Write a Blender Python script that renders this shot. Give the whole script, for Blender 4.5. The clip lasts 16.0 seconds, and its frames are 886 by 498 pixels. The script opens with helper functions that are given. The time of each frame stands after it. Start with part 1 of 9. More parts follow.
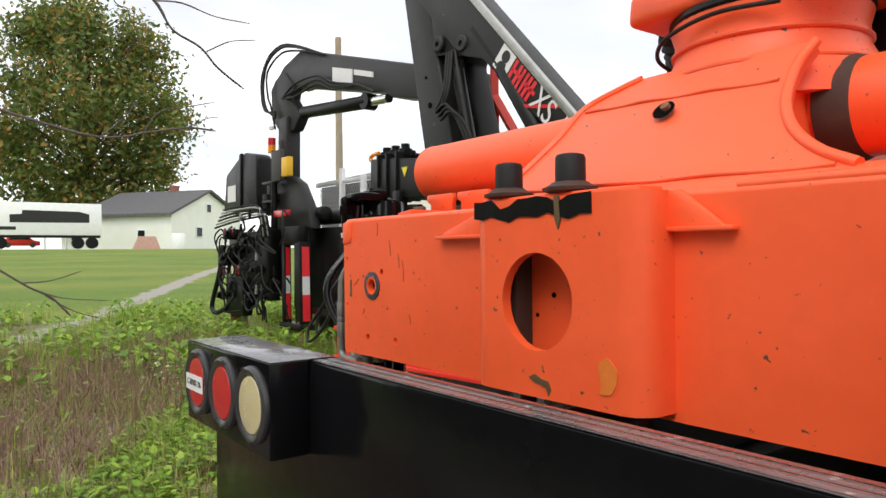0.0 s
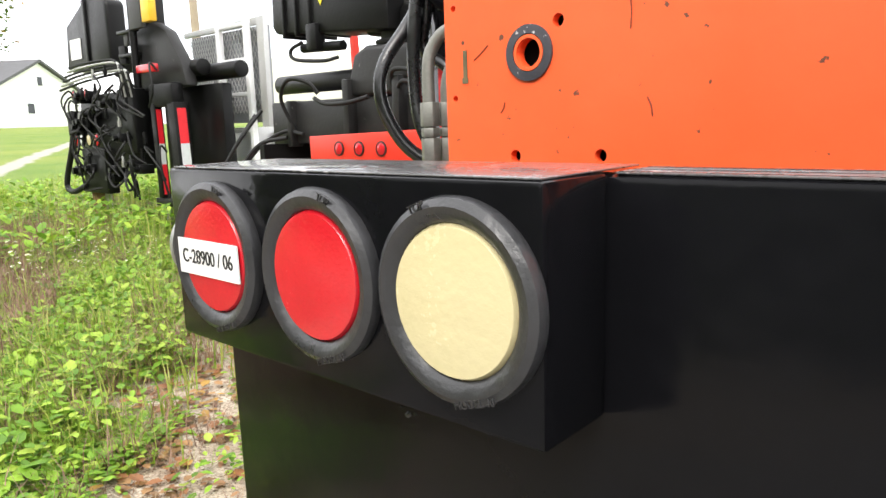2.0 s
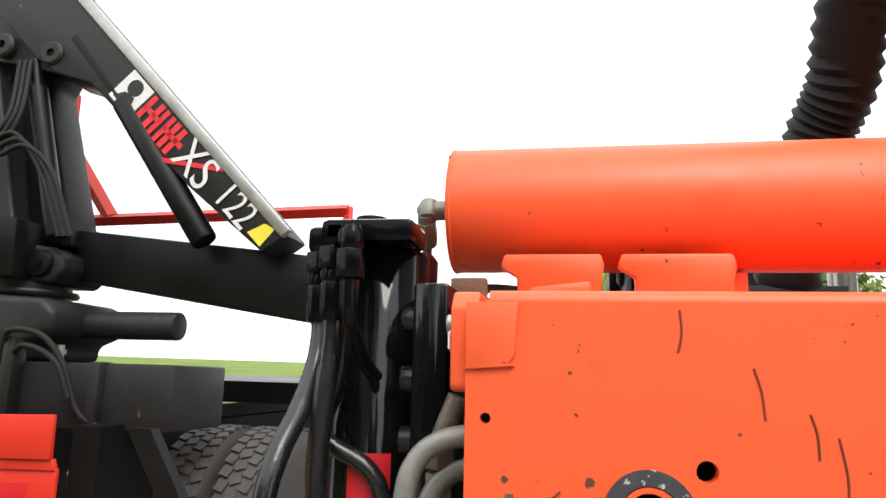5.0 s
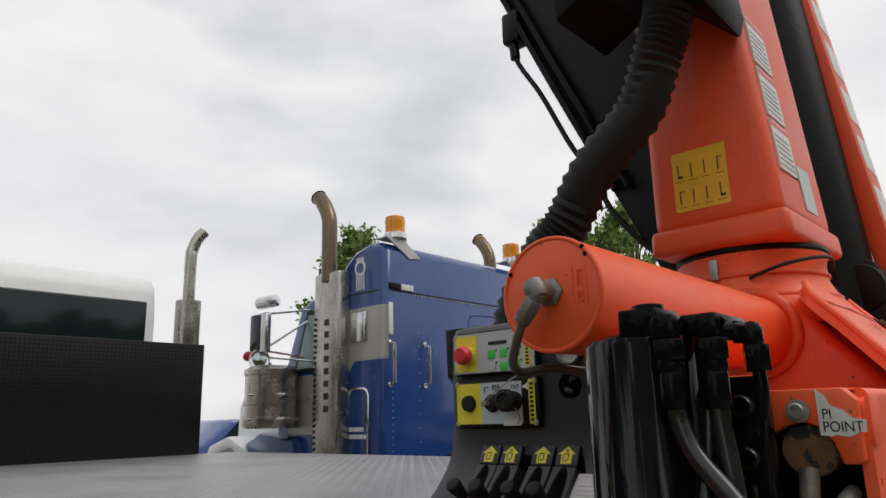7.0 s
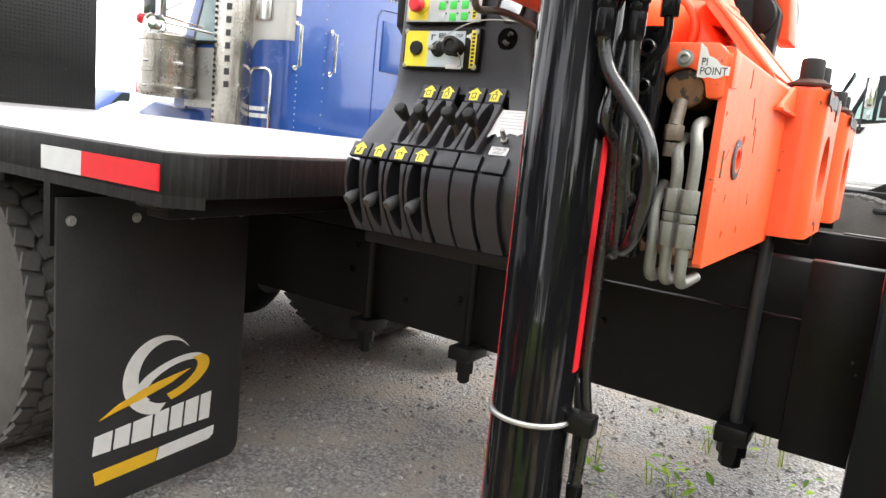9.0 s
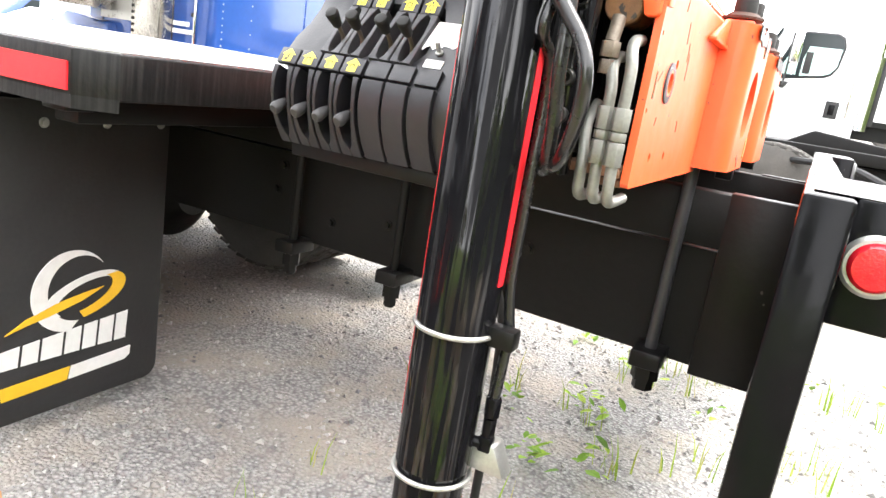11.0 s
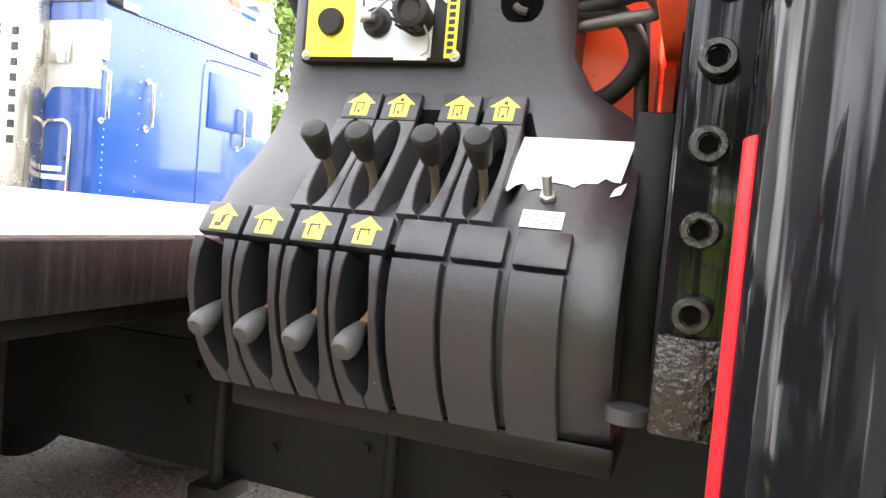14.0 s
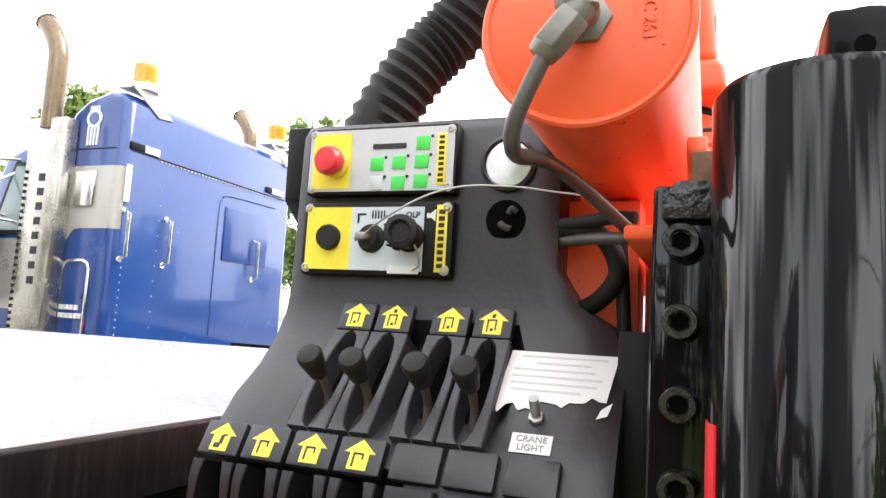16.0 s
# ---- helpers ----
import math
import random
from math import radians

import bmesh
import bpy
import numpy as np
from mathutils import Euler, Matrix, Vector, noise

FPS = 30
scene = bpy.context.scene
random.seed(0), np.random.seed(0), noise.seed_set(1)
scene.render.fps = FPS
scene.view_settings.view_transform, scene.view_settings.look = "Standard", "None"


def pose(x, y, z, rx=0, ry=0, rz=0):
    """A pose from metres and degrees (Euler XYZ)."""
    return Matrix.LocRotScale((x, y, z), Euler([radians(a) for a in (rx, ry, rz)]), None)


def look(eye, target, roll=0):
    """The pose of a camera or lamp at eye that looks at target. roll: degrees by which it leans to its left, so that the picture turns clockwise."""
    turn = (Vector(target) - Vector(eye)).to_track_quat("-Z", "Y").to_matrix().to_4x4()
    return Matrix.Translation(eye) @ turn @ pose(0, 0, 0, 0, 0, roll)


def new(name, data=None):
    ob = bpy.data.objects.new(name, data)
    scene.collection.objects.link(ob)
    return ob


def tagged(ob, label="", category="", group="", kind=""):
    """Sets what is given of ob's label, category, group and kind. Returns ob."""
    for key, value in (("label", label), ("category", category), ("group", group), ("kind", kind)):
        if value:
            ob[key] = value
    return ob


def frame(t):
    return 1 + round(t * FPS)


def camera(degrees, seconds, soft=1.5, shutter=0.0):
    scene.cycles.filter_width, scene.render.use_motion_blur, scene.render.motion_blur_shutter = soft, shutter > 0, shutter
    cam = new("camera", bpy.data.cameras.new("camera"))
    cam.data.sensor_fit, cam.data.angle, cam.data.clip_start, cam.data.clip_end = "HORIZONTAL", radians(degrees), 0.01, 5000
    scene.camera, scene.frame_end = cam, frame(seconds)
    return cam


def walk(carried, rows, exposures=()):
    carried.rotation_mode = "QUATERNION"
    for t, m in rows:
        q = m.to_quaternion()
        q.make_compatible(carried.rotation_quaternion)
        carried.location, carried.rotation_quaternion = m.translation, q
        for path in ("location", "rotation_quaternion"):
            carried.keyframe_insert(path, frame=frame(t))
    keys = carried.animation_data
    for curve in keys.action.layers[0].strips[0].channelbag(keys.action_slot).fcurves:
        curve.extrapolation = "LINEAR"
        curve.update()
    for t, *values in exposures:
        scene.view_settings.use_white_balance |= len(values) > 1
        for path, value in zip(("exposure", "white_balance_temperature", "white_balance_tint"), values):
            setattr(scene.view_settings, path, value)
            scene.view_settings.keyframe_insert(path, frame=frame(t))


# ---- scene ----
cam = camera(64.5, 16.0)
PATH = [
    (0, (0.373, -0.554, 1.263), (-1.22, 0.656, 1.271), -0.6),
    (0.5, (0.113, -0.531, 1.224), (-1.556, 0.567, 1.128), -1.5),
    (1, (-0.185, -0.544, 1.182), (-1.764, 0.665, 0.972), -1.9),
    (1.5, (-0.381, -0.497, 1.141), (-1.782, 0.901, 0.852), -1.9),
    (2, (-0.522, -0.404, 1.112), (-1.846, 1.052, 0.755), -2.0),
    (2.5, (-0.577, -0.399, 1.097), (-1.856, 1.081, 0.682), -1.8),
    (3, (-0.607, -0.428, 1.101), (-1.836, 1.087, 0.66), -0.6),
    (3.5, (-0.631, -0.46, 1.135), (-1.862, 1.067, 0.739), 0.6),
    (4, (-0.677, -0.499, 1.204), (-1.917, 1.055, 0.988), 1.2),
    (4.5, (-0.799, -0.419, 1.248), (-1.765, 1.326, 1.385), 3.1),
    (4.7, (-0.899, -0.341, 1.265), (-1.628, 1.502, 1.532), 2.7),
    (6.8, (-1.917, 0.094, 1.322), (-0.548, 1.461, 1.829), -1.9),
    (7, (-1.974, 0.114, 1.324), (-0.529, 1.415, 1.793), -1.5),
    (7.5, (-2.077, 0.095, 1.316), (-0.436, 1.201, 1.607), 1.2),
    (7.6, (-2.110, 0.082, 1.314), (-0.427, 1.138, 1.545), 1.6),
    (8, (-2.227, 0.036, 1.320), (-0.475, 1.000, 1.372), 3.5),
    (8.4, (-2.256, 0.043, 1.290), (-0.499, 0.999, 1.317), 5.4),
    (8.5, (-2.256, 0.050, 1.279), (-0.515, 1.034, 1.263), 5.7),
    (9, (-2.200, 0.062, 1.183), (-0.535, 1.121, 0.859), 5.7),
    (9.2, (-2.166, 0.058, 1.130), (-0.519, 1.090, 0.659), 6.5),
    (11.3, (-2.185, 0.062, 1.150), (-0.417, 0.886, 0.707), 9.4),
    (11.5, (-2.112, 0.101, 1.193), (-0.323, 0.928, 0.850), 8.0),
    (12, (-1.917, 0.233, 1.227), (-0.111, 1.083, 1.097), 5.3),
    (12.5, (-1.811, 0.357, 1.212), (-0.031, 1.259, 1.086), 4.2),
    (13, (-1.770, 0.483, 1.190), (0.072, 1.248, 1.052), 4.0),
    (13.5, (-1.714, 0.544, 1.166), (0.174, 1.194, 1.062), 4.5),
    (14, (-1.665, 0.558, 1.159), (0.221, 1.216, 1.057), 5.0),
    (14.5, (-1.657, 0.559, 1.201), (0.221, 1.247, 1.226), 4.8),
    (15, (-1.660, 0.555, 1.234), (0.187, 1.269, 1.512), 4.4),
    (15.5, (-1.669, 0.542, 1.237), (0.180, 1.256, 1.507), 4.0),
    (16, (-1.686, 0.535, 1.256), (0.170, 1.247, 1.476), 3.3),
]
EXPOSURES = [(0.0, -0.15), (0.5, 0.03), (1.0, 0.38), (1.5, 0.68), (2.0, 0.92), (3.0, 1.12), (3.5, 1.18), (4.0, 1.12), (4.5, 0.8), (6.8, -1.0), (7.5, -0.58), (8.0, -0.2), (8.5, 0.1), (9.0, 1.2), (9.2, 1.6), (11.3, 2.15), (12.0, 2.15), (12.5, 2.18), (13.5, 2.25), (14.5, 2.3), (15.0, 1.92), (16.0, 1.2)]
walk(cam, [(t, look(e, a, r)) for t, e, a, r in PATH], EXPOSURES)


# ---- sky and sun ----
world = bpy.data.worlds.new("world")
scene.world = world
world.use_nodes = True
wn, wl = world.node_tree.nodes, world.node_tree.links
wn.clear()
w_out = wn.new("ShaderNodeOutputWorld")
w_bg = wn.new("ShaderNodeBackground")
w_sky = wn.new("ShaderNodeTexSky")
w_sky.sky_type, w_sky.sun_disc = "NISHITA", False
w_sky.sun_elevation, w_sky.sun_rotation = radians(50), radians(152)
w_tc = wn.new("ShaderNodeTexCoord")
w_map = wn.new("ShaderNodeMapping")
w_map.inputs["Scale"].default_value = (1.0, 1.0, 2.6)
w_noise = wn.new("ShaderNodeTexNoise")
w_noise.inputs["Scale"].default_value, w_noise.inputs["Detail"].default_value = 2.1, 6.0
w_ramp = wn.new("ShaderNodeValToRGB")
w_ramp.color_ramp.elements[0].position, w_ramp.color_ramp.elements[1].position = 0.20, 0.44
w_ramp.color_ramp.elements[0].color = (0.62, 0.62, 0.62, 1)
w_mix = wn.new("ShaderNodeMix")
w_mix.data_type = "RGBA"
w_noise2 = wn.new("ShaderNodeTexNoise")
w_noise2.inputs["Scale"].default_value, w_noise2.inputs["Detail"].default_value = 4.0, 7.0
w_ramp2 = wn.new("ShaderNodeValToRGB")
w_ramp2.color_ramp.elements[0].position, w_ramp2.color_ramp.elements[1].position = 0.3, 0.7
w_ramp2.color_ramp.elements[0].color = (14.5, 14.5, 15.0, 1)
w_ramp2.color_ramp.elements[1].color = (17.0, 17.0, 17.0, 1)
wl.new(w_tc.outputs["Generated"], w_map.inputs["Vector"])
wl.new(w_map.outputs["Vector"], w_noise.inputs["Vector"])
wl.new(w_map.outputs["Vector"], w_noise2.inputs["Vector"])
w_dot, w_clear, w_sub = wn.new("ShaderNodeVectorMath"), wn.new("ShaderNodeMapRange"), wn.new("ShaderNodeMath")
w_dot.operation, w_sub.operation = "DOT_PRODUCT", "SUBTRACT"
w_dot.inputs[1].default_value = (-0.76, 0.46, 0.46)
w_clear.inputs[1].default_value, w_clear.inputs[2].default_value = 0.60, 0.95
w_clear.inputs[3].default_value, w_clear.inputs[4].default_value = 0.0, 0.27
wl.new(w_tc.outputs["Generated"], w_dot.inputs[0])
wl.new(w_dot.outputs["Value"], w_clear.inputs[0])
wl.new(w_noise.outputs["Fac"], w_sub.inputs[0])
wl.new(w_clear.outputs[0], w_sub.inputs[1])
wl.new(w_sub.outputs[0], w_ramp.inputs["Fac"])
wl.new(w_noise2.outputs["Fac"], w_ramp2.inputs["Fac"])
wl.new(w_ramp.outputs["Color"], w_mix.inputs[0])
wl.new(w_sky.outputs["Color"], w_mix.inputs[6])
wl.new(w_ramp2.outputs["Color"], w_mix.inputs[7])
wl.new(w_mix.outputs[2], w_bg.inputs["Color"])
w_bg.inputs["Strength"].default_value = 0.102
wl.new(w_bg.outputs["Background"], w_out.inputs["Surface"])

sun_data = bpy.data.lights.new("sun", "SUN")
sun_data.energy, sun_data.angle, sun_data.color = 1.7, radians(30), (1.0, 0.95, 0.88)
sun = new("sun", sun_data)
sun.matrix_world = look((7, -13, 18), (0, 0, 0))


# ---- materials ----
def mat(name, base, rough=0.5, metal=0.0, var=0.12, scale=6.0, bump=0.0, bscale=60.0, coat=0.0, chips=None, chip=0.72, chip_scale=40.0, emit=None, spec=0.5, streak=0.0, streak_colour=(0.17, 0.16, 0.15)):
    """A surface with broad and fine variation, fine relief, and optional chips of another colour."""
    m = bpy.data.materials.new(name)
    m.use_nodes = True
    n, l = m.node_tree.nodes, m.node_tree.links
    b = n["Principled BSDF"]
    tc = n.new("ShaderNodeTexCoord")
    big, fine = n.new("ShaderNodeTexNoise"), n.new("ShaderNodeTexNoise")
    big.inputs["Scale"].default_value, big.inputs["Detail"].default_value = scale, 5.0
    fine.inputs["Scale"].default_value, fine.inputs["Detail"].default_value = scale * 11, 4.0
    l.new(tc.outputs["Object"], big.inputs["Vector"])
    l.new(tc.outputs["Object"], fine.inputs["Vector"])
    add = n.new("ShaderNodeMath")
    add.operation = "MULTIPLY_ADD"
    add.inputs[1].default_value = 0.5
    l.new(fine.outputs["Fac"], add.inputs[0])
    l.new(big.outputs["Fac"], add.inputs[2])
    rng = n.new("ShaderNodeMapRange")
    rng.inputs[1].default_value, rng.inputs[2].default_value = 0.4, 1.1
    rng.inputs[3].default_value, rng.inputs[4].default_value = 1 - var, 1 + var
    l.new(add.outputs[0], rng.inputs[0])
    mul = n.new("ShaderNodeVectorMath")
    mul.operation = "SCALE"
    mul.inputs[0].default_value = base
    l.new(rng.outputs[0], mul.inputs["Scale"])
    colour = mul.outputs[0]
    if chips:
        cn = n.new("ShaderNodeTexNoise")
        cn.inputs["Scale"].default_value, cn.inputs["Detail"].default_value = chip_scale, 3.0
        l.new(tc.outputs["Object"], cn.inputs["Vector"])
        cr = n.new("ShaderNodeMapRange")
        cr.inputs[1].default_value, cr.inputs[2].default_value = chip, chip + 0.03
        l.new(cn.outputs["Fac"], cr.inputs[0])
        cm = n.new("ShaderNodeMix")
        cm.data_type = "RGBA"
        l.new(cr.outputs[0], cm.inputs[0])
        l.new(colour, cm.inputs[6])
        cm.inputs[7].default_value = (*chips, 1)
        colour = cm.outputs[2]
    if streak:
        sm = n.new("ShaderNodeMapping")
        sm.inputs["Scale"].default_value = (110.0, 110.0, 5.0)
        sn = n.new("ShaderNodeTexNoise")
        sn.inputs["Scale"].default_value, sn.inputs["Detail"].default_value = 1.0, 4.0
        l.new(tc.outputs["Object"], sm.inputs["Vector"])
        l.new(sm.outputs["Vector"], sn.inputs["Vector"])
        sr = n.new("ShaderNodeMapRange")
        sr.inputs[1].default_value, sr.inputs[2].default_value = 0.42, 0.75
        sr.inputs[3].default_value, sr.inputs[4].default_value = 0.0, streak
        l.new(sn.outputs["Fac"], sr.inputs[0])
        sx = n.new("ShaderNodeMix")
        sx.data_type = "RGBA"
        l.new(sr.outputs[0], sx.inputs[0])
        l.new(colour, sx.inputs[6])
        sx.inputs[7].default_value = (*streak_colour, 1)
        colour = sx.outputs[2]
    l.new(colour, b.inputs["Base Color"])
    rr = n.new("ShaderNodeMapRange")
    rr.inputs[1].default_value, rr.inputs[2].default_value = 0.4, 1.1
    rr.inputs[3].default_value, rr.inputs[4].default_value = max(0.02, rough - 0.1), min(1, rough + 0.12)
    l.new(add.outputs[0], rr.inputs[0])
    l.new(rr.outputs[0], b.inputs["Roughness"])
    b.inputs["Metallic"].default_value = metal
    b.inputs["Coat Weight"].default_value = coat
    b.inputs["Specular IOR Level"].default_value = spec
    if bump:
        bn = n.new("ShaderNodeTexNoise")
        bn.inputs["Scale"].default_value, bn.inputs["Detail"].default_value = bscale, 4.0
        l.new(tc.outputs["Object"], bn.inputs["Vector"])
        bp = n.new("ShaderNodeBump")
        bp.inputs["Strength"].default_value, bp.inputs["Distance"].default_value = bump, 0.004
        l.new(bn.outputs["Fac"], bp.inputs["Height"])
        l.new(bp.outputs["Normal"], b.inputs["Normal"])
    if emit:
        b.inputs["Emission Color"].default_value, b.inputs["Emission Strength"].default_value = (*emit[:3], 1), emit[3]
    return m


ORANGE = mat("orange_paint", (0.93, 0.118, 0.032), 0.42, var=0.1, scale=3, bump=0.12, bscale=35, chips=(0.13, 0.05, 0.03), chip=0.70, chip_scale=75)
ORANGE_DULL = mat("orange_paint_column", (0.80, 0.098, 0.026), 0.4, var=0.14, scale=4, bump=0.1, bscale=30, chips=(0.1, 0.05, 0.04), chip=0.75, chip_scale=18)
GLOSS_BLACK = mat("gloss_black_paint", (0.005, 0.005, 0.006), 0.14, var=0.3, scale=5, bump=0.2, bscale=22, spec=0.12, chips=(0.16, 0.155, 0.15), chip=0.765, chip_scale=120)
BLACK = mat("black_paint", (0.005, 0.005, 0.005), 0.40, var=0.35, scale=4, bump=0.25, bscale=45, spec=0.22, chips=(0.09, 0.085, 0.08), chip=0.76, chip_scale=30)
DUSTY_BLACK = mat("dusty_black_paint", (0.007, 0.0068, 0.0066), 0.55, spec=0.16, var=0.45, scale=3, bump=0.25, bscale=40)
WEATHERED_BLACK = mat("weathered_black_paint", (0.018, 0.0178, 0.0175), 0.48, spec=0.32, var=0.5, scale=4, bump=0.3, bscale=40, chips=(0.10, 0.095, 0.09), chip=0.72, chip_scale=22)
PLASTIC = mat("black_console_plastic", (0.0145, 0.0145, 0.0185), 0.43, spec=0.6, var=0.35, scale=7, bump=0.10, bscale=160, chips=(0.12, 0.12, 0.12), chip=0.77, chip_scale=55)
# Lighter than the console for wear and for skylight on upward-facing ridges.
GUIDE = mat("worn_sky_lit_black_plastic", (0.050, 0.050, 0.056), 0.45, var=0.35, scale=12, bump=0.2, bscale=160, spec=0.4)
RUBBER = mat("black_rubber", (0.012, 0.012, 0.012), 0.6, spec=0.3, var=0.3, scale=9, bump=0.2, bscale=80)
FLAP = mat("dusty_flap_rubber", (0.026, 0.026, 0.027), 0.6, var=0.35, scale=6, bump=0.2, bscale=80, spec=0.3)
BOLT = mat("worn_black_bolt", (0.010, 0.010, 0.010), 0.28, var=0.3, scale=20, bump=0.3, bscale=120, spec=0.45, chips=(0.20, 0.195, 0.19), chip=0.70, chip_scale=120)
TYRE = mat("tyre_rubber", (0.085, 0.08, 0.074), 0.85, var=0.3, scale=8, bump=0.3, bscale=70)
LEG_PAINT = mat("dripped_black_paint_reflection_streaks", (0.006, 0.006, 0.007), 0.11, var=0.3, scale=6, spec=0.26)
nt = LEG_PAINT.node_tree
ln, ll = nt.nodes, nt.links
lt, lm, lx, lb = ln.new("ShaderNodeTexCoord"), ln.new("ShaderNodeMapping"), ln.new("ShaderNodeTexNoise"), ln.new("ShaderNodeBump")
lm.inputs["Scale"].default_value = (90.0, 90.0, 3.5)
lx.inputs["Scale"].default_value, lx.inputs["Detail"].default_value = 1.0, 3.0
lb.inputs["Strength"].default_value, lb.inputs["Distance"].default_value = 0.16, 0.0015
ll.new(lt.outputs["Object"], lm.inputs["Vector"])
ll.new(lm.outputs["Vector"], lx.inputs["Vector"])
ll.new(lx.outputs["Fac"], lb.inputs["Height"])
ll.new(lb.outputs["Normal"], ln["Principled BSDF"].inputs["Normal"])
# Specular streaks stand in for broken reflections of dark and bright surroundings.
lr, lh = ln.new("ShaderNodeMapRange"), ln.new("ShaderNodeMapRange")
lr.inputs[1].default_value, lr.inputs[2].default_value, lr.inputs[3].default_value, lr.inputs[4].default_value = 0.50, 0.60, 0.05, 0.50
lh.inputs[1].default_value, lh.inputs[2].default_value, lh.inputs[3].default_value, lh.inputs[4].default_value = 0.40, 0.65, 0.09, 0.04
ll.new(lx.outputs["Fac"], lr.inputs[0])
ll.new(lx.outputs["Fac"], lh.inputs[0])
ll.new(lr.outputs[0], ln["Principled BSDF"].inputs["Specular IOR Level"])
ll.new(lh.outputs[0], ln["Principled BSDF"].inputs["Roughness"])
# Worn black paint, base raised to grey for sky reflected off top faces.
WORN_SKY_TOP = mat("worn_black_paint_sky_greyed", (0.10, 0.098, 0.10), 0.26, var=0.35, scale=12, bump=0.25, bscale=60, coat=0.5, spec=0.7, chips=(0.34, 0.33, 0.33), chip=0.66, chip_scale=35)
GROMMET = mat("lamp_grommet_rubber", (0.024, 0.024, 0.026), 0.33, var=0.35, scale=14, bump=0.25, bscale=120, spec=0.6)
RED = mat("red_paint", (0.72, 0.035, 0.018), 0.42, var=0.1, scale=3, bump=0.1)
RED_TAPE = mat("red_reflective_tape", (0.72, 0.02, 0.03), 0.35, var=0.1, scale=30, bump=0.1, bscale=300)
WHITE_TAPE = mat("white_reflective_tape", (0.62, 0.64, 0.65), 0.4, var=0.08, scale=30, bump=0.1, bscale=300)
RED_LENS = mat("red_lens", (0.52, 0.008, 0.018), 0.18, var=0.12, scale=40, bump=0.18, bscale=260, coat=0.4)
CREAM_LENS = mat("cream_lens", (0.56, 0.49, 0.28), 0.22, var=0.06, scale=18, bump=0.2, bscale=90, coat=0.5)
STEEL = mat("galvanised_steel", (0.42, 0.42, 0.40), 0.42, metal=0.75, var=0.25, scale=14, bump=0.15)
PIPE_GREY = mat("dull_zinc_pipe", (0.22, 0.22, 0.20), 0.45, metal=0.45, var=0.3, scale=20, bump=0.12)
HOSE = mat("glossy_hydraulic_hose", (0.012, 0.012, 0.013), 0.26, var=0.3, scale=9, bump=0.15, bscale=90, coat=0.2)
FEED_PIPE = mat("weathered_feed_pipe", (0.085, 0.082, 0.073), 0.42, metal=0.3, var=0.35, scale=20, bump=0.12)
CHROME = mat("chrome", (0.72, 0.72, 0.72), 0.14, metal=1.0, var=0.08, scale=5)
RUST = mat("rusty_steel", (0.20, 0.10, 0.055), 0.8, var=0.5, scale=25, bump=0.4, bscale=90)
WHITE = mat("white_paint", (0.83, 0.84, 0.84), 0.38, var=0.06, scale=3)
BLUE = mat("blue_paint", (0.016, 0.058, 0.235), 0.2, var=0.16, scale=2.2, bump=0.05, coat=0.5)
SILVER = mat("silver_grey_paint", (0.42, 0.41, 0.38), 0.32, metal=0.3, var=0.12, scale=3)
YELLOW = mat("yellow_decal", (0.82, 0.70, 0.05), 0.45, var=0.1, scale=30)
GOLD_DECAL = mat("amber_yellow_decal", (0.78, 0.46, 0.02), 0.45, var=0.12, scale=20)
WHITE_DECAL = mat("white_decal", (0.74, 0.74, 0.73), 0.5, var=0.08, scale=40)
GREY_DECAL = mat("grey_printed_panel", (0.50, 0.54, 0.57), 0.4, var=0.1, scale=20)
GREEN = mat("green_button", (0.06, 0.62, 0.09), 0.4, var=0.1, scale=40)
RED_KNOB = mat("red_plastic", (0.70, 0.035, 0.045), 0.4, var=0.08, scale=30)
INK = mat("black_ink", (0.012, 0.012, 0.012), 0.5, var=0.1)
AMBER = mat("amber_lens", (0.85, 0.30, 0.01), 0.2, var=0.12, scale=20, coat=0.5)
SKIN_GREY = mat("worn_grey_plastic", (0.038, 0.037, 0.038), 0.6, var=0.3, scale=40, bump=0.2)
BRONZE = mat("aged_lever_rod", (0.15, 0.12, 0.095), 0.5, metal=0.4, var=0.35, scale=40)
# Near-black painted for shade inside holes, slots and sockets; also paint chips.
DARK = mat("hole_shade_and_chip_black", (0.003, 0.003, 0.003), 0.95, var=0.3, spec=0.05)
DECK_TOP = mat("checker_plate_steel", (0.36, 0.355, 0.36), 0.46, metal=0.75, var=0.22, scale=2.5, bump=0.2, bscale=70)
DECK_EDGE = mat("dusty_streaked_black_paint", (0.006, 0.006, 0.0065), 0.45, spec=0.22, var=0.35, scale=4, bump=0.25, bscale=45, streak=0.35, streak_colour=(0.05, 0.048, 0.046))
STAINED = mat("stained_stainless_steel", (0.48, 0.46, 0.42), 0.24, metal=0.92, var=0.25, scale=5, bump=0.1, streak=0.4, streak_colour=(0.20, 0.13, 0.07))
BURNT = mat("heat_stained_steel", (0.20, 0.15, 0.10), 0.3, metal=0.8, var=0.4, scale=4, bump=0.1, streak=0.5, streak_colour=(0.06, 0.04, 0.025))
GLASS = mat("dark_window_glass", (0.012, 0.018, 0.02), 0.06, var=0.05, spec=0.35)
SIDING = mat("pale_house_siding", (0.82, 0.84, 0.78), 0.7, var=0.05, scale=1)
SHINGLE = mat("grey_roof_shingle", (0.10, 0.10, 0.105), 0.85, var=0.25, scale=3)
GALV_GREY = mat("weathered_aluminium", (0.55, 0.55, 0.54), 0.45, metal=0.4, var=0.12, scale=4)
BARK = mat("tree_bark", (0.10, 0.075, 0.055), 0.9, var=0.4, scale=6, bump=0.4)


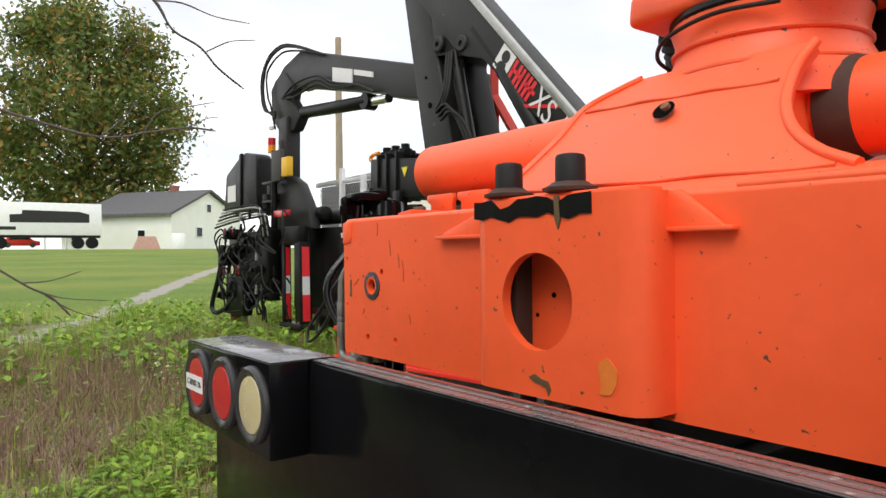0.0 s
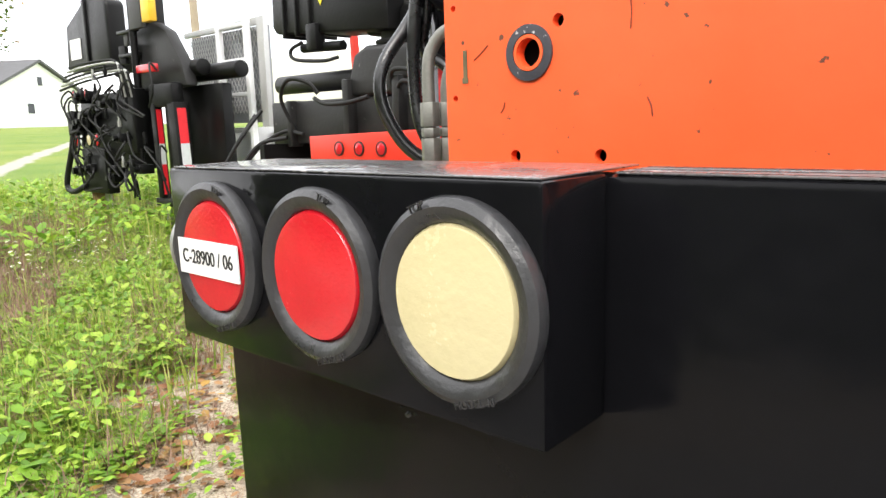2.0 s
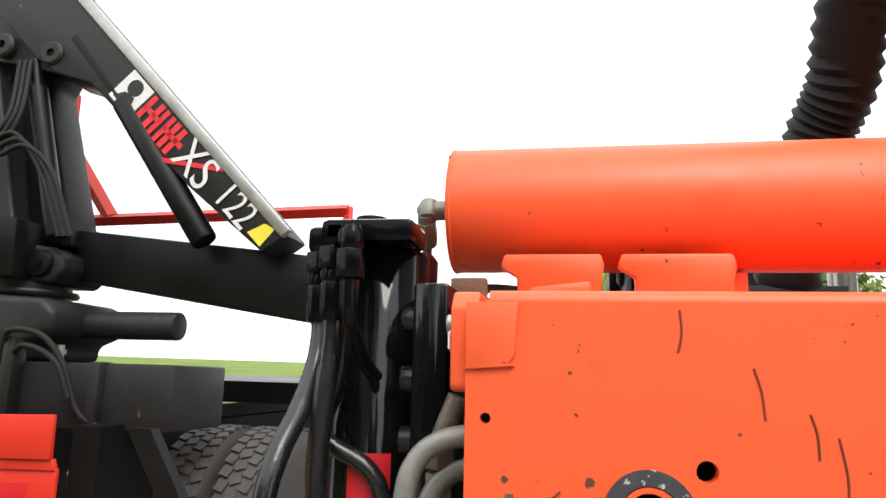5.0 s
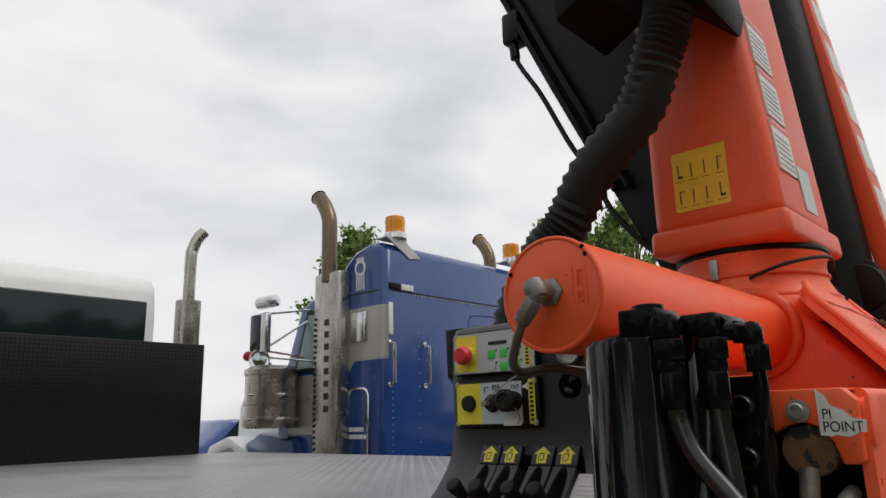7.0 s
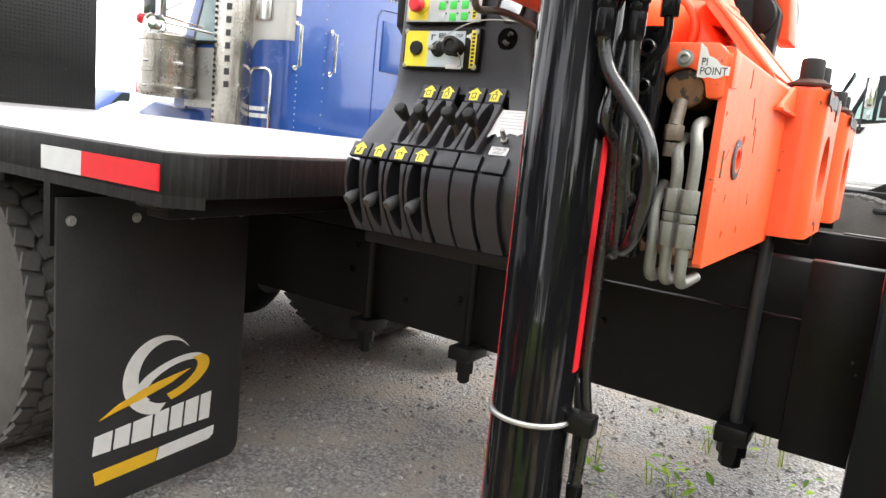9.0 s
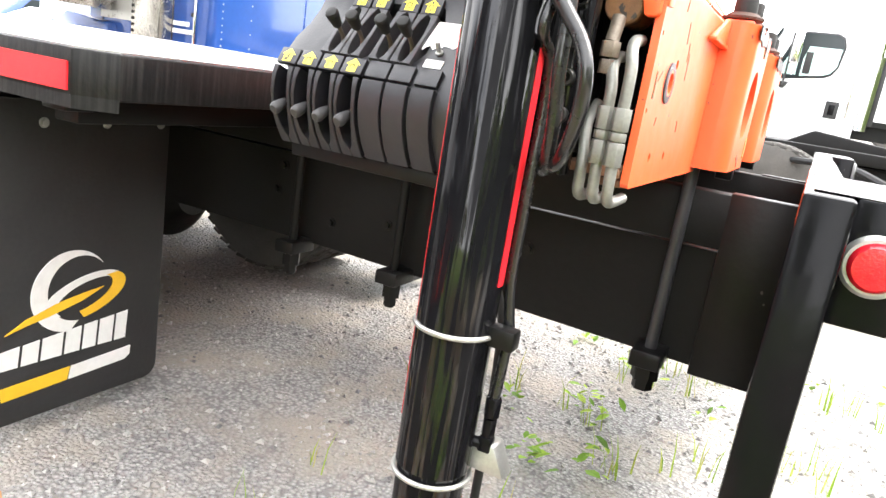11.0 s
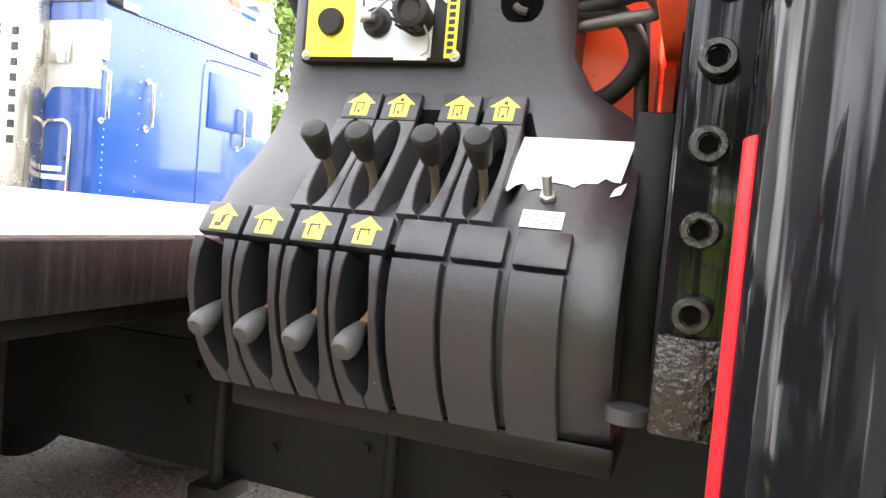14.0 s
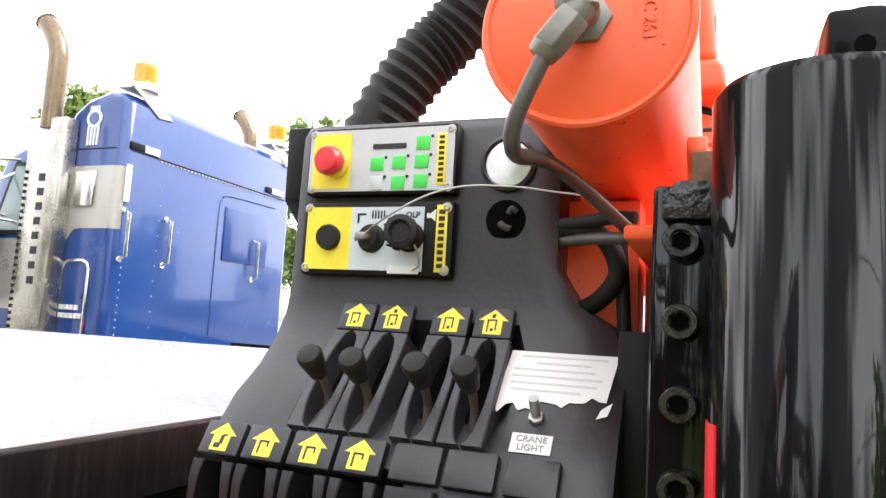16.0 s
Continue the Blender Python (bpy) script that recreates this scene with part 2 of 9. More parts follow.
# ---- mesh helpers ----
def B():
    return bmesh.new()


def part(name, bm, material, parent=None, label="", smooth=38):
    me = bpy.data.meshes.new(name)
    bmesh.ops.recalc_face_normals(bm, faces=bm.faces)
    bm.to_mesh(me)
    bm.free()
    me.materials.append(material)
    if smooth:
        me.shade_smooth()
        me.set_sharp_from_angle(angle=radians(smooth))
    ob = new(name, me)
    ob.parent = parent
    if label:
        ob["label"] = label
    return ob


def thing(name, label, category, m=None, group="", kind=""):
    ob = new(name)
    ob.empty_display_size = 0.05
    if m is not None:
        ob.matrix_basis = m
    return tagged(ob, label, category, group, kind)


def bev(bm, w, seg=2, ang=30):
    es = [e for e in bm.edges if len(e.link_faces) == 2 and e.calc_face_angle(0) > radians(ang)]
    bmesh.ops.bevel(bm, geom=es, offset=w, segments=seg, affect="EDGES", profile=0.5, clamp_overlap=True)
    return bm


def box(bm, x0, x1, y0, y1, z0, z1, w=0.0, seg=2, m=None):
    b = bmesh.new()
    bmesh.ops.create_cube(b, size=1)
    bmesh.ops.scale(b, vec=(x1 - x0, y1 - y0, z1 - z0), verts=b.verts)
    bmesh.ops.translate(b, vec=((x0 + x1) / 2, (y0 + y1) / 2, (z0 + z1) / 2), verts=b.verts)
    if w:
        bev(b, w, seg)
    return merge(bm, b, m)


def merge(bm, b, m=None):
    if m is not None:
        bmesh.ops.transform(b, matrix=m, verts=b.verts)
    me = bpy.data.meshes.new("tmp")
    b.to_mesh(me)
    b.free()
    bm.from_mesh(me)
    bpy.data.meshes.remove(me)
    return bm


def cyl(bm, p0, p1, r, r2=None, seg=24, w=0.0):
    p0, p1 = Vector(p0), Vector(p1)
    d = p1 - p0
    b = bmesh.new()
    bmesh.ops.create_cone(b, cap_ends=True, segments=seg, radius1=r, radius2=r if r2 is None else r2, depth=d.length)
    if w:
        bev(b, w, 2, 50)
    m = Matrix.Translation((p0 + p1) / 2) @ d.to_track_quat("Z", "Y").to_matrix().to_4x4()
    return merge(bm, b, m)


def lathe(bm, profile, p, d, seg=32, closed=True):
    """Turn a profile of (radius, height) round the axis through p along d."""
    b = bmesh.new()
    rings = []
    for r, h in profile:
        rings.append([b.verts.new((r * math.cos(2 * math.pi * k / seg), r * math.sin(2 * math.pi * k / seg), h)) for k in range(seg)])
    for a, c in zip(rings, rings[1:]):
        for k in range(seg):
            b.faces.new((a[k], a[(k + 1) % seg], c[(k + 1) % seg], c[k]))
    if closed and profile[0][0] > 1e-6:
        b.faces.new(list(reversed(rings[0])))
    if closed and profile[-1][0] > 1e-6:
        b.faces.new(rings[-1])
    bmesh.ops.remove_doubles(b, verts=b.verts, dist=1e-6)
    return merge(bm, b, Matrix.Translation(p) @ Vector(d).to_track_quat("Z", "Y").to_matrix().to_4x4())


def spline(pts, n=8):
    pts = [Vector(p) for p in pts]
    if len(pts) < 3:
        return pts
    out = []
    ext = [2 * pts[0] - pts[1], *pts, 2 * pts[-1] - pts[-2]]
    for i in range(1, len(ext) - 2):
        a, b, c, d = ext[i - 1:i + 3]
        for k in range(n):
            t = k / n
            out.append(0.5 * (2 * b + (c - a) * t + (2 * a - 5 * b + 4 * c - d) * t * t + (3 * b - a - 3 * c + d) * t ** 3))
    out.append(pts[-1])
    return out


def tube(bm, pts, r, seg=12, n=8, curve=True, ribs=0.0):
    path = spline(pts, n) if curve else [Vector(p) for p in pts]
    up = Vector((0.31, 0.17, 0.93))
    rings = []
    for i, p in enumerate(path):
        d = (path[min(i + 1, len(path) - 1)] - path[max(i - 1, 0)]).normalized()
        side = d.cross(up)
        side = side.normalized() if side.length > 1e-4 else Vector((1, 0, 0))
        up = side.cross(d).normalized()
        rr = r[i * (len(r) - 1) // max(1, len(path) - 1)] if isinstance(r, (list, tuple)) else r
        if ribs:
            rr += ribs if i % 2 else -ribs
        rings.append([bm.verts.new(p + rr * (math.cos(2 * math.pi * k / seg) * side + math.sin(2 * math.pi * k / seg) * up)) for k in range(seg)])
    for a, c in zip(rings, rings[1:]):
        for k in range(seg):
            bm.faces.new((a[k], a[(k + 1) % seg], c[(k + 1) % seg], c[k]))
    bm.faces.new(list(reversed(rings[0])))
    bm.faces.new(rings[-1])
    return bm


def prism(bm, poly, axis, a, c, w=0.0, m=None, seg=2):
    """Extrude a closed outline along an axis from a to c. The outline lies in the two other axes, in the order x, y, z."""
    b = bmesh.new()
    put = {"x": lambda u, v, s: (s, u, v), "y": lambda u, v, s: (u, s, v), "z": lambda u, v, s: (u, v, s)}[axis]
    lo, hi = [b.verts.new(put(u, v, a)) for u, v in poly], [b.verts.new(put(u, v, c)) for u, v in poly]
    b.faces.new(lo)
    b.faces.new(list(reversed(hi)))
    for k in range(len(poly)):
        q = (k + 1) % len(poly)
        b.faces.new((lo[k], lo[q], hi[q], hi[k]))
    bmesh.ops.recalc_face_normals(b, faces=b.faces)
    if w:
        bev(b, w, seg)
    return merge(bm, b, m)


def arc(cx, cy, r, a0, a1, n=10):
    return [(cx + r * math.cos(radians(a0 + (a1 - a0) * k / n)), cy + r * math.sin(radians(a0 + (a1 - a0) * k / n))) for k in range(n + 1)]


def sheet(bm, outline, holes, axis, a, c, w=0.0):
    """A flat plate of any outline with round holes (cu, cv, r), from a to c along the axis."""
    put = {"x": lambda u, v, s: (s, u, v), "y": lambda u, v, s: (u, s, v), "z": lambda u, v, s: (u, v, s)}[axis]
    b = bmesh.new()
    edges = []
    for loop in [outline] + [arc(h[0], h[1], h[2], 0, 360 - 15, 23) for h in holes]:
        vs = [b.verts.new(put(u, v, a)) for u, v in loop]
        edges += [b.edges.new((vs[k], vs[(k + 1) % len(vs)])) for k in range(len(vs))]
    flat = bmesh.ops.triangle_fill(b, edges=edges, use_beauty=True, use_dissolve=False)
    faces = [f for f in flat["geom"] if isinstance(f, bmesh.types.BMFace)]
    grown = bmesh.ops.extrude_face_region(b, geom=faces, use_keep_orig=True)
    step = Vector(put(0, 0, c)) - Vector(put(0, 0, a))
    bmesh.ops.translate(b, vec=step, verts=[v for v in grown["geom"] if isinstance(v, bmesh.types.BMVert)])
    bmesh.ops.recalc_face_normals(b, faces=b.faces)
    return merge(bm, b)


def frustum(bm, lo, hi, w=0.0, seg=3):
    """A solid between two rectangles (x0, x1, y0, y1, z)."""
    b = bmesh.new()
    rows = [[b.verts.new(p) for p in ((q[0], q[2], q[4]), (q[1], q[2], q[4]), (q[1], q[3], q[4]), (q[0], q[3], q[4]))] for q in (lo, hi)]
    b.faces.new(rows[0][::-1])
    b.faces.new(rows[1])
    for k in range(4):
        b.faces.new((rows[0][k], rows[0][(k + 1) % 4], rows[1][(k + 1) % 4], rows[1][k]))
    bmesh.ops.recalc_face_normals(b, faces=b.faces)
    if w:
        bev(b, w, seg)
    return merge(bm, b)


def lettering(text, size, m, material, parent, name="lettering", depth=0.0004, stretch=1.0):
    cu = bpy.data.curves.new("text", "FONT")
    cu.body, cu.size, cu.extrude, cu.align_x, cu.align_y = text, size, depth, "CENTER", "CENTER"
    tmp = bpy.data.objects.new("text", cu)
    scene.collection.objects.link(tmp)
    me = bpy.data.meshes.new_from_object(tmp.evaluated_get(bpy.context.evaluated_depsgraph_get()))
    bpy.data.objects.remove(tmp)
    me.materials.clear()
    me.materials.append(material)
    me.transform(m @ Matrix.Diagonal((stretch, 1, 1, 1)))
    ob = new(name, me)
    ob.parent = parent
    return ob


def bolt(bm, p, d, r=0.012, h=0.010, sock=True):
    """A cap-head or hexagon bolt whose head stands on p along d."""
    if sock:
        lathe(bm, [(r * 1.5, 0), (r * 1.5, h * 0.2), (r, h * 0.22), (r, h * 0.9), (r * 0.9, h), (r * 0.55, h), (r * 0.5, h * 0.4), (0, h * 0.4)], p, d, 16)
    else:
        p, d = Vector(p), Vector(d).normalized()
        cyl(bm, p, p + d * h * 0.2, r * 1.5, seg=16)
        cyl(bm, p, p + d * h, r, seg=6)
    return bm


# ---- ground ----
def rise(x, y):
    """Height of the ground: level yard, a lawn that climbs to the house, a far yard that climbs gently the other way."""
    if x > 6.0:
        return 0.07 * (x - 6.0) if x < 13.0 else min(0.49 + 0.03 * (x - 13.0), 2.2)
    d = max(0.0, -x - 11.0)
    return 0.046 * d * min(1.0, d / 9.0) if d < 35 else 1.61 + (d - 35) * 0.0085


def ground_material():
    m = bpy.data.materials.new("yard_ground")
    m.use_nodes = True
    n, l = m.node_tree.nodes, m.node_tree.links
    b = n["Principled BSDF"]
    geo = n.new("ShaderNodeNewGeometry")
    sep = n.new("ShaderNodeSeparateXYZ")
    l.new(geo.outputs["Position"], sep.inputs[0])

    def noise_tex(scale, detail=5.0):
        t = n.new("ShaderNodeTexNoise")
        t.inputs["Scale"].default_value, t.inputs["Detail"].default_value = scale, detail
        l.new(geo.outputs["Position"], t.inputs["Vector"])
        return t

    def mix(fac, a, c):
        x = n.new("ShaderNodeMix")
        x.data_type = "RGBA"
        for s, v in ((0, fac), (6, a), (7, c)):
            if isinstance(v, tuple):
                x.inputs[s].default_value = (*v, 1)
            else:
                l.new(v, x.inputs[s])
        return x.outputs[2]

    def ramp(v, lo, hi):
        r = n.new("ShaderNodeMapRange")
        r.inputs[1].default_value, r.inputs[2].default_value = lo, hi
        l.new(v, r.inputs[0])
        return r.outputs[0]

    def math_node(op, a, c):
        x = n.new("ShaderNodeMath")
        x.operation = op
        for s, v in ((0, a), (1, c)):
            if isinstance(v, (int, float)):
                x.inputs[s].default_value = v
            else:
                l.new(v, x.inputs[s])
        return x.outputs[0]

    stones = n.new("ShaderNodeTexVoronoi")
    stones.inputs["Scale"].default_value = 75.0
    l.new(geo.outputs["Position"], stones.inputs["Vector"])
    stone = mix(ramp(stones.outputs["Distance"], 0.0, 0.75), (0.48, 0.47, 0.45), (0.20, 0.195, 0.19))
    stone = mix(ramp(noise_tex(3.0).outputs["Fac"], 0.45, 0.6), stone, (0.34, 0.31, 0.27))
    dirt = mix(ramp(noise_tex(6.0).outputs["Fac"], 0.35, 0.7), (0.52, 0.46, 0.37), (0.36, 0.29, 0.21))
    dirt = mix(ramp(noise_tex(70.0).outputs["Fac"], 0.45, 0.65), dirt, (0.24, 0.18, 0.12))
    lawn = mix(ramp(noise_tex(1.3).outputs["Fac"], 0.35, 0.7), (0.105, 0.185, 0.020), (0.16, 0.225, 0.030))
    lawn = mix(ramp(noise_tex(22.0).outputs["Fac"], 0.4, 0.65), lawn, (0.09, 0.155, 0.020))
    mown = n.new("ShaderNodeTexNoise")
    mown.inputs["Scale"].default_value, mown.inputs["Detail"].default_value = 1.0, 4.0
    squash = n.new("ShaderNodeMapping")
    squash.inputs["Scale"].default_value, squash.inputs["Rotation"].default_value = (0.55, 0.16, 1.0), (0, 0, 0.5)
    l.new(geo.outputs["Position"], squash.inputs["Vector"])
    l.new(squash.outputs["Vector"], mown.inputs["Vector"])
    lawn = mix(ramp(mown.outputs["Fac"], 0.40, 0.75), lawn, (0.21, 0.24, 0.04))
    weed = mix(ramp(noise_tex(4.0).outputs["Fac"], 0.4, 0.62), (0.11, 0.16, 0.04), (0.21, 0.15, 0.09))
    edge = math_node("ADD", sep.outputs[0], math_node("MULTIPLY", math_node("SUBTRACT", noise_tex(1.1).outputs["Fac"], 0.5), 3.0))
    col = mix(ramp(edge, -2.6, -1.7), dirt, stone)
    col = mix(ramp(edge, -4.6, -6.2), col, weed)
    back = math_node("ADD", sep.outputs[1], math_node("MULTIPLY", math_node("SUBTRACT", noise_tex(1.3).outputs["Fac"], 0.5), 2.0))
    lot = math_node("MULTIPLY", ramp(back, 1.9, 2.5), ramp(edge, -6.6, -5.6))
    col = mix(lot, col, stone)
    far = math_node("ADD", sep.outputs[0], math_node("MULTIPLY", math_node("SUBTRACT", noise_tex(0.5).outputs["Fac"], 0.5), 2.0))
    col = mix(ramp(far, -14.0, -15.0), col, lawn)
    track = math_node("ADD", math_node("MULTIPLY", math_node("ADD", sep.outputs[0], 9.8), 0.49), math_node("MULTIPLY", math_node("ADD", sep.outputs[1], 0.4), 0.872))
    track = math_node("ADD", math_node("ABSOLUTE", track, 0.0), math_node("MULTIPLY", math_node("SUBTRACT", noise_tex(2.0).outputs["Fac"], 0.5), 0.5))
    col = mix(ramp(math_node("ADD", track, math_node("MULTIPLY", ramp(sep.outputs[0], -8.5, -7.0), 3.0)), 0.30, 0.18), col, (0.33, 0.31, 0.27))
    l.new(col, b.inputs["Base Color"])
    b.inputs["Roughness"].default_value = 0.95
    bp = n.new("ShaderNodeBump")
    bp.inputs["Strength"].default_value, bp.inputs["Distance"].default_value = 0.9, 0.012
    l.new(math_node("SUBTRACT", noise_tex(60.0).outputs["Fac"], stones.outputs["Distance"]), bp.inputs["Height"])
    l.new(bp.outputs["Normal"], b.inputs["Normal"])
    return m


def graded(lo, hi, near, far, grow):
    out, x, s = [0.0], 0.0, near
    while x < hi:
        x += s
        s = min(far, s * grow)
        out.append(x)
    neg, x, s = [], 0.0, near
    while x > lo:
        x -= s
        s = min(far, s * grow)
        neg.append(x)
    return neg[::-1] + out


gx, gy = graded(-900, 900, 0.5, 160, 1.16), graded(-900, 900, 0.5, 160, 1.16)
gm = B()
grid = [[gm.verts.new((x, y, rise(x, y))) for y in gy] for x in gx]
for a, c in zip(grid, grid[1:]):
    for k in range(len(gy) - 1):
        gm.faces.new((a[k], c[k], c[k + 1], a[k + 1]))
tagged(part("ground", gm, ground_material(), smooth=60), "gravel yard with bare soil, running into weeds and mown lawn", "ground", kind="structure")


# ---- the flatbed truck ----
truck = thing("flatbed_truck", "white-cabbed flatbed truck with black steel deck and rear bumper", "truck")
DX0, DX1, DY0, DY1, DZ0, DZ1 = -1.305, 1.42, 1.265, 5.62, 0.997, 1.089
bm = B()
ch = 0.06
prism(bm, [(DX0 + ch, DY0), (DX1 - ch, DY0), (DX1, DY0 + ch), (DX1, DY1), (DX0, DY1), (DX0, DY0 + ch)], "z", DZ0, DZ1, 0.004)
for s in (-1, 1):
    xe = DX0 if s < 0 else DX1
    prism(bm, [(xe, DY0 + ch), (xe, DY1), (xe - s * 0.04, DY1), (xe - s * 0.04, DY0 + ch + 0.02), (xe - s * (ch + 0.005), DY0 + 0.03), (xe - s * ch, DY0)], "z", DZ0 - 0.022, DZ0 + 0.004)
deck = part("deck", bm, DECK_EDGE, truck, "black steel flatbed deck with chamfered rear corners")
bm = B()
prism(bm, [(DX0 + ch + .006, DY0 + .005), (DX1 - ch - .006, DY0 + .005), (DX1 - .005, DY0 + ch), (DX1 - .005, DY1), (DX0 + .005, DY1), (DX0 + .005, DY0 + ch)], "z", DZ1, DZ1 + 0.004)
part("deck_plate", bm, DECK_TOP, deck, "worn dark checker plate, shiny under the sky")
tread_v, tread_f = [], []
for i in range(int(2.67 / 0.036)):
    for j in range(int(2.9 / 0.036)):
        x, y = -1.275 + i * 0.036, 1.305 + j * 0.036
        if x < -1.285 + max(0.0, 1.35 - y) or x > 1.40 - max(0.0, 1.35 - y):
            continue
        a = radians(45 if (i + j) % 2 else -45)
        c, s = math.cos(a), math.sin(a)
        k = len(tread_v)
        for u, v, h in ((-0.014, 0, 0), (0, -0.0042, 0), (0.014, 0, 0), (0, 0.0042, 0), (-0.006, 0, 0.0017), (0.006, 0, 0.0017)):
            tread_v.append((x + c * u - s * v, y + s * u + c * v, DZ1 + 0.0038 + h))
        tread_f += [(k, k + 1, k + 4), (k + 1, k + 5, k + 4), (k + 1, k + 2, k + 5), (k + 2, k + 3, k + 5), (k + 3, k + 4, k + 5), (k + 3, k, k + 4)]
me = bpy.data.meshes.new("tread_pattern")
me.from_pydata(tread_v, [], tread_f)
me.materials.append(DECK_TOP)
tread = new("tread_pattern", me)
tread.parent = deck
tread["kind"] = "stuff"
for x0, mtl, lab in ((1.335, RED_TAPE, "red reflective tape"), (1.62, WHITE_TAPE, "white reflective tape")):
    bm = B()
    box(bm, DX0 - 0.004, DX0, x0, x0 + (0.283 if mtl is RED_TAPE else 0.17), 1.008, 1.063)
    part("reflective_tape", bm, mtl, deck, lab)
for y in (1.45, 2.2, 2.95, 3.7, 4.45, 5.2):
    bm = B()
    box(bm, -1.2, 1.2, y, y + 0.08, 0.925, DZ0 - 0.002, 0.004)
    part("crossmember", bm, BLACK, truck)
for s in (-1, 1):
    bm = B()
    prism(bm, [(0.06, 0.558), (1.3, 0.580), (8.8, 0.580), (8.8, 0.846), (0.06, 0.846)], "x", s * 0.45 - 0.004, s * 0.45 + 0.004)
    box(bm, s * 0.45 - 0.07 if s > 0 else -0.45, s * 0.45 if s > 0 else -0.38, 1.3, 8.8, 0.580, 0.588)
    box(bm, min(s * 0.45, s * 0.37), max(s * 0.45, s * 0.37), 0.06, 8.8, 0.838, 0.846)
    part("frame_rail", bm, DUSTY_BLACK, truck)
    bm = B()
    box(bm, s * 0.45 - 0.035, s * 0.45 + 0.035, 0.06, 5.6, 0.856, 0.985, 0.006)
    part("subframe_rail", bm, DUSTY_BLACK, truck)
    bm = B()
    box(bm, min(s * 0.44, s * 0.486), max(s * 0.44, s * 0.486), 0.06, 0.20, 0.548, 0.99, 0.004)
    part("frame_end_gusset", bm, BLACK, truck)
# rear bumper plate and lamp boxes
bm = B()
box(bm, -1.222, 1.30, 0.0, 0.062, 0.30, 1.075, 0.006)
bumper = part("bumper", bm, GLOSS_BLACK, truck, "tall glossy black steel bumper plate")
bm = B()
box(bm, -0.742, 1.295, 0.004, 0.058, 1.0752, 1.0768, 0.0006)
part("top_edge", bm, WORN_SKY_TOP, bumper, "worn upper edge, greyed for sky reflection")


def lamp_box(x0, x1, outer):
    bm = B()
    box(bm, x0, x1, -0.075, -0.001, 0.912, 1.077, 0.004)
    b = part("lamp_box", bm, GLOSS_BLACK, truck, "glossy black steel box with three round lamps")
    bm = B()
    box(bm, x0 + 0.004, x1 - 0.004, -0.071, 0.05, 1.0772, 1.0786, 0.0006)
    part("top_plate", bm, WORN_SKY_TOP, b, "worn lamp box top, greyed for sky reflection")
    cs = [-1.094, -0.948, -0.808] if outer < 0 else [1.172, 1.026, 0.886]
    for i, cx in enumerate(cs):
        bm = B()
        lathe(bm, [(0.0678, 0), (0.0685, 0.004), (0.067, 0.009), (0.062, 0.0125), (0.0565, 0.0115), (0.0515, 0.007), (0.0505, 0.001)], (cx, -0.075, 0.999), (0, -1, 0), 48)
        part("grommet", bm, GROMMET, b, "black rubber grommet")
        bm = B()
        lathe(bm, [(0.0515, 0), (0.0515, 0.005), (0.049, 0.0085), (0.03, 0.0105), (0.0, 0.011)], (cx, -0.0758, 0.999), (0, -1, 0), 48)
        if i < 2:
            part("lens", bm, RED_LENS, b, "red brake lamp lens")
        else:
            part("lens", bm, CREAM_LENS, b, "cream-white reversing lamp lens")
        for text, th in (("TOP", 112 if i == 2 else 70), ("MODEL 40", -72)):
            tm = Matrix.Translation((cx + 0.0645 * math.cos(radians(th)), -0.0876, 0.999 + 0.0645 * math.sin(radians(th)))) @ Matrix.Rotation(radians(90), 4, "X") @ Matrix.Rotation(radians(th - 90 if th > 0 else th + 90), 4, "Z")
            lettering(text, 0.0075, tm, GROMMET, b, "embossed_mark", 0.0006)
    sx = x0 if outer < 0 else x1
    bm = B()
    lathe(bm, [(0.040, 0), (0.040, 0.006), (0.035, 0.011), (0.031, 0.011), (0.030, 0.002)], (sx, -0.038, 0.998), (outer, 0, 0), 40)
    part("grommet", bm, STEEL, b, "grey mounting ring")
    bm = B()
    lathe(bm, [(0.031, 0), (0.031, 0.018), (0.026, 0.025), (0.0, 0.027)], (sx, -0.038, 0.998), (outer, 0, 0), 40)
    part("side_lens", bm, RED_LENS, b, "raised red side marker lens")
    return b


box_left = lamp_box(-1.178, -0.744, -1)
box_right = lamp_box(0.822, 1.256, 1)

# wheels
def tyre_mesh(bm, r=0.50, w=0.25, x=0.0):
    lathe(bm, [(0.29, -w * .42), (0.36, -w * .5), (r - 0.06, -w * .5), (r - 0.015, -w * .45), (r - 0.008, 0), (r - 0.015, w * .45), (r - 0.06, w * .5), (0.36, w * .5), (0.29, w * .42)], (x, 0, 0), (1, 0, 0), 48)
    for k in range(44):
        a = 2 * math.pi * k / 44
        for j, off in ((-1.5, 0), (-0.5, .5), (0.5, 0), (1.5, .5)):
            aa = a + off * 2 * math.pi / 44
            m = Matrix.Translation((x, 0, 0)) @ Matrix.Rotation(aa, 4, "X") @ Matrix.Translation((j * w * 0.235, 0, r - 0.012)) @ Matrix.Rotation(radians(18 if int(j + 2) % 2 else -18), 4, "Z")
            box(bm, -w * 0.1, w * 0.1, -0.026, 0.026, 0, 0.014, 0, m=m)
    return bm


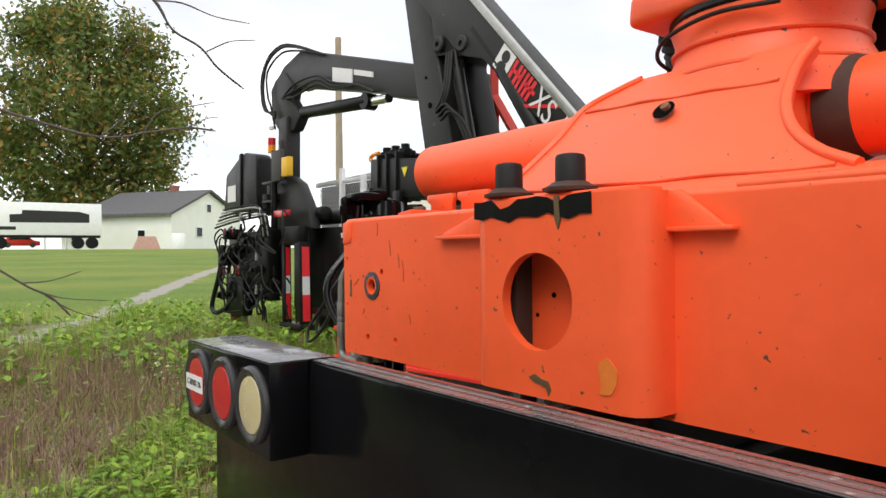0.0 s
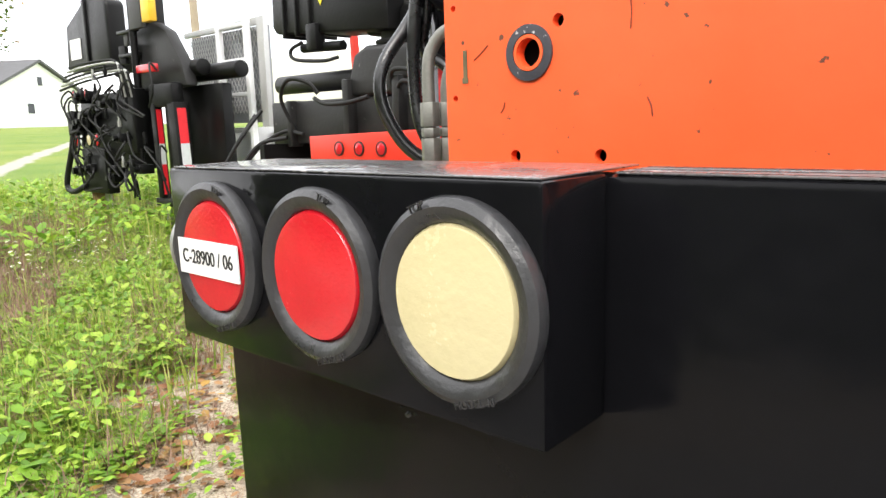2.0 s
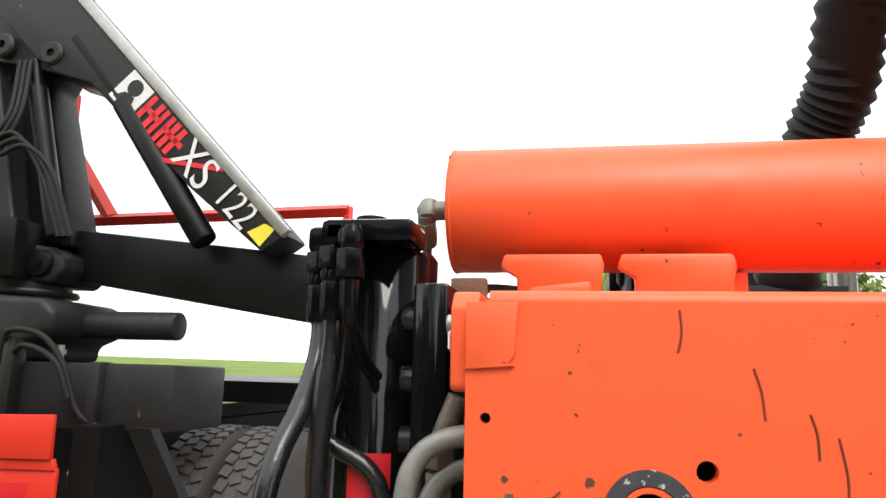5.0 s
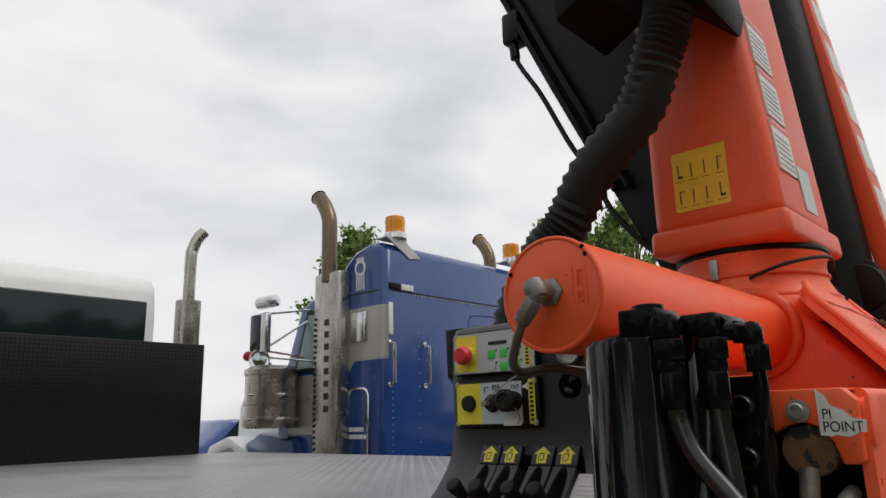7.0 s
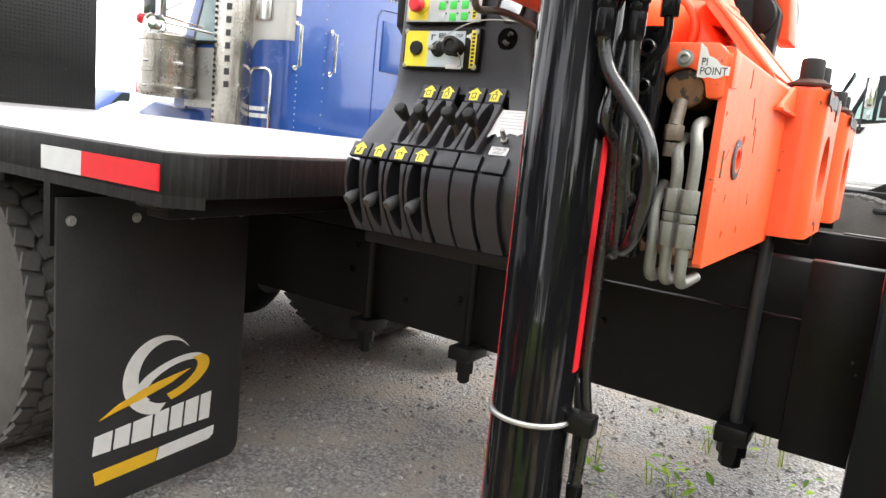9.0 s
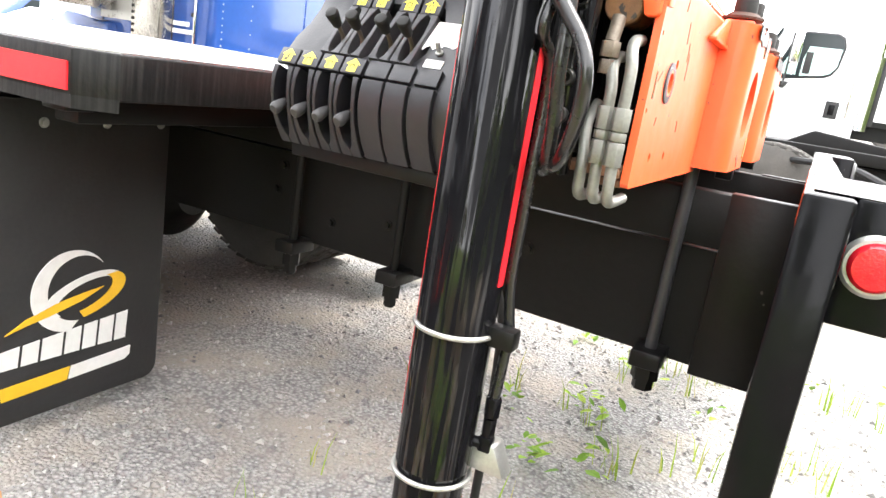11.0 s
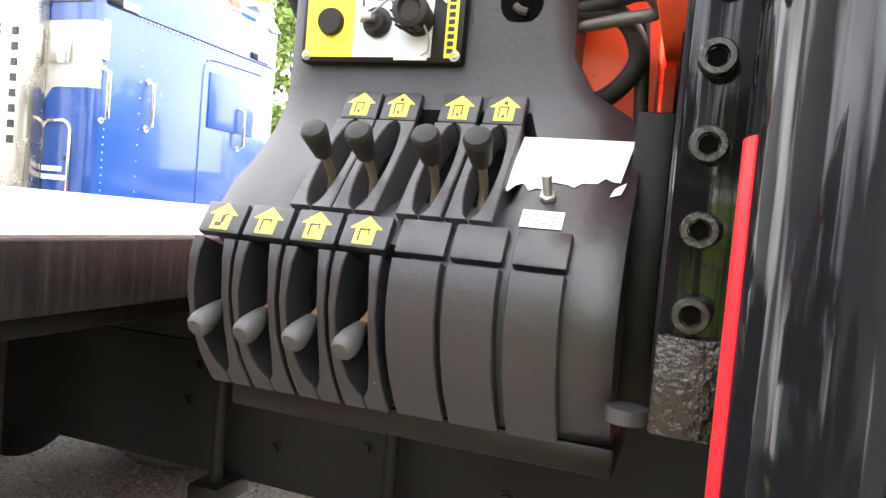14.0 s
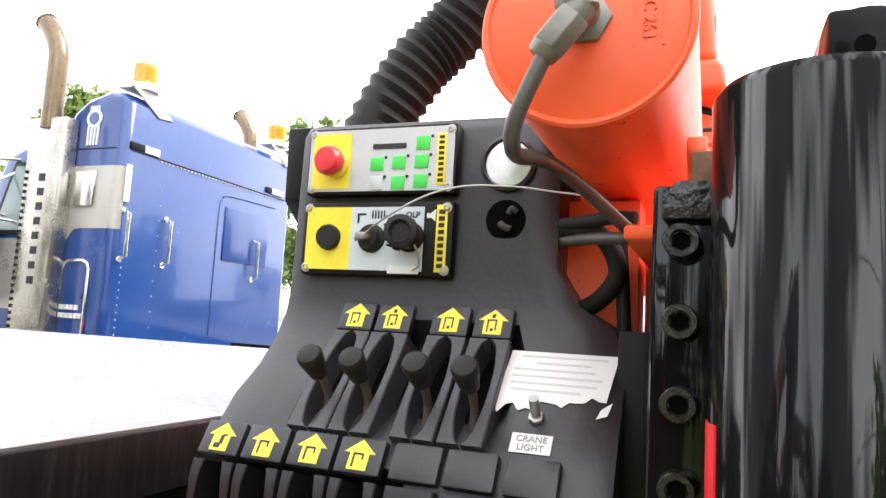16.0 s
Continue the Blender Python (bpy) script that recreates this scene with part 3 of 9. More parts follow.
def dual_wheel(x, y, side, parent, r=0.5):
    bm = tyre_mesh(B(), r, 0.25, side * 0.0)
    tyre_mesh(bm, r, 0.25, -side * 0.31)
    w = part("tyre", bm, TYRE, parent, "dusty black dual truck tyres with blocky tread", 30)
    w.location = (x, y, r)
    bm = B()
    lathe(bm, [(0.29, -0.1), (0.285, 0.09), (0.27, 0.09), (0.26, -0.02), (0.13, -0.05), (0.12, 0.06), (0.0, 0.07)], (0, 0, 0), (side, 0, 0), 32)
    part("rim", bm, STEEL, w, "dull steel wheel rim")
    return w


for s in (-1, 1):
    dual_wheel(s * 1.09, 2.55, s, truck)
    dual_wheel(s * 1.09, 3.80, s, truck)
    # mud flap
    bm = B()
    poly = [(-0.30, 0.94), (-0.30, 0.13), *arc(-0.255, 0.125, 0.045, 180, 270, 6), *arc(0.255, 0.125, 0.045, 270, 360, 6), (0.30, 0.94)]
    prism(bm, poly, "y", 0, 0.010, 0.002)
    flap = part("mud_flap", bm, FLAP, truck, "black rubber mud flap with printed white and yellow emblem")
    flap.location = (s * 0.995, 1.745, 0)
    for k in range(4):
        part("bolt", bolt(B(), (-0.265 + 0.177 * k, -0.001, 0.882), (0, -1, 0), 0.009, 0.008, False), STEEL, flap)
    bm = B()
    box(bm, -0.31, 0.31, 0.011, 0.04, 0.82, 0.992)
    part("flap_bracket", bm, BLACK, flap)
    ring = Matrix.Translation((0.040, 0, 0.402)) @ Matrix.Rotation(radians(-15), 4, "Y") @ Matrix.Diagonal((1, 1, 0.44, 1))
    bm = prism(B(), arc(0.0, 0.422, 0.116, 42, 268, 30) + arc(0.024, 0.426, 0.094, 268, 42, 30), "y", -0.003, -0.0005)
    part("emblem_arc", bm, WHITE_DECAL, flap, "white curved emblem stroke")
    bm = prism(B(), arc(0, 0, 0.128, 8, 205, 26) + arc(0.010, -0.016, 0.100, 205, 8, 26), "y", -0.0032, -0.0005, m=ring)
    part("emblem_arc", bm, WHITE_DECAL, flap, "white curved emblem stroke")
    bm = prism(B(), arc(0.0, -0.010, 0.132, 262, 392, 22) + arc(-0.012, 0.014, 0.104, 392, 262, 22), "y", -0.0036, -0.0005, m=ring)
    part("emblem_swoosh", bm, GOLD_DECAL, flap, "amber yellow swoosh")
    bm = prism(B(), [(-0.182, 0.336), (-0.13, 0.366), (-0.05, 0.394), (0.05, 0.412), (0.10, 0.418), (0.03, 0.388), (-0.06, 0.364), (-0.13, 0.350)], "y", -0.0040, -0.0005)
    part("emblem_swoosh", bm, GOLD_DECAL, flap, "amber yellow swoosh tail")
    x, ws = -0.200, (0.060, 0.054, 0.068, 0.054, 0.050, 0.054, 0.046)
    for w in ws:
        lo, hi = 0.240, lambda u: 0.292 + 0.088 * (u + 0.2)
        bm = prism(B(), [(x, lo), (x + w - 0.009, lo), (x + w - 0.003, hi(x + w)), (x + 0.006, hi(x))], "y", -0.003, -0.0005)
        part("print_bar", bm, WHITE_DECAL, flap)
        x += w
    for bar, mtl in (([(-0.19, 0.152), (-0.008, 0.160), (0.0, 0.198), (-0.197, 0.190)], GOLD_DECAL), ([(-0.004, 0.160), (0.178, 0.168), (0.196, 0.180), (0.198, 0.208), (0.004, 0.198)], WHITE_DECAL)):
        part("print_bar", prism(B(), bar, "y", -0.003, -0.0005), mtl, flap)
for y in (2.55, 3.8):
    bm = B()
    cyl(bm, (-1.1, y, 0.5), (1.1, y, 0.5), 0.07)
    lathe(bm, [(0.1, -0.2), (0.22, -0.08), (0.22, 0.08), (0.1, 0.2)], (0, y, 0.5), (0, 1, 0))
    part("axle", bm, BLACK, truck)
# headboard and cab
bm = B()
box(bm, -1.06, 1.06, DY1 - 0.06, DY1, DZ1, DZ1 + 0.885, 0.006)
hb = part("headboard", bm, BLACK, truck, "black perforated steel headboard")
hv, hf = [], []
for i in range(68):
    for j in range(28):
        x, z = -1.02 + i * 0.03, DZ1 + 0.04 + j * 0.03
        k = len(hv)
        hv += [(x - 0.009, DY1 - 0.0602, z), (x, DY1 - 0.0602, z - 0.009), (x + 0.009, DY1 - 0.0602, z), (x, DY1 - 0.0602, z + 0.009), (x, DY1 - 0.065, z)]
        hf += [(k, k + 1, k + 4), (k + 1, k + 2, k + 4), (k + 2, k + 3, k + 4), (k + 3, k, k + 4)]
me = bpy.data.meshes.new("stud_pattern")
me.from_pydata(hv, [], hf)
me.materials.append(DUSTY_BLACK)
studs = new("stud_pattern", me)
studs.parent = hb
studs["kind"] = "stuff"
bm = B()
prof = [(6.35, 1.0), (6.35, 2.3), (6.38, 2.57), (6.48, 2.68), (7.4, 2.73), (7.65, 2.62), (8.05, 1.95), (9.6, 1.70), (9.7, 1.0), (9.6, 0.6), (6.4, 0.6)]
prism(bm, prof, "x", -1.01, 1.01, 0.07, seg=4)
part("cab", bm, WHITE, truck, "white cab with a wide rear window")
bm = B()
box(bm, -0.90, 0.90, 6.325, 6.352, 1.78, 2.42, 0.03, 3)
part("rear_window", bm, GLASS, truck, "dark rear window")
bm = B()
box(bm, -0.66, 0.66, 5.62, 5.68, 1.0, 1.5)
part("cab_back_panel", bm, BLACK, truck)
bm = B()
cyl(bm, (1.28, 6.3, 1.0), (1.28, 6.3, 2.46), 0.115)
part("stack_guard", bm, STAINED, truck, "perforated exhaust guard")
bm = B()
tube(bm, [(1.28, 6.3, 2.3), (1.28, 6.3, 2.86), (1.29, 6.3, 2.96), (1.33, 6.28, 3.08), (1.38, 6.26, 3.15)], 0.055, 20)
part("exhaust_pipe", bm, STAINED, truck, "curved chrome exhaust stack")

# ---- the loader crane ----
crane = thing("loader_crane", "orange and black folded loader crane on the truck frame", "crane")
bm = B()
holes = [(-1.007, 1.187, 0.016), (-0.968, 1.219, 0.0075), (-1.029, 1.068, 0.0075), (-0.914, 1.069, 0.0075), (-1.122, 1.25, 0.004), (-1.122, 1.14, 0.004)]
rect = [(-1.137, 1.030), (-1.131, 1.024), (1.027, 1.024), (1.027, 1.335), (-1.12, 1.335), *arc(-1.119, 1.317, 0.018, 90, 180, 5)]
sheet(bm, rect, holes, "y", 0.29, 0.302)
beam = part("base_beam", bm, ORANGE, crane, "chipped orange steel cross beam with drilled holes")
bm = B()
tube(bm, [(-1.12, 0.30, 1.335), (1.02, 0.30, 1.335)], 0.010, 12, curve=False)
box(bm, -1.12, 1.027, 0.30, 0.60, 1.333, 1.345, 0.003, 2)
box(bm, -0.99, 0.88, 0.303, 0.60, 1.03, 1.042)
box(bm, -0.90, 0.9, 0.588, 0.60, 1.042, 1.33)
part("beam_casing", bm, ORANGE, beam)
# Near-black filler gives the shade inside the hollow beam.
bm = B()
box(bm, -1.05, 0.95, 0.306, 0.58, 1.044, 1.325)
part("beam_shade_fill", bm, DARK, beam)
bm = B()
lathe(bm, [(0.032, 0), (0.032, 0.003), (0.0215, 0.004), (0.0205, -0.004)], (-1.007, 0.29, 1.187), (0, -1, 0), 40, False)
part("hole_collar", bm, mat("worn_collar", (0.045, 0.045, 0.055), 0.5, var=0.4, scale=30, chips=(0.50, 0.48, 0.48), chip=0.62, chip_scale=110), beam, "scuffed dark collar round a pin hole")
bm = lathe(B(), [(0.0205, -0.002), (0.0205, 0.0036), (0.0165, 0.0036), (0.0160, -0.012)], (-1.007, 0.29, 1.187), (0, -1, 0), 40, False)
part("hole_rim", bm, ORANGE, beam, "orange inner rim")
bm = B()
prism(bm, [(0.295, 1.332), (0.295, 1.272), (0.300, 1.268), (0.316, 1.268), (0.322, 1.290), (0.334, 1.305), (0.35, 1.311), (0.368, 1.306), (0.382, 1.298), (0.412, 1.298), (0.418, 1.304), (0.418, 1.345), (0.308, 1.345)], "x", -1.150, -1.128, 0.003)
pinch = part("end_plate", bm, ORANGE, beam, "rounded orange end plate")


ROD_PAINT = mat("grey_black_rod_paint", (0.03, 0.03, 0.032), 0.35, var=0.3, scale=12)
SOOT_AND_SHADE = mat("sooty_rust_and_opening_shade", (0.055, 0.03, 0.022), 0.8, var=0.4, scale=30)


def bracket(x0, x1, rx, lug=True):
    cx = x0 + 0.171
    bm = B()
    sheet(bm, [(x0 + 0.04, 1.036), (x1 - 0.04, 1.036), (x1 - 0.04, 1.345), (x0 + 0.04, 1.345)], [(cx - 0.014, 1.184, 0.0765)], "y", 0.218, 0.236)
    for xa, a0, a1 in ((x0 + 0.04, 180, 270), (x1 - 0.04, 270, 360)):
        pts = arc(xa, 0.258, 0.04, a0, a1, 8)
        inner = arc(xa, 0.258, 0.024, a1, a0, 8)
        prism(bm, pts + inner, "z", 1.036, 1.345)
    box(bm, x0, x0 + 0.016, 0.258, 0.29, 1.036, 1.345)
    box(bm, x1 - 0.016, x1, 0.258, 0.29, 1.036, 1.345)
    b = part("bracket", bm, ORANGE, crane, "orange bolted bracket with a large round opening")
    # Dark web and ledge, enlarged to give the shade inside the opening.
    part("shade_web", box(box(B(), x0 + 0.017, x0 + 0.078, 0.252, 0.2885, 1.04, 1.335), x0 + 0.078, x1 - 0.017, 0.240, 0.2885, 1.262, 1.30), SOOT_AND_SHADE, b, "dark web and ledge filling the opening's shaded part")
    for hx, hz, hr in ((x0 + 0.128, 1.19, 0.0045), (x0 + 0.09, 1.155, 0.0035)):
        part("drilled_hole", cyl(B(), (hx, 0.2885, hz), (hx, 0.2905, hz), hr, seg=12), DARK, b)
    bm = B()
    box(bm, x0 + 0.016, x1 - 0.016, 0.235, 0.289, 1.30, 1.352, 0.003)
    part("bracket_top", bm, ORANGE, b, "orange clamp bar on the bracket")
    low = [(x0 + 0.272 - 0.0215 * k, 1.3155 + 0.004 * math.sin(k * 2.1) + 0.003 * math.sin(k * 5.3)) for k in range(13)]
    top = [(x0 + 0.014 + 0.0215 * k, 1.3462 - (0.013 if k in (3, 4, 9) else 0.0) + 0.002 * math.sin(k * 3.7)) for k in range(13)]
    part("black_band", prism(B(), top + low, "y", 0.2155, 0.2180), BLACK, b, "ragged band of black paint along the bracket's top")
    for xa, xb, s in (((x0 - 0.165, x0 + 0.004, -1),) if lug else ()) + ((x1 + 0.085, x1 - 0.004, 1),):
        bm = B()
        prism(bm, [(xa, 1.290), (xb, 1.290), (xb, 1.346), (xb + s * 0.02, 1.346), (xa - s * 0.01, 1.300)], "y", 0.277, 0.289, 0.004)
        prism(bm, [(xa + s * 0.012, 1.287), (xb, 1.287), (xb, 1.294), (xa + s * 0.012, 1.294)], "y", 0.272, 0.289, 0.002)
        part("gusset", bm, ORANGE, b, "sloping orange gusset")
    for bx, by in ((x0 + 0.052, 0.262), (x0 + 0.192, 0.262)):
        bm = lathe(B(), [(0.030, 0), (0.043, 0.003), (0.044, 0.008), (0.034, 0.012), (0.028, 0.017)], (bx, by, 1.352), (0, 0, 1), 9)
        part("washer", bm, SOOT_AND_SHADE, b, "ragged sooty washer")
        bm = B()
        lathe(bm, [(0.024, 0), (0.0235, 0.040), (0.021, 0.045), (0.014, 0.047), (0.0, 0.047)], (bx, by, 1.366), (0, 0, 1), 20)
        part("bolt_cap", bm, RUBBER, b, "black capped bolt")
    bm = B()
    cyl(bm, (rx, 0.292, 0.49), (rx, 0.292, 1.04), 0.0145)
    part("tie_rod", bm, ROD_PAINT, b, "black clamping rod")
    bm = B()
    box(bm, rx - 0.05, rx + 0.06, 0.255, 0.33, 0.548, 0.592, 0.008)
    cyl(bm, (rx, 0.292, 0.512), (rx, 0.292, 0.548), 0.033, seg=6)
    cyl(bm, (rx, 0.292, 0.486), (rx, 0.292, 0.512), 0.025, seg=6)
    part("rod_clamp", bm, BLACK, b)
    bm = B()
    box(bm, x1 - 0.06, x1 - 0.02, 0.23, 0.27, 1.0, 1.034, 0.004)
    part("stop_block", bm, BLACK, b)
    return b


bracket(-0.565, -0.208, -0.502)
bracket(0.098, 0.455, 0.502, False)

# slewing cylinder and casting
SY, SZ, SR = 0.622, 1.480, 0.077
bm = B()
lathe(bm, [(SR - 0.006, 0), (SR, 0.004), (SR, 0.90)], (-1.20, SY, SZ), (1, 0, 0), 56)
part("slew_cylinder", bm, ORANGE, crane, "orange painted horizontal slewing cylinder")
bm = B()
lathe(bm, [(SR, 0), (SR, 1.25), (SR - 0.006, 1.255)], (-0.2, SY, SZ), (1, 0, 0), 48)
part("slew_cylinder", bm, ORANGE, crane, "orange painted horizontal slewing cylinder")
for x0, x1 in ((-1.135, -1.022), (-1.008, -0.885)):
    bm = B()
    prism(bm, [(x0 + 0.018, 1.386), (x0 + 0.003, 1.395), (x0, 1.399), (x0 + 0.004, 1.412), (x1 - 0.004, 1.412), (x1, 1.399), (x1 - 0.004, 1.384), (x1 - 0.002, 1.345), (x1 - 0.04, 1.345), (x1 - 0.046, 1.356), (x0 + 0.062, 1.356), (x0 + 0.05, 1.345), (x0 + 0.018, 1.345)], "y", 0.538, 0.553, 0.003)
    part("cylinder_saddle", bm, ORANGE, crane, "notched orange saddle plate under the cylinder")
bm = B()
prism(bm, [(-1.105, 1.345), (-1.04, 1.345), (-1.04, 1.368), (-1.095, 1.362)], "y", 0.42, 0.53, 0.004)
part("stop_plate", bm, ORANGE, crane, "small bent orange stop plate")
bm = B()
frustum(bm, (-0.435, -0.14, 0.375, 1.0, 1.343), (-0.425, -0.15, 0.565, 0.80, 1.565), 0.022)
prism(bm, [(0.293, 1.338), (0.293, 1.352), (0.36, 1.366), (0.60, 1.39), (0.60, 1.338)], "x", -0.12, 0.66, 0.006)
casting = part("slew_casting", bm, ORANGE, crane, "sloping orange crane base casting")
# face plate of the casting: ragged cut on one side, a round cut-out about the cylinder on the other
rows_ = [((-0.600, 0.297, 1.340), (0.20, 0.297, 1.342)), ((-0.592, 0.325, 1.368), (0.02, 0.318, 1.360)), ((-0.586, 0.352, 1.398), (-0.034, 0.340, 1.384)), ((-0.570, 0.380, 1.428), (-0.081, 0.372, 1.419)), ((-0.545, 0.425, 1.477), (-0.112, 0.413, 1.464)), ((-0.535, 0.468, 1.523), (-0.123, 0.452, 1.506)), ((-0.505, 0.490, 1.547), (-0.124, 0.480, 1.536)), ((-0.425, 0.514, 1.575), (-0.114, 0.508, 1.567))]
bm = B()
grid_ = []
for k, (a, c) in enumerate(rows_):
    line = []
    for i in range(25):
        u = i / 24
        p = Vector(a).lerp(Vector(c), u)
        p.x += 0.0035 * noise.noise(Vector((k * 2.1, 0.0, 4.0))) if i == 0 else 0.0
        p.y -= 0.010 * math.sin(math.pi * u) * (k > 0)
        line.append(bm.verts.new(p))
    grid_.append(line)
for k in range(len(grid_) - 1):
    for i in range(24):
        bm.faces.new((grid_[k][i], grid_[k][i + 1], grid_[k + 1][i + 1], grid_[k + 1][i]))
bmesh.ops.recalc_face_normals(bm, faces=bm.faces[:])
bmesh.ops.solidify(bm, geom=bm.faces[:], thickness=0.022)
bmesh.ops.recalc_face_normals(bm, faces=bm.faces[:])
part("face_plate", bm, ORANGE, casting, "bent orange face plate with a ragged cut edge", 50)
for k, off in ((1, 0.0), (5, 0.0)):
    pts = []
    for i in range(1, 24, 2):
        a, c = rows_[k]
        p = Vector(a).lerp(Vector(c), i / 24)
        pts.append((p.x, p.y - 0.010 * math.sin(math.pi * i / 24) - 0.0005, p.z + 0.0015 * math.sin(i * 2.3)))
    bm = tube(B(), pts, 0.0035, 8, 4)
    part("weld_bead", bm, ORANGE_DULL, casting, "painted weld line")
bm = tube(B(), [r[0] for r in rows_[1:]], 0.007, 8, 4)
part("web_edge", bm, ORANGE, casting, "ragged flame-cut web edge")
bm = tube(B(), [r[1] for r in rows_[1:]], 0.008, 10, 5)
part("cut_edge", bm, ORANGE, casting, "rounded edge of the cut-out")
bm = lathe(B(), [(SR + 0.001, -0.012), (SR + 0.007, -0.010), (SR + 0.006, 0.030), (SR + 0.001, 0.042)], (-0.128, SY, SZ), (1, 0, 0), 48)
part("seal_ring", bm, SOOT_AND_SHADE, casting, "dark worn ring round the cylinder")
bm = B()
tube(bm, [(-0.44, SY + (SR + 0.008) * math.cos(q), SZ + (SR + 0.008) * math.sin(q)) for q in [2 * math.pi * k / 40 for k in range(41)]], 0.012, 10, curve=False)
part("cylinder_collar", bm, ORANGE_DULL, casting, "orange collar where the cylinder enters")
port_n = Vector((0, -0.76, 0.65)).normalized()
port_p = Vector((-0.309, 0.4125, 1.487))
bm = lathe(B(), [(0.019, 0.0), (0.019, 0.0016), (0.0, 0.0016)], port_p, port_n, 24)
port = part("grease_port", bm, DARK, casting, "dark oval grease port")
bm = B()
cyl(bm, port_p + Vector((0.005, 0, 0.002)), port_p + Vector((0.005, 0, 0.002)) + port_n * 0.007, 0.008, seg=6)
part("grease_bolt", bm, RUST, port, "small rusty bolt in the port")
CX, CY = -0.27, 0.667
bm = B()
lathe(bm, [(0.205, 1.50), (0.195, 1.54), (0.172, 1.575), (0.160, 1.60), (0.158, 1.635), (0.164, 1.655), (0.164, 1.668)], (CX, CY, 0), (0, 0, 1), 56)
base_ring = part("column_base", bm, ORANGE, crane, "orange round column base")
for z, r in ((1.560, 0.180), (1.612, 0.160)):
    bm = tube(B(), [(CX + r * math.cos(q), CY + r * math.sin(q), z) for q in [2 * math.pi * k / 48 for k in range(49)]], 0.005, 8, curve=False)
    part("weld_bead", bm, ORANGE_DULL, base_ring, "painted weld bead")
col_m = Matrix.Translation((CX, CY, 0)) @ Matrix.Rotation(radians(-1), 4, "Z")


def col_rear(z):
    """Rear face of the column, which leans forward as it rises."""
    return 0.524 + 0.086 * (z - 1.74)


bm = B()
b = bmesh.new()
frustum(b, (-0.188, 0.195, -0.158, 0.158, 1.674), (-0.186, 0.193, -0.152, 0.156, 1.738), 0.016, 4)
frustum(b, (-0.180, 0.185, -0.143, 0.150, 1.725), (-0.175, 0.18, -0.035, 0.145, 2.98), 0.03, 5)
merge(bm, b, col_m)
column = part("column", bm, ORANGE_DULL, crane, "orange box-section crane column with decals")
# stabiliser leg
LX, LY, LR = -1.255, 0.475, 0.0602
bm = B()
lathe(bm, [(0.04, 0.02), (LR - 0.004, 0.02), (LR - 0.004, 0.55)], (LX, LY, 0), (0, 0, 1), 40)
lathe(bm, [(LR, 0.55), (LR, 1.394), (LR - 0.004, 1.40), (LR - 0.02, 1.40)], (LX, LY, 0), (0, 0, 1), 48)
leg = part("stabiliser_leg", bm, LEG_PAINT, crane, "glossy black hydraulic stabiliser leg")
for z in (0.537, 0.782):
    bm = B()
    tube(bm, [(LX + (LR + .002) * math.cos(a), LY + (LR + .002) * math.sin(a), z) for a in [2 * math.pi * k / 40 for k in range(41)]], 0.004, 8, curve=False)
    part("weld_ring", bm, STEEL, leg, "bare metal weld ring")
bm = B()
box(bm, -1.197, -1.165, 0.372, 0.572, 1.03, 1.36, 0.004)
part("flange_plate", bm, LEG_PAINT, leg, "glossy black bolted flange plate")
bm = B()
cyl(bm, (LX, LY, 0.0), (LX, LY, 0.03), 0.11)
part("foot", bm, BLACK, leg)


# flange bolts, tapes, hydraulic lines on the leg
for y, zs in ((0.553, [1.321 - 0.053 * k for k in range(5)]), (0.392, [1.328 - 0.053 * k for k in range(6)])):
    for z in zs:
        bm = lathe(B(), [(0.0118, 0), (0.0118, 0.0105), (0.0108, 0.012), (0.0072, 0.012), (0.0066, 0.006), (0, 0.006)], (-1.197, y, z), (-1, 0, 0), 24)
        fb = part("flange_bolt", bm, BOLT, leg, "black socket-head bolt")
        part("socket", cyl(B(), (-1.2028, y, z), (-1.2042, y, z), 0.0066, seg=6), DARK, fb)
CAST = mat("rough_cast_black", (0.010, 0.010, 0.010), 0.2, var=0.3, bump=1.0, bscale=140, spec=0.6)
for poly, x0, x1 in (([(0.525, 1.335), (0.566, 1.335), (0.566, 1.352), (0.556, 1.362), (0.525, 1.362)], -1.205, -1.14), ([(0.518, 1.03), (0.572, 1.03), (0.572, 1.095), (0.518, 1.095)], -1.203, -1.15)):
    part("flange_end", prism(B(), poly, "x", x0, x1, 0.003), CAST, leg, "rough cast glossy black block")
bm = B()
box(bm, -1.19, -1.15, 0.532, 0.548, 1.36, 1.385, 0.002)
part("weld_tab", bm, RUST, leg)
for aa, ab, z0, z1 in ((72, 112, 0.62, 1.212), (262, 300, 0.86, 1.206)):
    bm = B()
    turns = [radians(aa + (ab - aa) * k / 8) for k in range(9)]
    pts = [(LX + (LR + 0.0012) * math.cos(q), LY + (LR + 0.0012) * math.sin(q)) for q in turns]
    pts += [(LX + (LR - 0.002) * math.cos(q), LY + (LR - 0.002) * math.sin(q)) for q in turns[::-1]]
    prism(bm, pts, "z", z0, z1)
    part("reflective_tape", bm, RED_TAPE, leg, "strip of red reflective tape")


def hex_nut(bm, p, d, r, h):
    p, d = Vector(p), Vector(d).normalized()
    return cyl(bm, p, p + d * h, r, seg=6, w=0.001)


# valve block and fittings above the leg
bm = B()
box(bm, -1.292, -1.232, 0.436, 0.480, 1.399, 1.432, 0.004)
cyl(bm, (-1.262, 0.458, 1.430), (-1.262, 0.458, 1.438), 0.017, seg=20, w=0.002)
box(bm, -1.285, -1.20, 0.375, 0.44, 1.398, 1.420, 0.005)
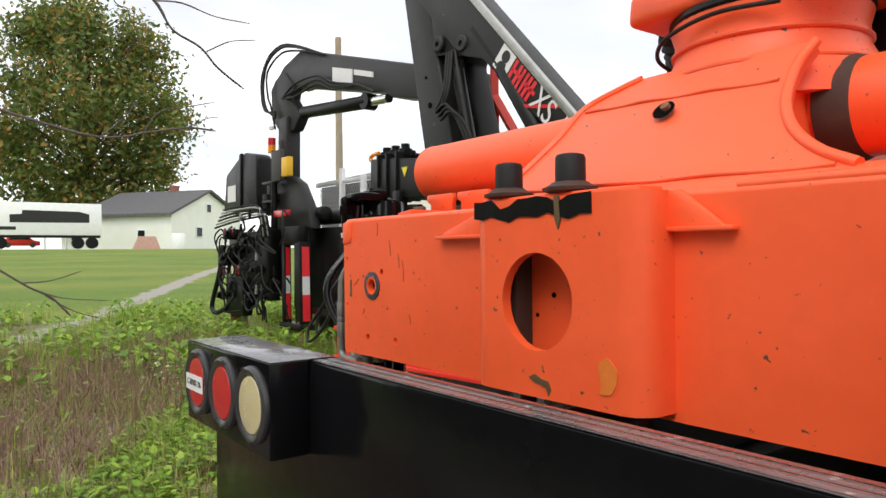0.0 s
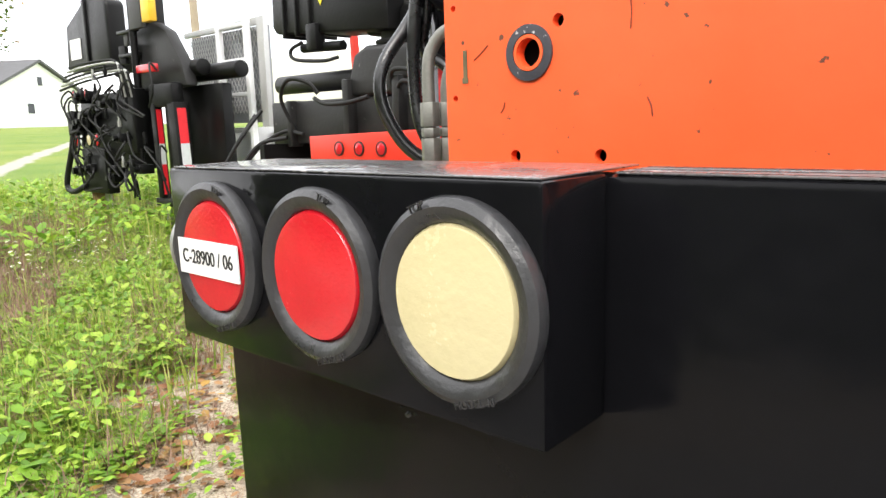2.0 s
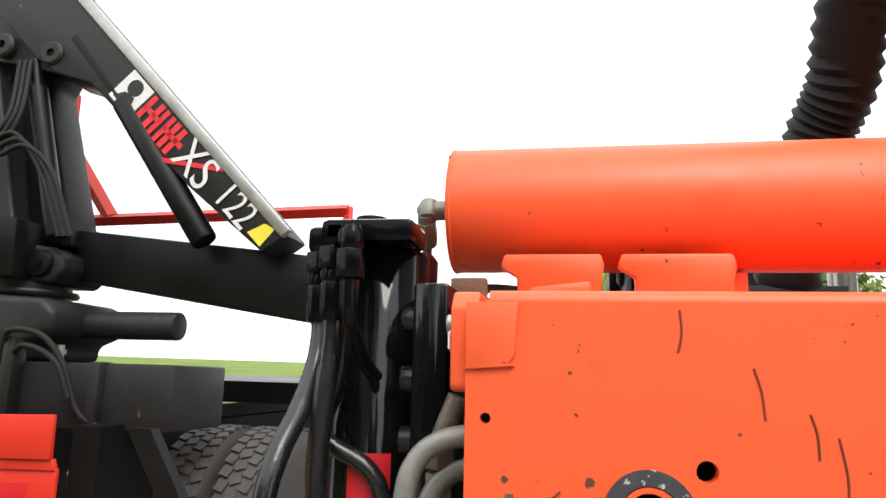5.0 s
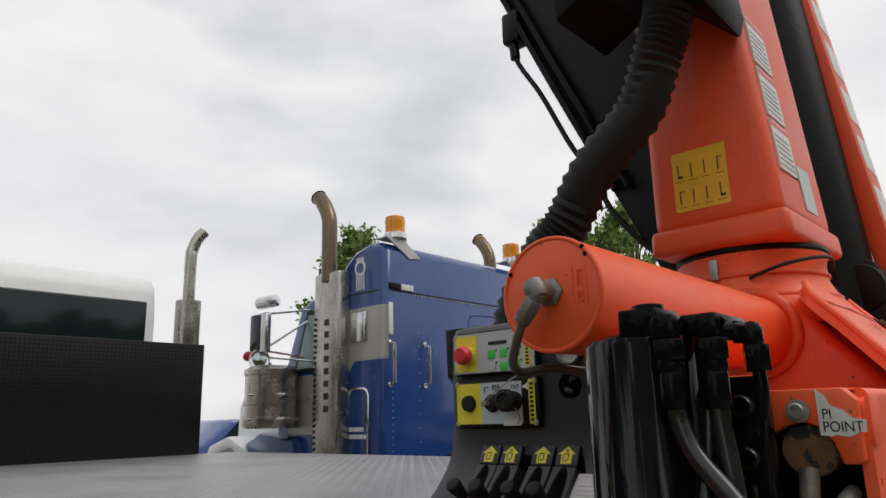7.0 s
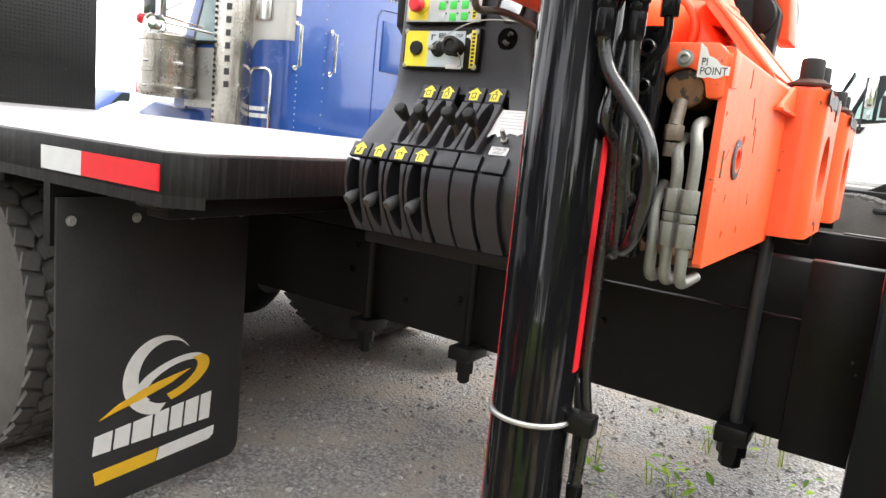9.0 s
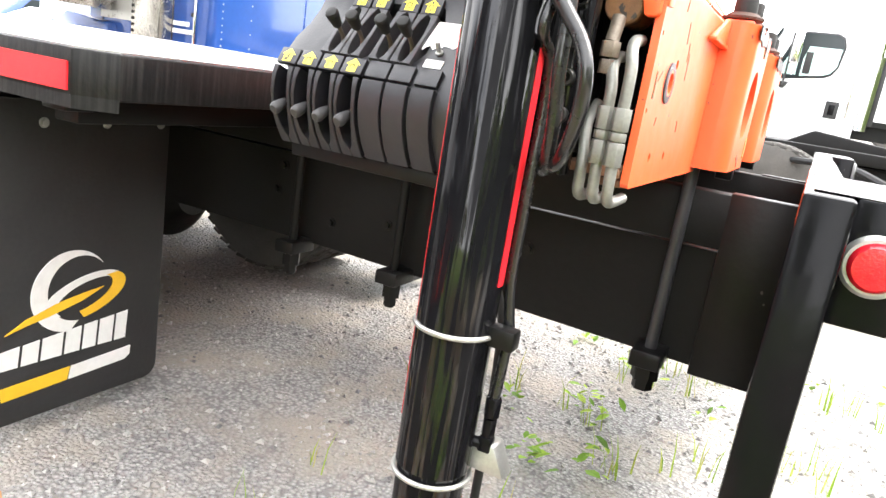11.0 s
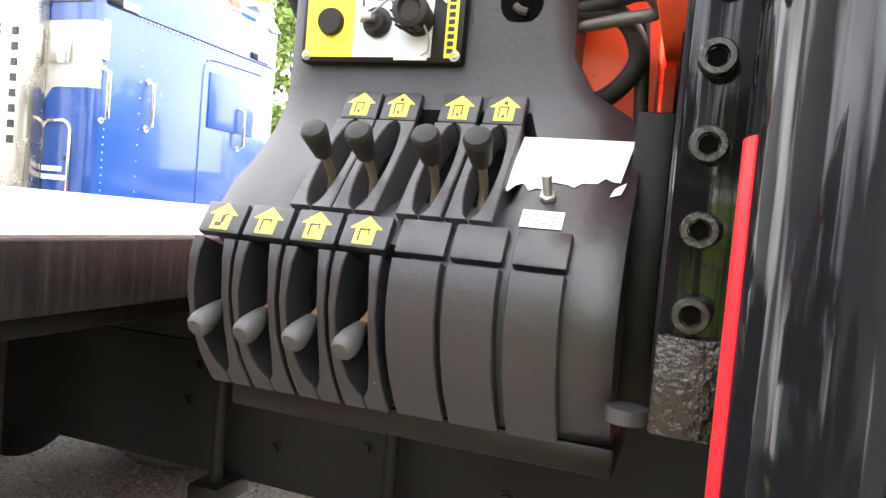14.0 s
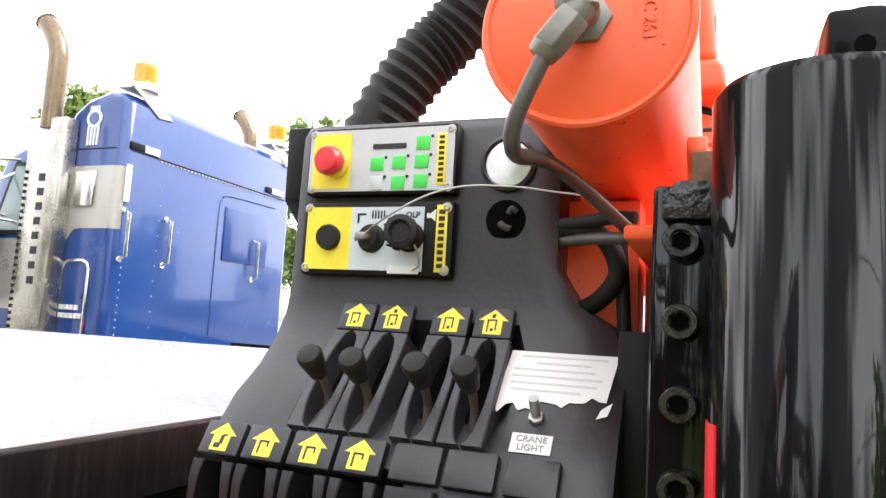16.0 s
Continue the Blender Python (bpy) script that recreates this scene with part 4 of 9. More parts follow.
cyl(bm, (-1.25, 0.485, 1.402), (-1.25, 0.500, 1.402), 0.011, seg=6)
cyl(bm, (-1.25, 0.500, 1.402), (-1.25, 0.514, 1.401), 0.009, seg=16)
block = part("valve_block", bm, GLOSS_BLACK, leg, "thickly painted black hydraulic valve block")
bm = B()
cyl(bm, (-1.2915, 0.463, 1.411), (-1.2926, 0.463, 1.411), 0.005, seg=20)
part("port_hole", bm, DARK, block)
for fx, fy in ((-1.300, 0.421), (-1.275, 0.388)):
    bm = B()
    box(bm, fx - 0.013, fx + 0.013, fy - 0.013, fy + 0.013, 1.394, 1.420, 0.006)
    cyl(bm, (fx, fy, 1.404), (fx + 0.03, fy + 0.004, 1.408), 0.010)
    hex_nut(bm, (fx, fy, 1.374), (0, 0, 1), 0.0165, 0.021)
    lathe(bm, [(0.0125, 1.362), (0.0135, 1.366), (0.0135, 1.376)], (fx, fy, 0), (0, 0, 1), 20)
    hex_nut(bm, (fx, fy, 1.362), (0, 0, 1), 0.0145, 0.010)
    lathe(bm, [(0.0115, 1.326), (0.0128, 1.330), (0.0135, 1.334), (0.0135, 1.358), (0.0125, 1.362)], (fx, fy, 0), (0, 0, 1), 24)
    part("hose_fitting", bm, GLOSS_BLACK, leg, "black painted hose fitting")
bm = B()
hex_nut(bm, (-1.25, 0.354, 1.361), (0, 0, 1), 0.0130, 0.026)
lathe(bm, [(0.009, 1.386), (0.0105, 1.39), (0.0105, 1.402), (0.007, 1.409), (0.0, 1.411)], (-1.25, 0.356, 0), (0, 0, 1), 18)
cyl(bm, (-1.25, 0.357, 1.400), (-1.268, 0.384, 1.402), 0.009)
hex_nut(bm, (-1.254, 0.363, 1.400), (-0.018, 0.027, 0.002), 0.0115, 0.010)
part("hose_fitting", bm, GLOSS_BLACK, leg, "black elbow fitting")
bm = tube(B(), [(-1.300, 0.420, 1.334), (-1.297, 0.419, 1.318), (-1.297, 0.407, 1.284), (-1.298, 0.376, 1.246), (-1.304, 0.347, 1.210), (-1.308, 0.333, 1.172), (-1.300, 0.334, 1.128), (-1.275, 0.350, 1.078), (-1.235, 0.374, 1.048), (-1.19, 0.40, 1.042)], 0.0100, 16)
part("hydraulic_hose", bm, HOSE, leg, "curving glossy black hydraulic hose")
bm = tube(B(), [(-1.275, 0.388, 1.334), (-1.275, 0.386, 1.302), (-1.278, 0.380, 1.25), (-1.280, 0.378, 1.18), (-1.268, 0.376, 1.11), (-1.240, 0.386, 1.058), (-1.20, 0.402, 1.034), (-1.16, 0.42, 1.05)], 0.0100, 16)
part("hydraulic_hose", bm, HOSE, leg, "straight glossy black hydraulic hose")
bm = tube(B(), [(-1.25, 0.354, 1.365), (-1.25, 0.353, 1.345), (-1.249, 0.356, 1.324), (-1.246, 0.369, 1.307), (-1.243, 0.385, 1.289), (-1.235, 0.40, 1.275)], 0.0065, 12)
part("hydraulic_tube", bm, GLOSS_BLACK, leg, "thin bent black tube")
ang = radians(292)
hx, hy = LX + (LR + 0.011) * math.cos(ang), LY + (LR + 0.011) * math.sin(ang)
bm = tube(B(), [(-1.262, 0.402, 1.39), (-1.266, 0.401, 1.33), (-1.274, 0.404, 1.27), (-1.284, 0.4075, 1.22), (hx, hy, 1.17), (hx, hy, 1.0), (hx, hy, 0.87), (hx, hy - 0.006, 0.82), (hx, hy - 0.012, 0.78), (hx, hy - 0.010, 0.70), (hx, hy - 0.008, 0.675)], 0.0085, 14)
part("hydraulic_hose", bm, HOSE, leg, "black hose running down the leg")
bm = B()
hex_nut(bm, (hx, hy - 0.008, 0.645), (0, 0, 1), 0.0135, 0.032)
hex_nut(bm, (hx, hy - 0.008, 0.612), (0, 0, 1), 0.0115, 0.03)
box(bm, hx - 0.011, hx + 0.011, hy - 0.019, hy + 0.003, 0.585, 0.612, 0.004)
cyl(bm, (hx, hy - 0.008, 0.597), (LX + LR * 0.8 * math.cos(ang), LY + LR * 0.8 * math.sin(ang), 0.597), 0.009)
part("hose_fitting", bm, GLOSS_BLACK, leg, "black elbow fitting at the leg's foot")
bm = B()
box(bm, LX - 0.01, LX + 0.02, LY - 0.10, LY - LR + 0.004, 0.768, 0.80, 0.004)
part("leg_lug", bm, BLACK, leg)
bm = B()
prism(bm, [(LY - 0.02, 0.55), (LY - 0.115, 0.55), (LY - 0.09, 0.60), (LY - 0.05, 0.60)], "x", LX + 0.02, LX + 0.06, 0.004)
part("leg_lug", bm, STEEL, leg)

# inner extension beam, hose loop and rusty cap inside the beam's open end
bm = B()
box(bm, -1.168, -1.02, 0.385, 0.575, 1.06, 1.325, 0.006)
part("extension_beam", bm, BLACK, crane, "black sliding extension beam")
bm = B()
lathe(bm, [(0.028, 0), (0.028, 0.012), (0.0255, 0.015), (0.0, 0.0155)], (-1.128, 0.349, 1.281), (-1, 0, 0), 36)
lathe(bm, [(0.026, -0.11), (0.026, 0.0)], (-1.128, 0.349, 1.281), (-1, 0, 0), 24)
part("pin_cap", bm, mat("dark_rusty_cap", (0.16, 0.075, 0.03), 0.65, var=0.5, scale=40, bump=0.35, bscale=90, chips=(0.03, 0.024, 0.02), chip=0.56, chip_scale=60), crane, "rusty round pin cap")
bm = bolt(B(), (-1.152, 0.352, 1.322), (-1, 0, 0), 0.0082, 0.010)
part("socket_bolt", bm, STEEL, pinch, "shiny socket-head bolt")
bm = B()
random.seed(4)
edge = [(0.333, 1.344), (0.333, 1.297)]
edge += [(0.333 - 0.043 * k / 8, 1.297 + random.uniform(-0.002, 0.004)) for k in range(1, 9)]
edge += [(0.289, 1.312), (0.301, 1.314), (0.309, 1.322), (0.320, 1.327), (0.325, 1.338)]
prism(bm, edge, "x", -1.1508, -1.1500)
sticker = part("warning_sticker", bm, WHITE_DECAL, pinch, "torn white pinch point sticker")
face_left = Matrix(((0, 0, -1, 0), (-1, 0, 0, 0), (0, 1, 0, 0), (0, 0, 0, 1)))
lettering("POINT", 0.015, Matrix.Translation((-1.1510, 0.311, 1.305)) @ face_left, INK, sticker, stretch=0.85)
lettering("PI", 0.015, Matrix.Translation((-1.1510, 0.3245, 1.318)) @ face_left, INK, sticker, stretch=0.85)

# zinc pipes at the beam's end
for k, (py, ztop) in enumerate(((0.358, 1.10), (0.333, 1.20), (0.308, 1.225))):
    px = -1.165 - 0.010 * k
    low = [(px, py, 1.11), (px, py - 0.001, 1.06), (px, py - 0.002, 1.03), (px + 0.004, py - 0.002, 1.012), (px + 0.025, py - 0.002, 1.002), (px + 0.09, py - 0.004, 1.004)]
    up = [(px + 0.07, py + 0.012, ztop + 0.012), (px + 0.03, py + 0.01, ztop + 0.006), (px + 0.008, py + 0.006, ztop - 0.01), (px, py, ztop - 0.04)]
    bm = tube(B(), up + low if k else [(px + 0.06, py + 0.01, 1.14), (px + 0.02, py + 0.008, 1.11)] + low[1:], 0.0085, 14)
    part("hydraulic_pipe", bm, PIPE_GREY, crane, "dull zinc hydraulic pipe")
    if k:
        bm = B()
        hex_nut(bm, (px, py, 1.106), (0, 0, 1), 0.0136, 0.032)
        hex_nut(bm, (px, py, 1.092), (0, 0, 1), 0.0130, 0.012)
        hex_nut(bm, (px, py, 1.056), (0, 0, 1), 0.0136, 0.034)
        part("pipe_union", bm, PIPE_GREY, crane, "dull zinc pipe union")
bm = B()
hex_nut(bm, (-1.165, 0.349, 1.205), (0, 0, 1), 0.0145, 0.022)
hex_nut(bm, (-1.165, 0.349, 1.182), (0, 0, 1), 0.0125, 0.02)
cyl(bm, (-1.165, 0.349, 1.225), (-1.15, 0.349, 1.262), 0.010)
part("pipe_union", bm, mat("rust_stained_zinc", (0.20, 0.165, 0.13), 0.5, metal=0.4, var=0.5, scale=30, bump=0.3, bscale=90, chips=(0.22, 0.11, 0.05), chip=0.64, chip_scale=60), crane, "rust-stained pipe union under the cap")
bm = B()
box(bm, -1.13, -1.0, 0.30, 0.34, 1.022, 1.034, 0.003)
box(bm, -1.14, -1.04, 0.305, 0.40, 1.036, 1.05, 0.003)
part("pipe_clamp", bm, RUST, crane)
# weld patch and scuffs on the beam's face
bm = B()
prism(bm, [(-1.137, 1.335), (-1.137, 1.285), (-1.10, 1.288), *arc(-1.112, 1.30, 0.012, 300, 380, 4), (-1.098, 1.335)], "y", 0.2865, 0.291, 0.0015)
part("weld_patch", bm, ORANGE, beam, "painted weld patch at the corner")
bm = B()
box(bm, -1.107, -1.101, 0.2885, 0.2898, 1.165, 1.198)
box(bm, -1.109, -1.100, 0.2885, 0.2898, 1.158, 1.165)
part("scratch", bm, mat("bare_scratch", (0.12, 0.10, 0.05), 0.7, var=0.4, scale=60), beam, "dull rubbed mark")
random.seed(8)
SCR = mat("hairline_scratch", (0.20, 0.035, 0.012), 0.6, var=0.3, scale=60)
for x, z, dx, dz in ((-1.09, 1.185, 0.022, 0.016), (-0.935, 1.29, 0.006, -0.035), (-0.90, 1.26, 0.004, -0.03), (-0.88, 1.20, -0.003, 0.045), (-0.985, 1.30, 0.002, 0.03), (-1.05, 1.12, 0.006, 0.012), (-0.86, 1.13, 0.006, -0.02)):
    bm = tube(B(), [(x, 0.2898, z), (x + dx * 0.4 + 0.002, 0.2898, z + dz * 0.45), (x + dx, 0.2898, z + dz)], 0.0009, 6, 3)
    part("scratch", bm, SCR, beam, "dark scratch in the paint")
OLIVE = mat("brown_grime_run", (0.11, 0.07, 0.03), 0.6, var=0.3, scale=30)
bm = B()
prism(bm, [(-0.27 + (0.019 + 0.003 * math.sin(0.9 * k) - (0.007 if 8 < k < 14 else 0)) * math.cos(k * 0.2856), 1.085 + (0.026 + 0.002 * math.cos(1.3 * k)) * math.sin(k * 0.2856)) for k in range(22)], "y", 0.2165, 0.2182)
part("paint_patch", bm, mat("yellow_primer_patch", (0.78, 0.20, 0.03), 0.5, var=0.2, scale=30), beam, "patch of lighter yellow-orange paint")
bm = B()
prism(bm, [(-0.424, 1.066), (-0.410, 1.072), (-0.396, 1.066), (-0.382, 1.064), (-0.376, 1.052), (-0.381, 1.042), (-0.386, 1.053), (-0.399, 1.057), (-0.412, 1.059)], "y", 0.2166, 0.2182)
part("paint_patch", bm, OLIVE, beam, "dark smear of grime")
bm = B()
prism(bm, [(-0.365, 1.345), (-0.355, 1.345), (-0.352, 1.31), (-0.357, 1.295), (-0.363, 1.31)], "y", 0.2150, 0.2182)
part("paint_run", bm, OLIVE, beam, "run of dirt below the bolt")

# slew cylinder end: cast mark, elbow and pipe
cylr = [o for o in crane.children if o.name.startswith("slew_cylinder")][0]
bm = B()
lathe(bm, [(0.02, 0), (0.02, 0.004), (0.012, 0.008), (0.012, 0.02)], (-1.20, 0.622, 1.482), (-1, 0, 0), 6)
cyl(bm, (-1.21, 0.622, 1.482), (-1.232, 0.622, 1.482), 0.0125)
lathe(bm, [(0.0, -0.016), (0.012, -0.012), (0.016, 0), (0.012, 0.012), (0.0, 0.016)], (-1.235, 0.622, 1.482), (0, 0.4, 1), 20)
d = Vector((0.0, 0.020, -0.024)).normalized()
p = Vector((-1.238, 0.616, 1.476))
cyl(bm, p, p + d * 0.018, 0.0105)
hex_nut(bm, p + d * 0.010, d, 0.0130, 0.028)
lathe(bm, [(0.0115, 0.036), (0.0105, 0.044), (0.0085, 0.046)], p, d, 20)
part("elbow_fitting", bm, PIPE_GREY, cylr, "zinc-plated elbow fitting")
bm = tube(B(), [p + d * 0.036, (-1.24, 0.644, 1.435), (-1.24, 0.653, 1.415), (-1.237, 0.661, 1.396), (-1.229, 0.664, 1.384), (-1.212, 0.664, 1.380), (-1.185, 0.655, 1.384), (-1.15, 0.650, 1.386), (-1.10, 0.635, 1.378), (-1.05, 0.611, 1.358), (-1.035, 0.603, 1.351), (-1.025, 0.606, 1.347), (-1.00, 0.636, 1.350), (-0.97, 0.685, 1.350)], 0.0060, 14)
part("feed_pipe", bm, FEED_PIPE, cylr, "bent dull metal feed pipe")
bm = tube(B(), [(-0.97, 0.69, 1.366), (-1.0, 0.640, 1.368), (-1.015, 0.622, 1.368), (-1.02, 0.60, 1.366)], 0.007, 12)
part("feed_pipe", bm, RUBBER, cylr, "short dark pipe beside the console")
bm = B()
for bx in ((0.566, 0.568, 1.458, 1.512), (0.586, 0.588, 1.458, 1.512)):
    box(bm, -1.2010, -1.199, *bx)
part("cast_mark", bm, ORANGE, cylr, "raised cast plate with worn marks")
lettering("RGC 263", 0.0135, Matrix(((0, 0, -1, -1.2004), (0, -1, 0, 0.577), (-1, 0, 0, 1.485), (0, 0, 0, 1))), ORANGE, cylr, "cast_lettering", 0.0012, 0.85)
for y, z in ((0.685, 1.515), (0.566, 1.525), (0.570, 1.535)):
    bm = B()
    cyl(bm, (-1.199, y, z), (-1.2015, y, z), 0.003, seg=8)
    part("paint_chip", bm, DARK, cylr)
bm = B()
tube(bm, [(-1.198, SY + (SR - .002) * math.cos(q), SZ + (SR - .002) * math.sin(q)) for q in [2 * math.pi * k / 56 for k in range(57)]], 0.0035, 8, curve=False)
part("end_weld", bm, ORANGE, cylr)

# ---- control console ----
PROFILE = [(1.490, -0.950), (1.485, -0.975), (1.470, -0.986), (1.40, -0.988), (1.32, -0.990), (1.285, -0.992), (1.262, -0.997), (1.235, -1.013), (1.205, -1.040), (1.175, -1.067), (1.150, -1.088), (1.128, -1.101), (1.10, -1.110), (1.07, -1.111), (1.04, -1.103), (1.01, -1.088), (0.985, -1.070), (0.972, -1.056)]


def front_x(z):
    for (za, xa), (zb, xb) in zip(PROFILE, PROFILE[1:]):
        if za >= z >= zb:
            return xa + (xb - xa) * (za - z) / (za - zb)
    return PROFILE[-1][1]


def front_dir(z):
    """Outward normal in x and z of the console's front."""
    dz, dx = 0.01, front_x(z + 0.005) - front_x(z - 0.005)
    n = Vector((-dz, 0, dx)).normalized()
    return n if n.x < 0 else -n


def right_y(z):
    if z > 1.32:
        return 0.68
    if z > 1.255:
        t = (1.32 - z) / 0.065
        return 0.68 - 0.075 * t * t
    return 0.605


def recess(y, z):
    """Depth of the open lever slots behind the console's front."""
    if 0.995 < z < 1.112 and y > 0.80:
        return 0.042
    return 0.042 if 1.155 < z < 1.240 and 0.715 < y < 0.912 else 0.0


bm = B()
rows = []
for z, x in PROFILE:
    yr, yl = right_y(z), 0.99 + (0.008 if z < 1.2 else 0.0)
    n = 20
    ys_ = [yr + (yl - yr) * k / n for k in range(n + 1)]
    front = [bm.verts.new((x + (0.006 if k in (0, n) else 0) + recess(y, z), y, z)) for k, y in enumerate(ys_)]
    rows.append([bm.verts.new((-0.86, yr, z)), *front, bm.verts.new((-0.86, yl, z))])
for a, c in zip(rows, rows[1:]):
    for k in range(len(a) - 1):
        bm.faces.new((a[k], a[k + 1], c[k + 1], c[k]))
    bm.faces.new((a[-1], a[0], c[0], c[-1]))
bm.faces.new(rows[0])
bm.faces.new(rows[-1][::-1])
console = part("control_console", bm, PLASTIC, crane, "moulded black plastic control console with levers", 50)
bm = B()
prism(bm, [(-0.90, 1.492), (-0.955, 1.492), (-0.952, 1.40), (-0.90, 1.36)], "y", 0.99, 1.032, 0.003)
prism(bm, [(-0.88, 1.30), (-0.94, 1.31), (-0.94, 1.37), (-0.88, 1.38)], "y", 0.99, 1.018, 0.003)
part("side_flap", bm, BLACK, console, "black folded side flap")


def strip(bm, y0, y1, z0, z1, h, lift=0.0005, n=14, deep=0.004):
    """A band that follows the console's front between two heights, h thick."""
    b = bmesh.new()
    rws = []
    for k in range(n + 1):
        z = z0 + (z1 - z0) * k / n
        x, d = front_x(z), front_dir(z)
        lo, hi = Vector((x, 0, z)) + d * (lift - deep), Vector((x, 0, z)) + d * (lift + h)
        i = 0.0012
        ya, yb = [v(k / n) if callable(v) else v for v in (y0, y1)]
        rws.append([b.verts.new((q.x, y, q.z)) for q, y in ((lo, ya), (hi - d * i, ya), (hi, ya + i), (hi, yb - i), (hi - d * i, yb), (lo, yb))])
    for a, c in zip(rws, rws[1:]):
        for k in range(6):
            q = (k + 1) % 6
            b.faces.new((a[k], a[q], c[q], c[k]))
    b.faces.new(rws[0][::-1])
    b.faces.new(rws[-1])
    return merge(bm, b)


def on_front(y, z, lift):
    """A frame on the console's front: u to the right seen from outside (towards -y), v up the slope, w outwards."""
    d = front_dir(z)
    v = d.cross(Vector((0, -1, 0))).normalized()
    if v.z < 0:
        v = -v
    o = Vector((front_x(z), y, z)) + d * lift
    u = v.cross(d).normalized()
    return Matrix(((u.x, v.x, d.x, o.x), (u.y, v.y, d.y, o.y), (u.z, v.z, d.z, o.z), (0, 0, 0, 1)))


def tag(y, z, w, arrow, pict):
    m = on_front(y, z, 0.004)
    bm = B()
    box(bm, -w / 2, w / 2, -0.017, 0.017, -0.006, 0.005, 0.0025, m=m)
    t = part("lever_tag", bm, PLASTIC, console, "black plastic lever tag with a yellow arrow" if arrow else "blank black plastic tag")
    if not arrow:
        return t
    bm = B()
    prism(bm, [(-0.0095, -0.0135), (0.0095, -0.0135), (0.0095, 0.002), (0.0155, 0.002), (0, 0.0145), (-0.0155, 0.002), (-0.0095, 0.002)], "z", 0.0048, 0.0056, m=m)
    part("arrow_decal", bm, YELLOW, t, "yellow arrow decal with a black pictogram")
    bm = B()
    for q in pict:
        box(bm, q[0], q[1], q[2], q[3], 0.0054, 0.0060, m=m)
    part("pictogram", bm, INK, t, "black pictogram")
    return t


LEGS = [(-0.006, 0.004, 0.0015, 0.003), (-0.006, -0.0045, -0.011, 0.003), (0.0025, 0.004, -0.009, 0.003), (-0.002, 0.001, -0.010, -0.007)]
TOPL = LEGS + [(-0.0018, 0.0018, 0.005, 0.009)]
ARM = [(-0.006, -0.004, -0.011, 0.0), (-0.006, 0.004, 0.0, 0.002), (0.003, 0.0045, -0.004, 0.002)]
ROUND = [(-0.006, 0.001, -0.011, -0.006), (-0.001, 0.003, -0.007, 0.002), (0.001, 0.006, 0.001, 0.003)]
TAG_A, TAG_B = (0.890, 0.846, 0.783, 0.737), (0.9755, 0.926, 0.8755, 0.826)
for y, pic in zip(TAG_A, (LEGS, TOPL, LEGS, TOPL)):
    tag(y, 1.259, 0.0405, True, pic)
    bm = B()
    strip(bm, lambda s, y=y: y + 0.0006 + 0.0125 * math.sin(math.pi * min(1, max(0, s))) ** 0.45, y + 0.0212, 1.242, 1.150, 0.009, n=24, deep=0.026)
    strip(bm, y - 0.0212, lambda s, y=y: y - 0.0006 - 0.0125 * math.sin(math.pi * min(1, max(0, s))) ** 0.45, 1.242, 1.150, 0.009, n=24, deep=0.026)
    part("lever_guide", bm, GUIDE, console, "raised black lever guide with an open slot")
    # Near-black strip painted as shade on the slot floor.
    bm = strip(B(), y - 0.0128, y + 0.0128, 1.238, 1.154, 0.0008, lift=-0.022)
    part("slot_shade", bm, DARK, console)
    bm = tube(B(), [(front_x(1.165) + 0.02, y + 0.001, 1.160), (-1.062, y - 0.002, 1.186), (-1.095, y - 0.006, 1.212)], 0.0040, 12)
    lev = part("lever", bm, BRONZE, console, "metal lever with a black knob")
    bm = lathe(B(), [(0.0060, 0.0), (0.0088, 0.004), (0.0122, 0.028), (0.0125, 0.033), (0.0105, 0.0365), (0.006, 0.038), (0.0, 0.0384)], (-1.084, y - 0.005, 1.203), (-0.80, -0.06, 0.60), 28)
    part("knob", bm, RUBBER, lev, "tapered black rubber knob")
for i, y in enumerate((*TAG_B, 0.772, 0.722, 0.669)):
    tag(y, 1.133, 0.0455, i < 4, ROUND if i == 0 else ARM)
    bm = B()
    if i < 4:
        strip(bm, lambda s, y=y: y + 0.0006 + 0.0150 * math.sin(math.pi * min(1, max(0, 0.12 + s * 0.98))) ** 0.45, y + 0.0228, 1.114, 0.980, 0.012, n=24, deep=0.036)
        strip(bm, y - 0.0228, lambda s, y=y: y - 0.0006 - 0.0150 * math.sin(math.pi * min(1, max(0, 0.12 + s * 0.98))) ** 0.45, 1.114, 0.980, 0.012, n=24, deep=0.036)
    else:
        strip(bm, y - 0.0225, y + 0.0225, 1.114, 0.982, 0.012)
    part("lever_guide", bm, PLASTIC, console, "curved black lever guide" if i < 4 else "curved black blanking strip")
    if i < 4:
        # Slot floor coloured black for the shade between the guides.
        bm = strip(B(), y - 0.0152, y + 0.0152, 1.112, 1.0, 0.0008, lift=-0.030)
        part("slot_shade", bm, DARK, console)
        bm = tube(B(), [(-1.045, y - 0.008, 1.083), (-1.075, y - 0.003, 1.067), (-1.108, y, 1.048)], 0.0048, 12)
        lev = part("lever", bm, RUST, console, "rusty lever with a worn grey knob")
        bm = lathe(B(), [(0.0056, 0.0), (0.0072, 0.003), (0.0112, 0.022), (0.0118, 0.030), (0.0110, 0.036), (0.0080, 0.0395), (0.0, 0.0405)], (-1.0995, y - 0.0005, 1.0525), (-0.88, 0.04, -0.46), 28)
        part("knob", bm, SKIN_GREY, lev, "worn grey rubber knob")
